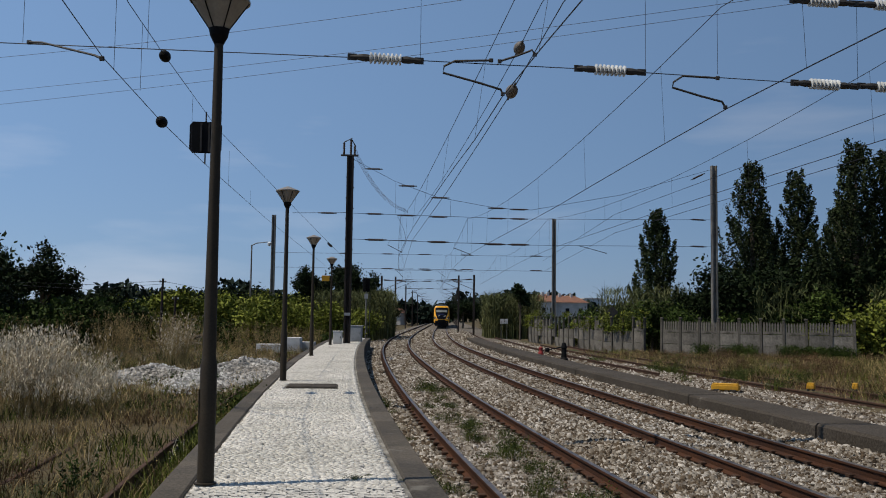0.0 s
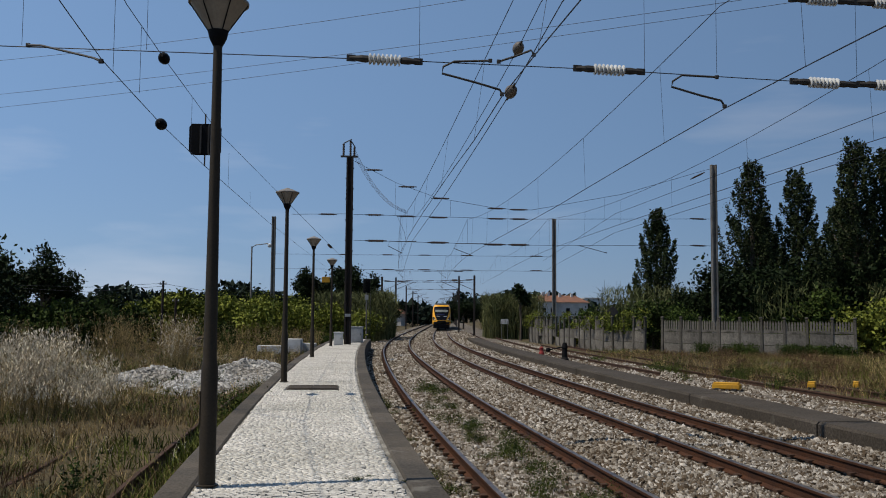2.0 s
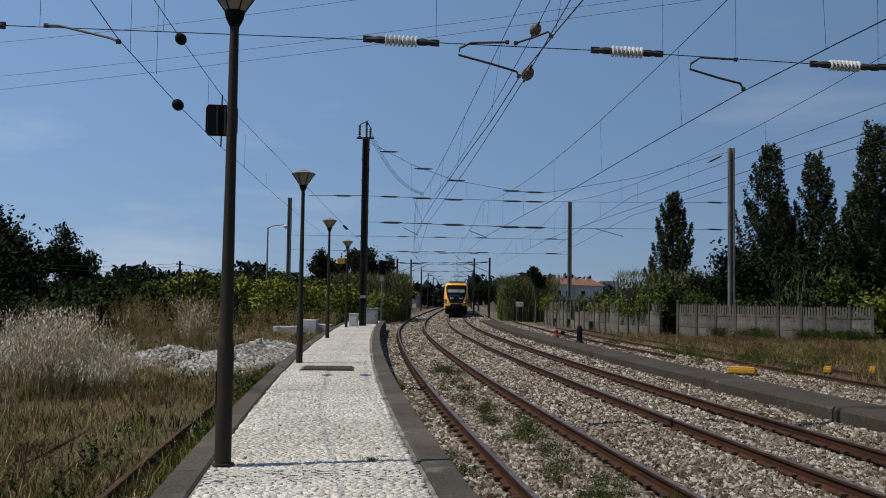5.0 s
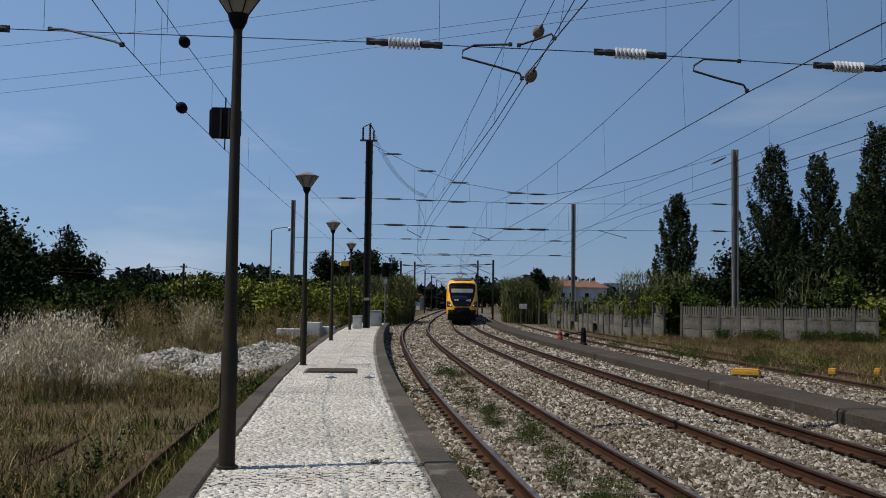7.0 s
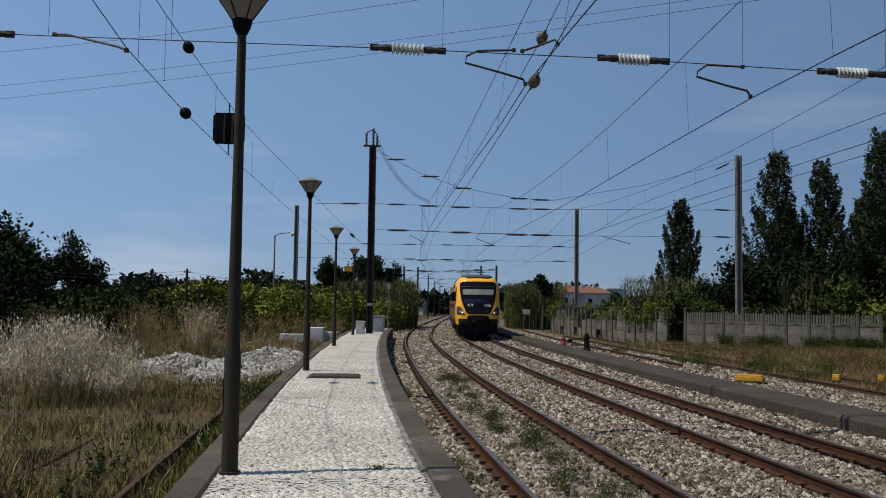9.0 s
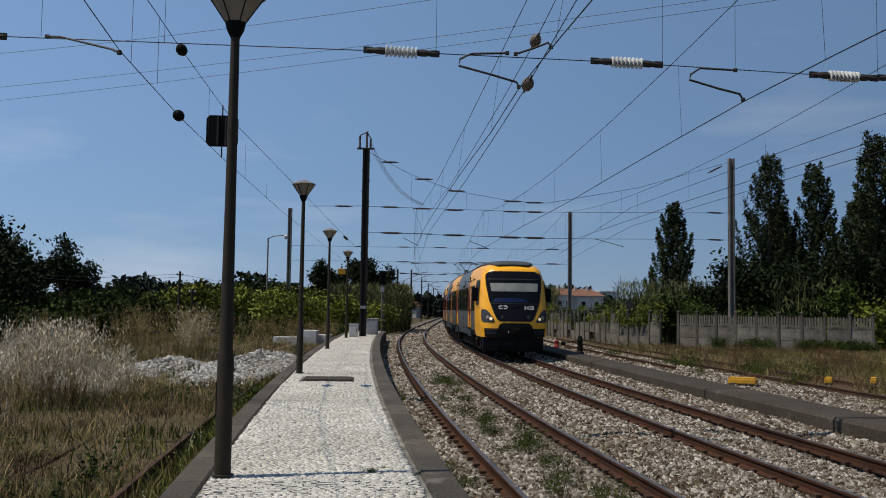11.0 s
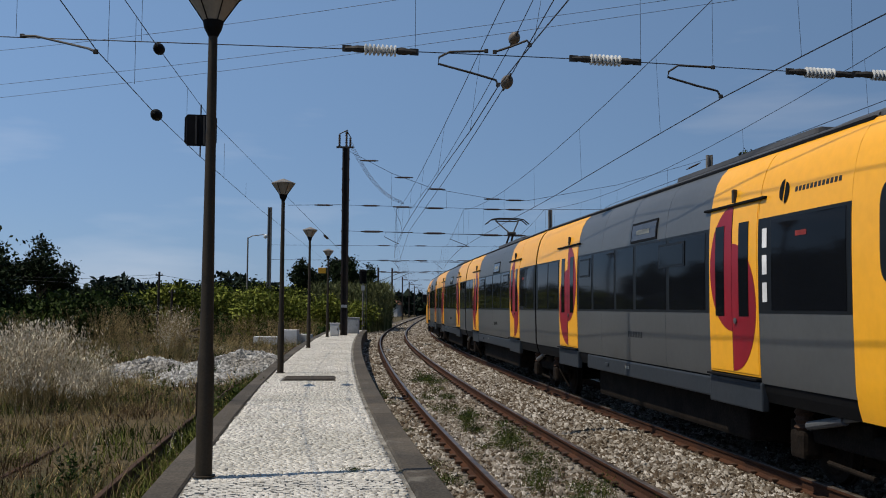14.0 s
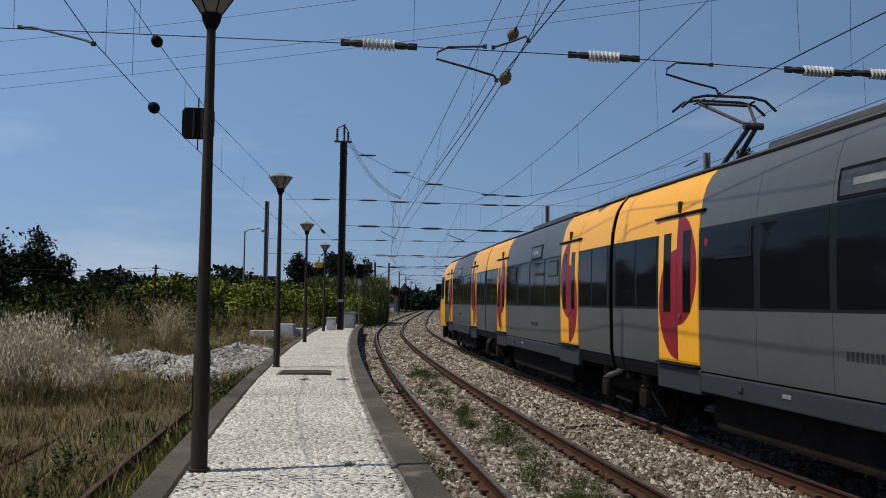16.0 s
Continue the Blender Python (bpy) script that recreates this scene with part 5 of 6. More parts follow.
    for side in (-1, 1):
        def e(a, b):
            return (min(side * a, side * b), max(side * a, side * b))
        hl = drape([(1.56, *e(0.90, 1.36)), (1.62, *e(0.88, 1.40)), (1.82, *e(0.99, 1.415)), (2.02, *e(1.14, 1.41)), (2.10, *e(1.24, 1.39))], M["lens"], "headlight", car, "dark trapezoid headlight housing", 0.020, 12, 8)
        for hx, hz, r, lit in ((1.03, 1.70, 0.062, lead), (1.17, 1.76, 0.050, False)):
            q = nose_pose(side * hx, hz, 0.016)
            ax = q.to_3x3() @ Vector((0, 0, 1))
            part("headlight_ring", lathe([(r * 1.45, 0.004), (r * 1.5, 0.018), (r * 1.1, 0.022), (r * 0.9, 0.012)], 18, q.translation, ax), M["reflector"], hl, "dull metal lamp ring")
            part("headlight_lamp", lathe([(0.0, 0.008), (r * 0.7, 0.010), (r * 0.95, 0.016), (r * 0.6, 0.022), (0.0, 0.026)], 18, q.translation, ax), M["beam"] if lit else M["reflector"], hl, "softly glowing round lamp" if lit else "unlit round lamp")
        g = drape([(0.935, *e(0.74, 1.27)), (1.30, *e(0.72, 1.30))], M["black"], "grille", car, "black slatted grille", 0.008, 8, 4)
        for k in range(4):
            drape([(1.06 + 0.06 * k, *e(0.80, 1.22)), (1.09 + 0.06 * k, *e(0.80, 1.22))], M["skirt"], "slat", g, lift=0.022, nx=6, nz=1)
    # no hollow here: a black patch on the nose paints the recess's shade
    drape([(0.93, -0.76, 0.76), (1.32, -0.74, 0.74), (1.46, -0.68, 0.68), (1.53, -0.56, 0.56)], M["black"], "coupler_recess", car, "black patch painted as the dark recess round the coupler", 0.014, 12, 8)
    cp = part("coupler", lathe([(0.10, 0), (0.10, 0.25), (0.17, 0.28), (0.17, 0.42), (0.06, 0.44)], 16, (0, 2.94, 1.18), (0, 1, 0)), M["under"], car, "dark automatic coupler")
    part("coupler_plate", box(0.36, 0.06, 0.30, (0, 3.34, 1.18), 0.03), M["under"], cp)
    part("coupler_cock", rod((0.3, 3.28, 1.2), (0.3, 3.36, 1.12), 0.015), M["hose"], cp)
    bm = bmesh.new()
    rows = []
    for z in (0.32, 0.55, 0.92):
        rows.append([bm.verts.new((x, 3.06 - 0.32 * abs(x) ** 2 - (0.16 if z < 0.4 else 0), z)) for x in [-1.30 + 2.6 * k / 16 for k in range(17)]] + [bm.verts.new((x, 2.2, z)) for x in (1.30, -1.30)])
    for p, q in zip(rows, rows[1:]):
        for i in range(len(p)):
            j = (i + 1) % len(p)
            bm.faces.new((p[i], p[j], q[j], q[i]))
    bm.faces.new(rows[-1])
    bm.faces.new(rows[0][::-1])
    bmesh.ops.recalc_face_normals(bm, faces=bm.faces)
    part("apron", bm, M["apron"], car, "near-black snow plough apron", True)
    bm = bmesh.new()
    rings = []
    for y, w, z in ((-1.6, 1.08, 4.24), (-0.6, 1.10, 4.28), (0.6, 1.08, 4.29), (1.5, 0.98, 4.26), (2.05, 0.80, 4.17), (2.25, 0.66, 4.07)):
        rings.append([bm.verts.new((w * math.sin(u), y, 4.03 + (z - 4.03) * max(0.0, math.cos(u)) ** 0.45)) for u in [math.pi * (k / 16 - 0.5) for k in range(17)]])
    for p, q in zip(rings, rings[1:]):
        for i in range(16):
            bm.faces.new((p[i], p[i + 1], q[i + 1], q[i]))
    bm.faces.new(rings[0])
    bm.faces.new(rings[-1][::-1])
    bmesh.ops.recalc_face_normals(bm, faces=bm.faces)
    part("front_roof", bm, M["roof"], car, "rounded grey roof fairing over the cab", True)
    bogie(car, -0.6)
    if lead:
        part("gangway", box(2.3, 0.5, 2.9, (0, rear - 0.13, 2.3), 0.05), M["black"], car, "black bellows between the cars")
        for k in range(5):
            part("bellows_rib", box(2.5, 0.035, 3.0, (0, rear - 0.33 + 0.1 * k, 2.35), 0.012), M["black"], car)
        bogie(car, rear - 0.05)
    return car


CAB_A = cab_car(Matrix(), True)
MID_A = middle_car(Matrix())
MID_B = copy_thing(MID_A, Matrix())
pantograph(MID_A, -5.2)
CAB_B = cab_car(Matrix(), False)


# ---- plants ----
RNG = np.random.default_rng(5)


def leaf_quads(centres, size, flat=0.0, rng=RNG):
    """Small four-cornered leaves at the given places, each its own way up."""
    n = len(centres)
    u = rng.normal(size=(n, 3))
    u /= np.linalg.norm(u, axis=1)[:, None]
    w = rng.normal(size=(n, 3))
    w[:, 2] += flat * 2
    v = np.cross(u, w)
    v /= np.linalg.norm(v, axis=1)[:, None] + 1e-9
    s = size * rng.uniform(0.6, 1.4, (n, 1))
    a, b = u * s, v * s * 0.55
    quad = np.stack([centres - a, centres + b, centres + a, centres - b], 1).reshape(-1, 3)
    faces = np.arange(4 * n).reshape(n, 4)
    return quad, faces


def fast_mesh(name, verts, faces, material):
    """Mesh from arrays of like-sided faces."""
    me = bpy.data.meshes.new(name)
    verts, faces = np.asarray(verts, np.float32), np.asarray(faces, np.int32)
    k = faces.shape[1]
    me.vertices.add(len(verts))
    me.vertices.foreach_set("co", verts.ravel())
    me.loops.add(faces.size)
    me.loops.foreach_set("vertex_index", faces.ravel())
    me.polygons.add(len(faces))
    me.polygons.foreach_set("loop_start", np.arange(0, faces.size, k, dtype=np.int32))
    me.materials.append(material)
    me.update(calc_edges=True)
    me.validate()
    return me


def clump_points(blobs, per, rng, spread=0.30, inner=0.5):
    """Leaf places: clumps set over the shell of each blob (x, y, z, rx, ry, rz)."""
    out = []
    for x, y, z, rx, ry, rz in blobs:
        k = max(6, int(per / 45))
        d = rng.normal(size=(k, 3))
        d /= np.linalg.norm(d, axis=1)[:, None]
        c = d * rng.uniform(inner, 1.0, (k, 1)) * (rx, ry, rz) + (x, y, z)
        r = rng.uniform(0.6, 1.3, (k, 1, 1)) * spread * min(rx, ry, rz)
        p = c[:, None, :] + rng.normal(size=(k, 45, 3)) * r * (1, 1, 0.8)
        out.append(p.reshape(-1, 3))
    return np.concatenate(out)


def tree(name, m, label, category, blobs, leaf, size, per, trunk, group="", seed=1, spread=0.30, limbs=6):
    rng = np.random.default_rng(seed)
    t = empty(name, m, label, category, group)
    top = max(b[2] for b in blobs)
    tr, th_ = trunk
    bm = rod((0, 0, -0.4), (0.05, 0, th_ * 0.5), tr, tr * 0.75, 9)
    bm = rod((0.05, 0, th_ * 0.5), (0.0, 0.1, top), tr * 0.75, tr * 0.2, 8, bm)
    part("trunk", bm, M["bark"], t)
    bm = None
    for k in range(limbs):
        b = blobs[k % len(blobs)]
        z0 = th_ * rng.uniform(0.35, 0.9)
        bm = rod((0, 0.02, z0), (b[0] + rng.uniform(-0.5, 0.5) * b[3], b[1] + rng.uniform(-0.5, 0.5) * b[4], b[2] + rng.uniform(-0.2, 0.5) * b[5]), tr * 0.4, tr * 0.1, 6, bm)
    if bm:
        part("branching", bm, M["bark"], t)
    v, f = leaf_quads(clump_points(blobs, per, rng, spread), size, 0.2, rng)
    piece("crown", fast_mesh("crown", v, f, M[leaf]), t)
    return t


def poplar(m, h, w, seed):
    rng = np.random.default_rng(seed)
    t = empty("poplar", m, "tall dark green poplar with upswept branches behind the fence", "tree", "poplars")
    part("trunk", rod((0, 0, -0.4), (0.1, 0, h * 0.45), w * 0.085, w * 0.06, 9, rod((0.1, 0, h * 0.45), (0, 0.1, h * 0.95), w * 0.06, 0.02, 7)), M["bark"], t)
    leaves = []
    for k in range(95):
        u = 0.08 + 0.86 * (k + rng.uniform(0, 1)) / 95
        a = k * 2.4 + rng.uniform(-0.5, 0.5)
        reach = w * min(1.0, 0.55 + 1.6 * u) * (1 - u) ** 0.75 * rng.uniform(0.5, 1.3)
        rise = reach * rng.uniform(1.0, 1.9) + 0.5
        root = np.array((0.05, 0.03, h * u - rise * 0.35))
        tip = root + (math.cos(a) * reach, math.sin(a) * reach, rise)
        tip[2] = min(tip[2], h * 1.02)
        if k % 4 == 0:
            part("branch", rod(root, tip, w * 0.022, 0.012, 5), M["bark"], t)
        n = 80 + int(250 * reach / w)
        f = rng.uniform(0.2, 1.0, (n, 1)) ** 0.8
        bend = np.array((math.cos(a), math.sin(a), 0)) * reach * 0.18
        c = root + (tip - root) * f + bend * (4 * f * (1 - f))
        leaves.append(c + rng.normal(size=(n, 3)) * (0.10 * w * (1.2 - f)) * (1, 1, 1.2))
    v, f = leaf_quads(np.concatenate(leaves), 0.10, 0.2, rng)
    piece("crown", fast_mesh("crown", v, f, M["leaf_poplar"]), t)
    return t


for x, y, h, w, sd in ((17.4, 76, 11.5, 2.5, 11), (23.6, 71, 14.8, 3.2, 12), (27.1, 71, 14.2, 2.7, 13), (28.4, 64, 15.1, 3.3, 14), (30.8, 65, 14.6, 3.3, 15), (33.5, 63, 15.8, 3.4, 16), (25.3, 74, 10.5, 3.0, 17), (29.5, 69, 11.5, 3.2, 18)):
    poplar(pose(x, y, -0.3, 0, 0, sd * 40), h, w, sd)

# shrubs: a few grown shapes, repeated
BUSH_A = tree("bush", pose(24.5, 62, -0.3), "dense dark green bush behind the fence", "bush", [(0, 0, 1.6, 2.0, 1.8, 1.7), (1.2, 0.4, 2.6, 1.5, 1.4, 1.4), (-1.3, 0.2, 2.2, 1.4, 1.4, 1.3), (0.2, -0.8, 3.3, 1.2, 1.1, 1.1)], "leaf", 0.129, 1296, (0.14, 2.2), "bushes behind the fence", 31, 0.30)
BUSH_B = tree("bush", pose(26.8, 57.3, -0.3), "broad bright green bush beside the fence", "bush", [(0, 0, 1.4, 2.2, 1.9, 1.5), (1.0, 0.3, 2.5, 1.5, 1.5, 1.4), (-1.2, 0.1, 2.0, 1.6, 1.3, 1.2)], "leaf_light", 0.140, 1224, (0.13, 2.0), "bushes behind the fence", 32, 0.28)
# the shade below the poplars is put into this bush's darker leaf colour
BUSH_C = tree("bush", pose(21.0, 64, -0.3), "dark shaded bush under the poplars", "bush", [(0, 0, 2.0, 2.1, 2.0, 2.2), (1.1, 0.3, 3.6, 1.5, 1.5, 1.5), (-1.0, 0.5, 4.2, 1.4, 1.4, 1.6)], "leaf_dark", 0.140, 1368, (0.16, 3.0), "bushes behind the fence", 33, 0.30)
for src, spots in (
    (BUSH_A, ((28, 60.5, 0.75, 20), (19.6, 62.5, 0.7, 100), (17.0, 65, 0.75, 200), (15.2, 68, 0.9, 300), (34, 58, 1.25, 50), (14.5, 72, 0.78, 140), (37.5, 56, 1.4, 10), (13.0, 76, 0.8, 70), (12.2, 84, 0.75, 10), (22.3, 61, 0.5, 75), (26.3, 59.5, 0.5, 12))),
    (BUSH_B, ((24.0, 60.3, 0.62, 60), (28.8, 56.6, 1.05, 130), (20.8, 62.3, 0.5, 30), (12.6, 72.5, 0.45, 80), (11.2, 77, 0.42, 190), (10.5, 81, 0.4, 20), (35.5, 53, 0.9, 200))),
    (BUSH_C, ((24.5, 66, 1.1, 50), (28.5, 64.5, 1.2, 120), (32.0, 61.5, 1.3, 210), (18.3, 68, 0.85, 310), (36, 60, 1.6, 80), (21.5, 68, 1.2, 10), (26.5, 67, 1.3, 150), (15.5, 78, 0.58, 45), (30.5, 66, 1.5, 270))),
):
    for x, y, k, rz in spots:
        copy_thing(src, pose(x, y, -0.3, 0, 0, rz) @ Matrix.Diagonal((k, k, k * 0.95, 1)))

HEDGE = tree("bush", pose(-22, 76, -0.3), "yellow-green leafy bush in the field hedge", "bush", [(0, 0, 1.5, 2.3, 1.8, 1.4), (1.4, 0, 2.5, 1.5, 1.4, 1.3), (-1.5, 0.2, 2.4, 1.6, 1.4, 1.3), (0.1, 0, 3.0, 1.2, 1.2, 1.0)], "leaf_light", 0.146, 1296, (0.12, 2.0), "field hedge", 41, 0.38)
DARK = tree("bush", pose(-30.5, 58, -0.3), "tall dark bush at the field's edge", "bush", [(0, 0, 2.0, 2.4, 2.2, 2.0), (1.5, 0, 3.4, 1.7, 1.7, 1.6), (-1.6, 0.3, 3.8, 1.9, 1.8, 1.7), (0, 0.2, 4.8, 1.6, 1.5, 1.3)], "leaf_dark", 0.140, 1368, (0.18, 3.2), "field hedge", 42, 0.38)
MID = tree("bush", pose(-23.0, 58, -0.3), "leafy green shrub before the dark trees", "bush", [(0, 0, 1.2, 2.0, 1.7, 1.2), (1.2, 0, 1.8, 1.3, 1.2, 1.0), (-1.1, 0.2, 1.9, 1.4, 1.2, 1.0)], "leaf", 0.146, 1080, (0.12, 1.6), "field hedge", 43, 0.36)
for src, spots in (
    (HEDGE, ((-18.5, 77, 0.85, 40), (-15.0, 76, 0.9, 90), (-11.8, 78, 0.75, 160), (-9.0, 77, 0.8, 230), (-24.5, 80, 0.95, 20), (-20.3, 84, 1.05, 70), (-13.5, 84, 0.95, 300), (-16.5, 83, 1.0, 350), (-7.4, 84, 0.7, 50), (-26.5, 77, 0.75, 10))),
    (DARK, ((-31.0, 60, 1.15, 70), (-34.5, 62, 1.3, 210), (-28.5, 52, 0.8, 20), (-31.5, 56, 1.05, 60), (-36.5, 72, 1.4, 90), (-27.0, 46, 0.7, 120))),
    (MID, ((-26.0, 55, 0.8, 110), (-23.8, 63, 0.8, 170), (-17.5, 71, 0.6, 20), (-28.5, 66, 1.1, 240), (-25.8, 68, 1.1, 80), (-23.5, 67, 1.0, 10), (-8.5, 68, 0.35, 15), (-12, 66, 0.4, 95), (-15.5, 68, 0.4, 120))),
):
    for x, y, k, rz in spots:
        copy_thing(src, pose(x, y, -0.3, 0, 0, rz) @ Matrix.Diagonal((k, k, k, 1)))


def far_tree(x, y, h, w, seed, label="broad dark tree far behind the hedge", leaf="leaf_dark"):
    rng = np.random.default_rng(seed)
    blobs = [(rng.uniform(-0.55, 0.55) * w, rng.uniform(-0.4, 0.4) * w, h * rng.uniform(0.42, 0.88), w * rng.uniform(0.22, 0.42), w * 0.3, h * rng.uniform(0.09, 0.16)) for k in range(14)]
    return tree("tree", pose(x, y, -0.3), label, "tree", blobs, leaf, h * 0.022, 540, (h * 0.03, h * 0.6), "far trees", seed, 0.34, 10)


for x, y, h, w, sd in ((-64.5, 150, 12.6, 7.0, 51), (-72, 148, 13.2, 7, 52), (-57, 152, 6.5, 6, 53), (-80, 146, 14.0, 7, 54), (-46.5, 190, 7.6, 6, 55), (-41, 192, 7.8, 5, 56), (-36, 188, 7.4, 5, 57), (-50, 192, 6.6, 5, 58), (-31, 228, 13.5, 6.5, 59), (-26, 230, 14.6, 7, 60), (-21, 232, 13.0, 6, 61), (-34, 226, 10.5, 5, 62), (-17, 226, 9.5, 4, 63), (3.8, 178, 6.0, 4.0, 64), (5.8, 182, 5.6, 4.0, 65), (-28, 75, 3.9, 3.0, 66), (-13, 165, 6.2, 5, 67), (-9, 160, 4.6, 4, 68), (-38.5, 62, 9.8, 4.5, 69)):
    far_tree(x, y, h, w, sd)

# a lone palm-like tuft over the reeds
tree("tree", pose(7.9, 96, -0.3), "small ragged tree standing above the reeds", "tree", [(0, 0, 4.6, 0.55, 0.5, 1.0), (0.5, 0, 4.2, 0.5, 0.4, 0.5), (-0.3, 0, 5.2, 0.4, 0.4, 0.5)], "leaf_dark", 0.16, 500, (0.12, 4.2), "", 70, 0.4, 4)


def stuff(name, verts, faces, material, label, category):
    ob = new(name, fast_mesh(name, verts, faces, material))
    return tagged(ob, label, category, kind="stuff")


def far_woods():
    rng = np.random.default_rng(77)
    pts = []
    for a in np.arange(-62, 62, 0.42):
        d = 330 + 60 * math.sin(a * 0.7) + rng.uniform(-25, 25)
        h = 8.5 + 2.2 * math.sin(a * 0.37 + 1) + 1.2 * math.sin(a * 1.9) + rng.uniform(-1.0, 1.2)
        if -6.5 < a < 1.0:
            h *= 0.55
        x, y = d * math.sin(radians(a)), d * math.cos(radians(a))
        n = 150
        r = rng.normal(size=(n, 3)) * (2.0, 2.0, 0.9)
        z = rng.uniform(0, 1, n) ** 0.7 * h
        pts.append(np.stack([x + r[:, 0], y + r[:, 1], z + r[:, 2] * 0.5], 1))
    v, f = leaf_quads(np.concatenate(pts), 1.1, 0.2, rng)
    stuff("far_woods", v, f, M["leaf_far"], "dark distant woods along the horizon", "woods")


far_woods()


def blades(points, h, w, lean, rng):
    """Upright tapering blades: a quad below and a tip, as two four-cornered faces."""
    n = len(points)
    a = rng.uniform(0, 6.283, n)
    side = np.stack([np.cos(a), np.sin(a), np.zeros(n)], 1) * (w * rng.uniform(0.6, 1.4, (n, 1)))
    b = rng.uniform(0, 6.283, n)
    l = lean * rng.uniform(0.2, 1.3, n)
    hh = h * rng.uniform(0.55, 1.25, n)
    tip = np.stack([np.cos(b) * l * hh, np.sin(b) * l * hh, hh], 1)
    mid = np.stack([np.cos(b) * l * hh * 0.3, np.sin(b) * l * hh * 0.3, hh * 0.55], 1)
    v = np.stack([points - side, points + side, points + mid + side * 0.8, points + mid - side * 0.8, points + tip + side * 0.15, points + tip - side * 0.15], 1).reshape(-1, 3)
    i = np.arange(n)[:, None] * 6
    f = np.concatenate([i + (0, 1, 2, 3), i + (3, 2, 4, 5)])
    return v, f


def field_points(n, x0, x1, y0, y1, rng, power=1.7):
    """Places in the field, thicker near the viewer, kept off the platform, the rubble and the tracks."""
    y = y0 + (y1 - y0) * rng.uniform(0, 1, n) ** power
    x = x0 + (x1 - x0) * rng.uniform(0, 1, n)
    edge = np.interp(y, LY, LX) - 4.62
    keep = (x < edge) | (y > P_END + 2) & (x < edge + 1.5)
    x, y = x[keep], y[keep]
    return np.stack([x, y, height(x, y) - 0.02], 1)


def patchy(p, scale, rng_seed, cut):
    k = np.array([noise.noise(Vector((x * scale, y * scale, rng_seed))) for x, y, _ in p])
    return p[k > cut]


def wedge(p):
    """Only what can lie before the camera."""
    return p[np.abs(p[:, 0]) < p[:, 1] * 0.56 + 1.5]


def tufts(p, per, spread, rng):
    """Blade roots gathered in tufts round the given places."""
    q = np.repeat(p, per, 0)
    q[:, :2] += rng.normal(size=(len(q), 2)) * spread
    return q


def off_rails(p):
    """Keeps the standing rail of the sunken siding clear."""
    o = (p[:, 0] - np.interp(p[:, 1], LY, LX)) * np.cos(np.interp(p[:, 1], LY, LTH))
    near = np.abs(o + 5.43) < 0.12
    return p[~near]


def seeded(p, h, lean, k, size, loose, rng, feather=False):
    """Thin leaning stems with small seed heads or leaves along their upper part."""
    n = len(p)
    b, l, hh = rng.uniform(0, 6.283, n), lean * rng.uniform(0.1, 1.2, n), h * rng.uniform(0.55, 1.2, n)
    tip = np.stack([np.cos(b) * l * hh, np.sin(b) * l * hh, hh], 1)
    side = np.stack([-np.sin(b), np.cos(b), np.zeros(n)], 1) * 0.0022
    mid = tip * (0.35, 0.35, 0.62)
    v = np.stack([p - side, p + side, p + mid + side, p + mid - side, p + tip + side * 0.4, p + tip - side * 0.4], 1).reshape(-1, 3)
    i = np.arange(n)[:, None] * 6
    f = np.concatenate([i + (0, 1, 2, 3), i + (3, 2, 4, 5)])
    u = rng.uniform(0.45, 1.04, (n, k, 1))
    w = np.clip((u - 0.62) / 0.38, 0, 1.2)
    c = p[:, None, :] + np.where(u < 0.62, mid[:, None, :] * (u / 0.62), mid[:, None, :] + (tip - mid)[:, None, :] * w)
    c = c + rng.normal(size=(n, k, 3)) * loose
    v2, f2 = blades(c.reshape(-1, 3), size * 3.6, size * 0.42, 0.9, rng) if feather else leaf_quads(c.reshape(-1, 3), size, 0, rng)
    return v, f, v2, f2


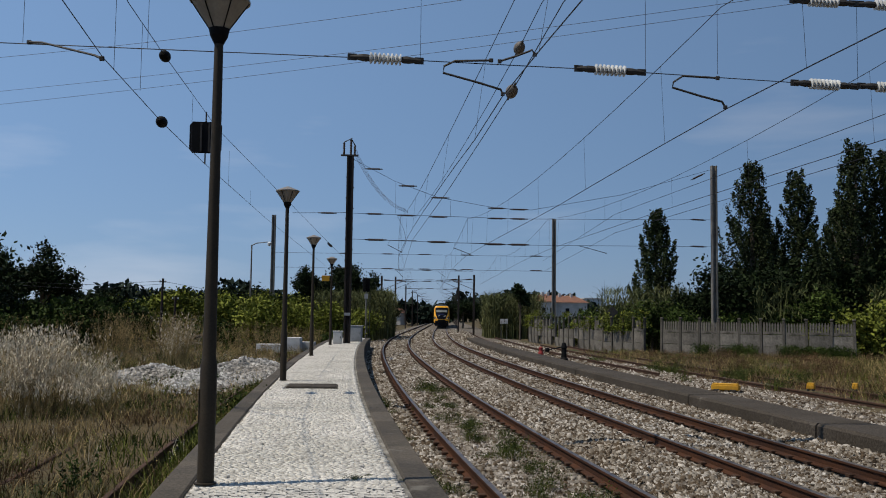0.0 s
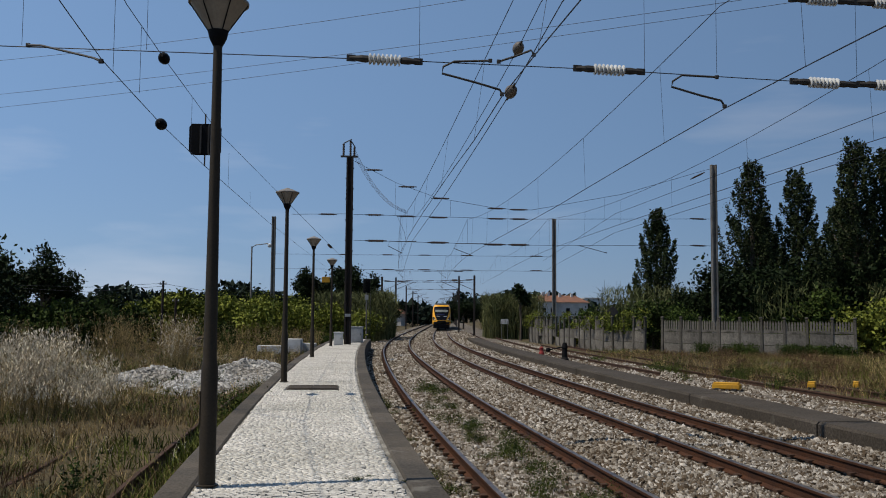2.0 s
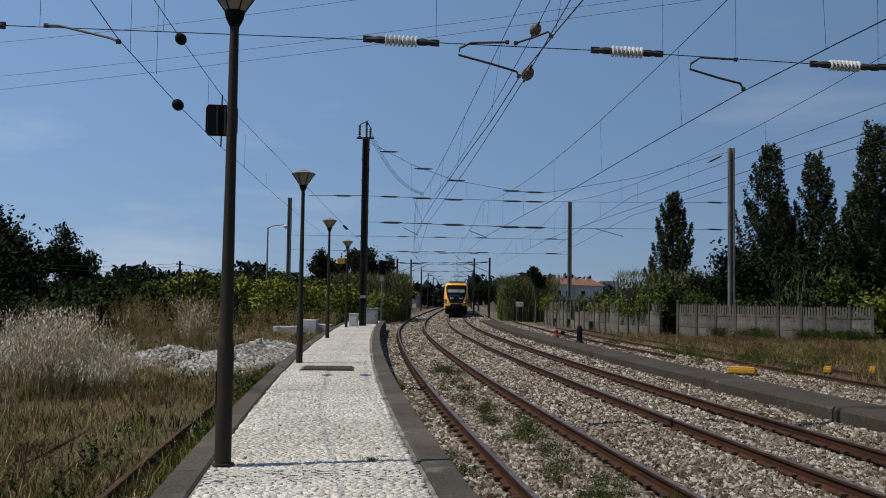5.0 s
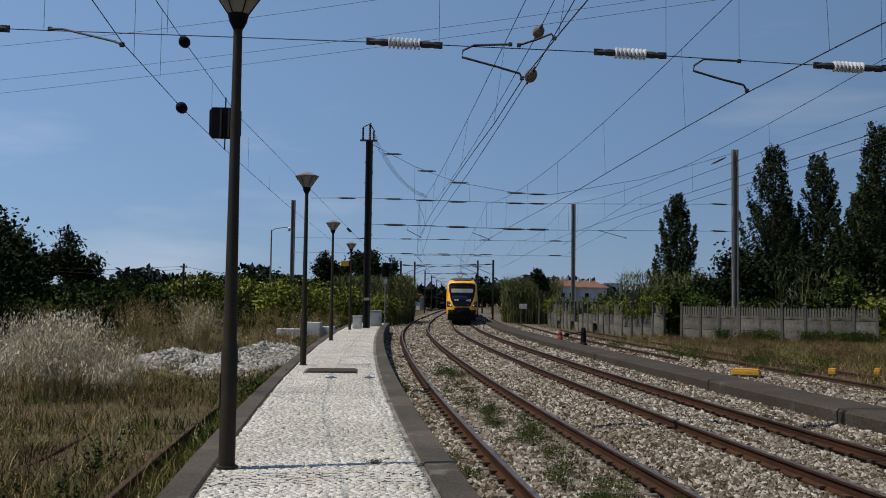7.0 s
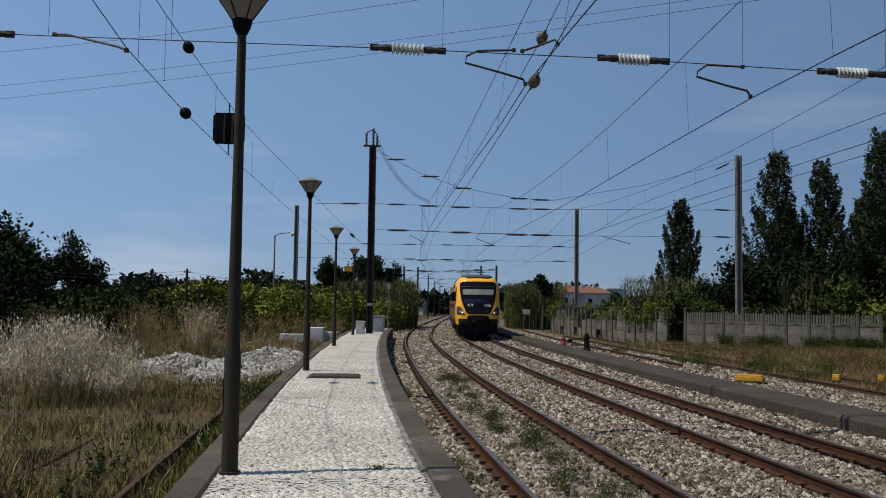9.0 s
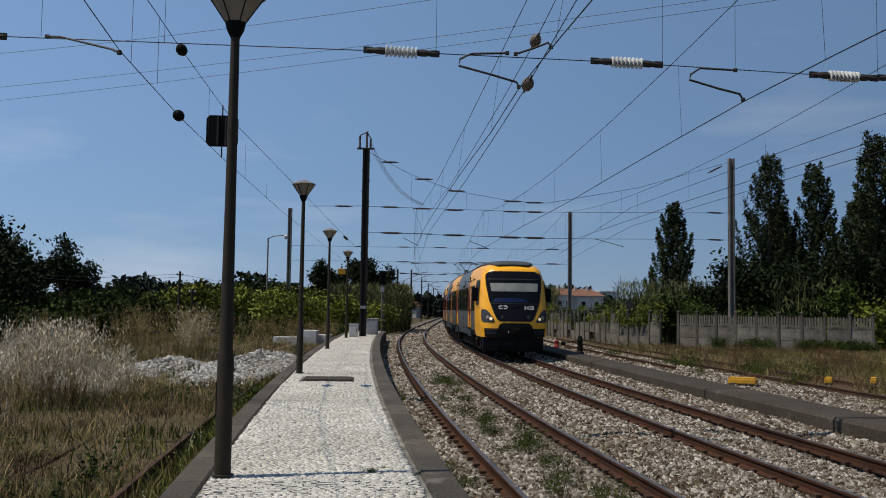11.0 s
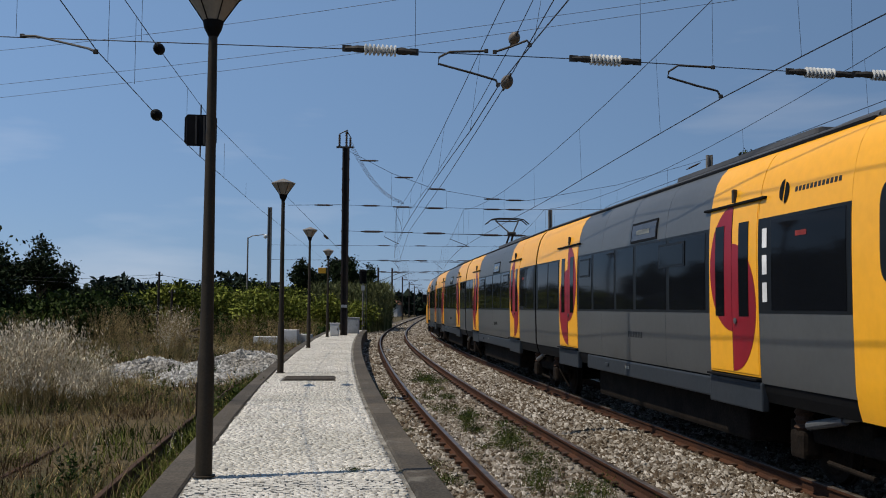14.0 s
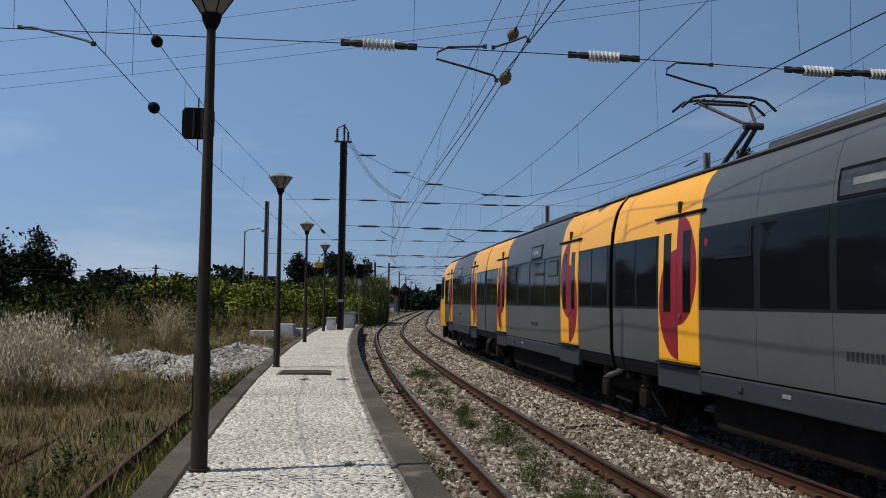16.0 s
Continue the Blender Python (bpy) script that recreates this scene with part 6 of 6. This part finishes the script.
def field_grass():
    rng = np.random.default_rng(8)
    for key, n, per, h, w, lean, seed, cut, label in (
            ("dry", 12500, 11, 0.26, 0.0055, 0.8, 1.0, -0.16, "tufts of dry straw-coloured grass in the field"),
            ("dry", 2600, 12, 0.58, 0.0040, 0.45, 2.0, 0.08, "tall thin dry grass stalks in the field"),
            ("brown", 8500, 11, 0.23, 0.0068, 0.75, 9.0, -0.25, "dead brown grass and stems in the field"),
            ("green", 10000, 11, 0.23, 0.0080, 0.9, 4.0, -0.12, "patches of green grass and low weeds"),
            ("leaf", 3000, 12, 0.34, 0.0080, 0.7, 12.0, 0.08, "dark green leafy tufts in the field")):
        p = patchy(wedge(field_points(n, -42, 0, 9, 74, rng)), 0.30, seed, cut)
        v, f = blades(off_rails(tufts(p, per, 0.13, rng)), h, w, lean, rng)
        stuff("field_grass", v, f, M[key], label, "grass")
    # seeding weeds standing among the grass
    for key, n, seed, size, tall, k in (("oat", 700, 24.0, 0.010, 0.50, 12), ("brown", 1300, 19.0, 0.013, 0.46, 12), ("dry", 1200, 14.0, 0.012, 0.55, 11), ("green", 800, 6.0, 0.019, 0.40, 14), ("leaf", 450, 17.0, 0.027, 0.50, 18)):
        p = patchy(wedge(field_points(n, -42, 0, 9, 62, rng)), 0.28, seed, 0.02)
        v, f, v2, f2 = seeded(off_rails(tufts(p, 6, 0.11, rng)), tall, 0.40, k, size, 0.022, rng)
        stuff("field_weeds", np.concatenate([v, v2]), np.concatenate([f, f2 + len(v)]), M[key], {"green": "leafy green weeds in the field", "brown": "dead brown seeding weeds in the field", "leaf": "dark green bushy weeds in the field", "dry": "pale dry seeding weeds in the field", "oat": "whitish thin seeding grass in the field"}[key], "weeds")
    # a green strip below the platform kerb
    s = rng.uniform(5, 40, 9000)
    o = -4.6 - np.abs(rng.normal(size=9000)) * 0.35
    q = np.array([at(a, b) for a, b in zip(s, o)])
    q[:, 2] = height(q[:, 0], q[:, 1])
    v, f = blades(q, 0.26, 0.009, 0.9, rng)
    stuff("green_grass", v, f, M["green"], "green grass along the platform kerb", "grass")


field_grass()


def oats(n, cx, cy, rx, ry, h, rng):
    """A stand of pale wild oats: fans of stalks with feathery plumes."""
    p = rng.normal(size=(max(4, n // 11), 2)) * 0.55 * (rx, ry) + (cx, cy)
    q = np.stack([p[:, 0], p[:, 1], height(p[:, 0], p[:, 1])], 1)
    o = q[:, 0] - np.interp(q[:, 1], LY, LX)
    q = tufts(q[(o < -4.9) | (o > 9)], 11, 0.09, rng)
    return seeded(q, h, 0.42, 18, 0.018, 0.022, rng, True)


def oat_stands():
    rng = np.random.default_rng(21)
    pale = ((620, -8.9, 20.5, 0.8, 1.3, 1.55), (170, -7.6, 20.5, 0.6, 1.1, 1.1), (260, -11.0, 22.5, 1.1, 1.6, 1.5), (150, -11.4, 41, 0.5, 0.9, 2.0))
    straw = ((420, -14, 65, 6, 2, 1.5), (380, -23, 62, 6, 2, 1.5), (260, -9.8, 61, 2.6, 4, 1.2), (320, -16.5, 47, 1.6, 1.6, 2.0), (150, -20.5, 46, 1.6, 1.6, 1.7), (260, -11.6, 41, 0.6, 1.1, 2.0), (140, -9.8, 47, 2, 3, 0.9), (140, -18, 36, 3, 3, 0.8), (130, 15.6, 31.5, 0.9, 1.8, 1.0), (160, 17.4, 35, 1.2, 2.0, 1.1))
    for stands, key, look_of in ((pale, "oat", "pale feathery plumes of wild oats"), (straw, "dry", "straw-coloured tall seeding grass")):
        vs, fs, n, ws, gs, k = [], [], 0, [], [], 0
        for count, cx, cy, rx, ry, h in stands:
            v, f, w, g = oats(count, cx, cy, rx, ry, h, rng)
            vs.append(v)
            fs.append(f + n)
            ws.append(w)
            gs.append(g + k)
            n, k = n + len(v), k + len(w)
        stuff("grass_stalks", np.concatenate(vs), np.concatenate(fs), M["dry"], "thin dry stalks of tall grass", "grass")
        stuff("grass_plumes", np.concatenate(ws), np.concatenate(gs), M[key], look_of, "grass")


oat_stands()


def right_verge():
    rng = np.random.default_rng(31)
    n = 6500
    q = np.array([at(a, b) for a, b in zip(rng.uniform(14, 62, n), 10.2 + rng.uniform(0, 1, n) ** 0.8 * 26)])
    q = q[np.abs(q[:, 0]) < q[:, 1] * 0.56 + 1]
    q[:, 2] = -0.25
    far = q[:, 0] - np.interp(q[:, 1], LY, LX) + rng.normal(size=len(q)) * 0.9
    for key, first, seed, cut, h, w, label in (
            ("dry", 12.3, 3.0, -0.05, 0.34, 0.006, "dry straw-coloured grass before the concrete fence"),
            ("brown", 12.0, 7.0, -0.05, 0.36, 0.006, "dead brown weeds before the concrete fence"),
            ("green", 13.5, 5.0, 0.0, 0.34, 0.010, "low green weeds before the concrete fence")):
        p = patchy(q[far > first], 0.33, seed, cut)
        v, f = blades(tufts(p, 11, 0.16, rng), h, w, 0.75, rng)
        stuff("verge_grass", v, f, M[key], label, "grass")
    p = patchy(q[far > 13.0], 0.4, 11.0, 0.22)
    v, f, v2, f2 = seeded(tufts(p, 6, 0.12, rng), 0.55, 0.4, 11, 0.020, 0.03, rng)
    stuff("verge_weeds", np.concatenate([v, v2]), np.concatenate([f, f2 + len(v)]), M["brown"], "brown seeding weeds before the concrete fence", "weeds")
    # green weeds along the foot of the fence
    u = rng.uniform(0, 1, 260)
    foot = np.stack([np.interp(u, [0, 0.55, 1], [24.0, 18.5, 14.3]), np.interp(u, [0, 0.55, 1], [54.2, 57.3, 60.9]) - np.abs(rng.normal(size=260)) * 0.5, np.full(260, -0.3)], 1)
    foot = patchy(foot, 0.5, 2.0, 0.12)
    v, f, v2, f2 = seeded(tufts(foot, 6, 0.2, rng), 0.75, 0.4, 22, 0.045, 0.06, rng)
    stuff("verge_weeds", np.concatenate([v, v2]), np.concatenate([f, f2 + len(v)]), M["leaf"], "dark green weeds along the foot of the fence", "weeds")


right_verge()


def reeds():
    rng = np.random.default_rng(41)
    spots = []
    for x0, x1, y0, y1, n in ((4.6, 10.5, 98, 112, 1500), (-8.0, -5.2, 88, 104, 700), (-13, -7.5, 92, 104, 700), (20.5, 25.5, 61, 64, 70), (28, 31, 60, 62.5, 120), (12.5, 19, 70, 78, 300)):
        q = np.stack([rng.uniform(x0, x1, n), rng.uniform(y0, y1, n), np.full(n, -0.3)], 1)
        spots.append(q)
    q = np.concatenate(spots)
    v, f = blades(q, 4.4, 0.03, 0.10, rng)
    k = 10
    up = rng.uniform(0.2, 1.1, (len(q), k)) * 4.2
    tips = np.concatenate([q[:, None, :2] + rng.normal(size=(len(q), k, 2)) * 0.22, (q[:, None, 2] + up)[..., None]], 2).reshape(-1, 3)
    v2, f2 = blades(tips, 0.45, 0.035, 1.4, rng)
    stuff("cane_reeds", np.concatenate([v, v2]), np.concatenate([f, f2 + len(v)]), M["reed"], "tall grey-green cane reeds", "reeds")


reeds()


def creeper():
    rng = np.random.default_rng(44)
    path = [(13.2, 61.3), (11.2, 66.8), (9.6, 76.8), (8.2, 88.8)]
    blobs = []
    for k in range(20):
        u = rng.uniform(0, 1)
        x = float(np.interp(u * 3, [0, 1, 2, 3], [p[0] for p in path]))
        y = float(np.interp(u * 3, [0, 1, 2, 3], [p[1] for p in path]))
        blobs.append((x, y, rng.uniform(1.3, 2.3), 0.55, 0.35, rng.uniform(0.2, 0.7)))
    v, f = leaf_quads(clump_points(blobs, 300, rng, 0.5), 0.065, 0, rng)
    stuff("creeper", v, f, M["leaf_light"], "green creeper hanging over the broken fence", "creeper")


creeper()


def weed(m, seed, h, label="small green weed growing in the ballast"):
    rng = np.random.default_rng(seed)
    t = empty("weed", m, label, "weed", "weeds between the rails")
    q = rng.normal(size=(46, 3)) * (0.11, 0.11, 0)
    v, f = blades(q, h * 0.8, 0.0035, 0.8, rng)
    tagged(piece("stem", fast_mesh("stem", v, f, M["green"]), t), kind="stuff")
    c = q[:, None, :] + rng.normal(size=(46, 11, 3)) * (0.10, 0.10, h * 0.28) + (0, 0, h * 0.5)
    v, f = leaf_quads(c.reshape(-1, 3), 0.012, 0, rng)
    tagged(piece("foliage", fast_mesh("foliage", v, f, M["leaf"]), t), kind="stuff")
    return t


WEEDS = [weed(spot(14 + i, 0.2, -0.16), 60 + i, 0.14 + 0.06 * i) for i in range(3)]
_r = random.Random(9)
for k in range(64):
    s = 7.5 + 24 * _r.random() ** 1.2
    copy_thing(WEEDS[k % 3], spot(s, _r.gauss(-0.05, 0.30), -0.17, _r.uniform(0, 360)) @ Matrix.Diagonal((_r.uniform(0.35, 0.95), _r.uniform(0.35, 0.95), _r.uniform(0.5, 1.2), 1)))
for k in range(16):
    copy_thing(WEEDS[k % 3], spot(7 + 18 * _r.random(), -1.45 + _r.gauss(0, 0.12), -0.2, _r.uniform(0, 360)) @ Matrix.Scale(_r.uniform(0.5, 0.9), 4))
for k in range(20):
    copy_thing(WEEDS[k % 3], spot(20 + 30 * _r.random(), 9.5 + 4 * _r.random(), -0.18, _r.uniform(0, 360)) @ Matrix.Scale(_r.uniform(0.8, 2.2), 4))
TUFT = weed(spot(9.6, -2.65, PLAT_Z) @ Matrix.Scale(0.4, 4), 91, 0.08, "tiny weed tuft between the cobbles")
for s, o, k in ((9.8, -2.50, 0.8), (10.0, -2.9, 0.5), (9.0, -2.35, 0.5), (13.1, -2.6, 0.4), (9.5, -2.2, 0.6), (12, -3.6, 0.3)):
    copy_thing(TUFT, spot(s, o, PLAT_Z, 50) @ Matrix.Scale(k * 0.5, 4))
for s, o, z, k in ((20.5, -4.75, -0.2, 4.5), (21.2, -4.9, -0.2, 3.5)):
    copy_thing(WEEDS[2], spot(s, o, z) @ Matrix.Scale(k * 0.6, 4))


# ---- stones ----
def pebbles(p, size, rng, flat=0.7):
    """Angular stones: bent eight-sided lumps."""
    n = len(p)
    base = np.array([(1, 0, -0.25), (0, 1, -0.25), (-1, 0, -0.25), (0, -1, -0.25), (0.55, 0.25, 0.85), (-0.55, -0.25, 0.75)], float)
    a = rng.uniform(0, 6.283, n)
    s = size * rng.uniform(0.55, 1.5, (n, 1, 1)) * rng.uniform(0.7, 1.3, (n, 6, 1))
    q = (base[None] + rng.normal(size=(n, 6, 3)) * 0.26) * s * (1, 1, flat)
    c, d = np.cos(a)[:, None], np.sin(a)[:, None]
    q = np.stack([q[..., 0] * c - q[..., 1] * d, q[..., 0] * d + q[..., 1] * c, q[..., 2]], -1) + p[:, None, :]
    tri = np.array([(0, 1, 4), (1, 5, 4), (1, 2, 5), (2, 3, 5), (3, 4, 5), (3, 0, 4)])
    f = (np.arange(n)[:, None, None] * 6 + tri).reshape(-1, 3)
    return q.reshape(-1, 3), f


def bed_height(o):
    return np.interp(o, [-4.6, -1.95, -1.3, -0.9, -0.5, 0.5, 0.9, 1.4, 1.95, 2.6, 3.0, 3.3, 4.5, 4.8, 5.3, 6.2, 7.1, 8.6, 10.5, 12.5], [-0.7, -0.24, -0.21, -0.235, -0.22, -0.22, -0.235, -0.16, -0.1, -0.14, -0.235, -0.22, -0.22, -0.235, -0.15, -0.07, -0.1, -0.16, -0.18, -0.3])


def ballast_stones():
    rng = np.random.default_rng(51)
    vs, fs, n = [], [], 0
    for count, s0, s1, o0, o1, size in ((56000, 5.5, 15, -1.8, 6.05, 0.030), (42000, 15, 32, -1.8, 6.05, 0.039), (22000, 32, 85, -1.8, 6.05, 0.06), (16000, 12, 34, 7.3, 12.5, 0.042), (9000, 34, 85, 7.3, 12, 0.06), (8000, 85, 150, -1.8, 7.5, 0.09), (3500, 60, 120, -3.2, -1.8, 0.07)):
        s, o = s0 + (s1 - s0) * rng.uniform(0, 1, count) ** 1.3, rng.uniform(o0, o1, count)
        keep = np.ones(count, bool)
        for c in (0, TRACK_B, 8.75):
            for e in (-0.87, 0.87):
                keep &= np.abs(o - c - e) > 0.13
        s, o = s[keep], o[keep]
        a = np.interp(s, LS, LTH)
        x, y = np.interp(s, LS, LX) + np.cos(a) * o, np.interp(s, LS, LY) + np.sin(a) * o
        p = np.stack([x, y, bed_height(o) + rng.uniform(-0.022, 0.022, len(o))], 1)
        v, f = pebbles(p, size, rng, 0.85)
        vs.append(v)
        fs.append(f + n)
        n += len(v)
    stuff("ballast_stones", np.concatenate(vs), np.concatenate(fs), M["stone"], "angular brown and grey ballast stones", "ballast")


ballast_stones()


def rubble_heap(name, cx, cy, rx, ry, h, count, seed, label):
    rng = np.random.default_rng(seed)
    t = empty(name, Matrix.Translation((cx, cy, -0.25)), label, "gravel heap", "gravel heaps")
    v, f = [], []
    n, r = 28, 8
    for j in range(r + 1):
        for i in range(n):
            a, u = 2 * math.pi * i / n, j / r
            z = h * (1 - u ** 1.6) * (0.9 + 0.18 * math.sin(3 * a + u * 4))
            v.append((rx * u * math.cos(a), ry * u * math.sin(a), z - 0.02))
    for j in range(r):
        for i in range(n):
            f.append((j * n + i, j * n + (i + 1) % n, (j + 1) * n + (i + 1) % n, (j + 1) * n + i)[::-1])
    piece("core", mesh_data("core", v, f, M["rubble"], True), t)
    a, u = rng.uniform(0, 6.283, count), np.sqrt(rng.uniform(0, 1, count)) * 1.06
    z = h * (1 - np.minimum(u, 1) ** 1.6) * (0.9 + 0.18 * np.sin(3 * a + u * 4))
    q, g = pebbles(np.stack([rx * u * np.cos(a), ry * u * np.sin(a), z + rng.uniform(-0.01, 0.03, count)], 1), 0.055, rng)
    tagged(piece("gravel", fast_mesh("gravel", q, g, M["rubble"]), t), kind="stuff")


rubble_heap("gravel_heap", -6.9, 33.0, 2.5, 6.0, 0.70, 9000, 61, "long heap of pale grey gravel beside the platform")
rubble_heap("gravel_heap", -10.3, 33.5, 1.6, 3.0, 0.45, 2500, 62, "small low heap of grey gravel in the grass")


# ---- cobbles, the nearest as single pieces ----
def cobble_paving():
    rng = np.random.default_rng(71)
    w0, w1 = -4.17, -2.18
    vs, fs, n = [], [], 0
    shapes = []
    for k in range(6):
        v, f = [], []
        for z, g in ((-0.03, 0.0285), (0.004, 0.0285), (0.008, 0.0250)):
            for sx, sy in ((-1, -1), (1, -1), (1, 1), (-1, 1)):
                j = rng.uniform(-0.005, 0.005, 2)
                v.append((sx * g + j[0], sy * g + j[1], z))
        for b in (0, 4):
            for i in range(4):
                f.append((b + i, b + (i + 1) % 4, b + 4 + (i + 1) % 4, b + 4 + i))
        f.append((8, 9, 10, 11))
        shapes.append(mesh_data("cobble", v, f, M["cobble"]))
    pitch = 0.063
    rows = int((P_END + 8) / pitch)
    near = 0
    P, A = [], []
    for r in range(rows):
        s = -8 + r * pitch
        cols = int((w1 - w0) / pitch)
        for c in range(cols):
            o = w0 + 0.05 + (c + (0.5 if r % 2 else 0.0) * 0.9) * (w1 - w0 - 0.1) / cols
            if 20.95 < s + 0.2 < 22.5 and -3.85 < o < -2.65:
                continue
            if rng.uniform() < 0.012:
                continue
            sj, oj, tw = s + rng.normal() * 0.008 + 0.045 * math.sin(o * 3.4 + s * 0.6) + 0.02 * math.sin(o * 9 + s), o + rng.normal() * 0.007, rng.normal() * 11
            zj = PLAT_Z - 0.012 + rng.normal() * 0.0025 + 0.010 * math.sin(s * 0.9) * math.sin(o * 2)
            if 8.6 < s < 9.6 and near < 300:
                near += 1
                piece("cobble", shapes[near % 6], PLATFORM, m=spot(sj, oj, zj, tw))
            else:
                p = at(sj, oj, zj)
                P.append(p[:])
                A.append(heading(sj) + radians(tw))
    P, A = np.array(P), np.array(A)
    base = np.array([(sx * g, sy * g, z) for z, g in ((-0.03, 0.0285), (-0.014, 0.0285), (0.008, 0.0250)) for sx, sy in ((-1, -1), (1, -1), (1, 1), (-1, 1))])
    q = base[None] * (1, 1, 1) + rng.normal(size=(len(P), 12, 3)) * (0.0042, 0.0042, 0.001)
    c, d = np.cos(A)[:, None], np.sin(A)[:, None]
    q = np.stack([q[..., 0] * c - q[..., 1] * d, q[..., 0] * d + q[..., 1] * c, q[..., 2]], -1) + P[:, None, :]
    face = np.array([(b + i, b + (i + 1) % 4, b + 4 + (i + 1) % 4, b + 4 + i) for b in (4,) for i in range(4)] + [(8, 9, 10, 11)])
    f = (np.arange(len(P))[:, None, None] * 12 + face).reshape(-1, 4)
    ob = piece("cobbles", fast_mesh("cobbles", q.reshape(-1, 3), f, M["cobble"]), PLATFORM)
    tagged(ob, "pale worn cobbles laid in uneven rows", kind="stuff")


cobble_paving()


# ---- what moves ----
def cab_s(t):
    """How far along the line the rear edge of the leading cab stands."""
    return float(np.interp(t, [0, 3, 7, 9, 11.5, 12.5, 13.2, 13.5, 14, 14.5, 15, 15.5, 16], [177.7, 140.4, 89.0, 64.4, 37.4, 26.2, 18.1, 14.9, 9.25, 3.8, -1.75, -7.1, -12.45]))


def ride(s_front, s_back, local_front):
    """A pose with local y = local_front at s_front, and the tail at s_back."""
    a, b = at(s_front, TRACK_B), at(s_back, TRACK_B)
    d = (a - b).normalized()
    rz = math.atan2(-d.x, d.y)
    o = a - d * local_front
    return Matrix.Translation(o) @ Matrix.Rotation(rz, 4, "Z")


def motions():
    times = [0, 1, 2, 3, 4, 5, 6, 7, 8, 9, 10, 11, 11.5, 12, 12.5, 13, 13.5, 14, 14.5, 15, 15.5, 16]
    rows = {0: [], 1: [], 2: [], 3: []}
    for t in times:
        c = cab_s(t)
        # the line's s falls towards the viewer, the train's own y is forward: -s
        g1, g2, g3 = c + 14.65, c + 29.5, c + 44.35
        rows[0].append((t, ride(c - 0.0, g1, 0.0)))
        rows[1].append((t, ride(g1, g2, 7.42)))
        rows[2].append((t, ride(g2, g3, 7.42)))
        rows[3].append((t, ride(g3 + 14.65, g3, 0.0)))
    for car, k in ((CAB_A, 0), (MID_A, 1), (MID_B, 2), (CAB_B, 3)):
        walk(car, rows[k])


motions()
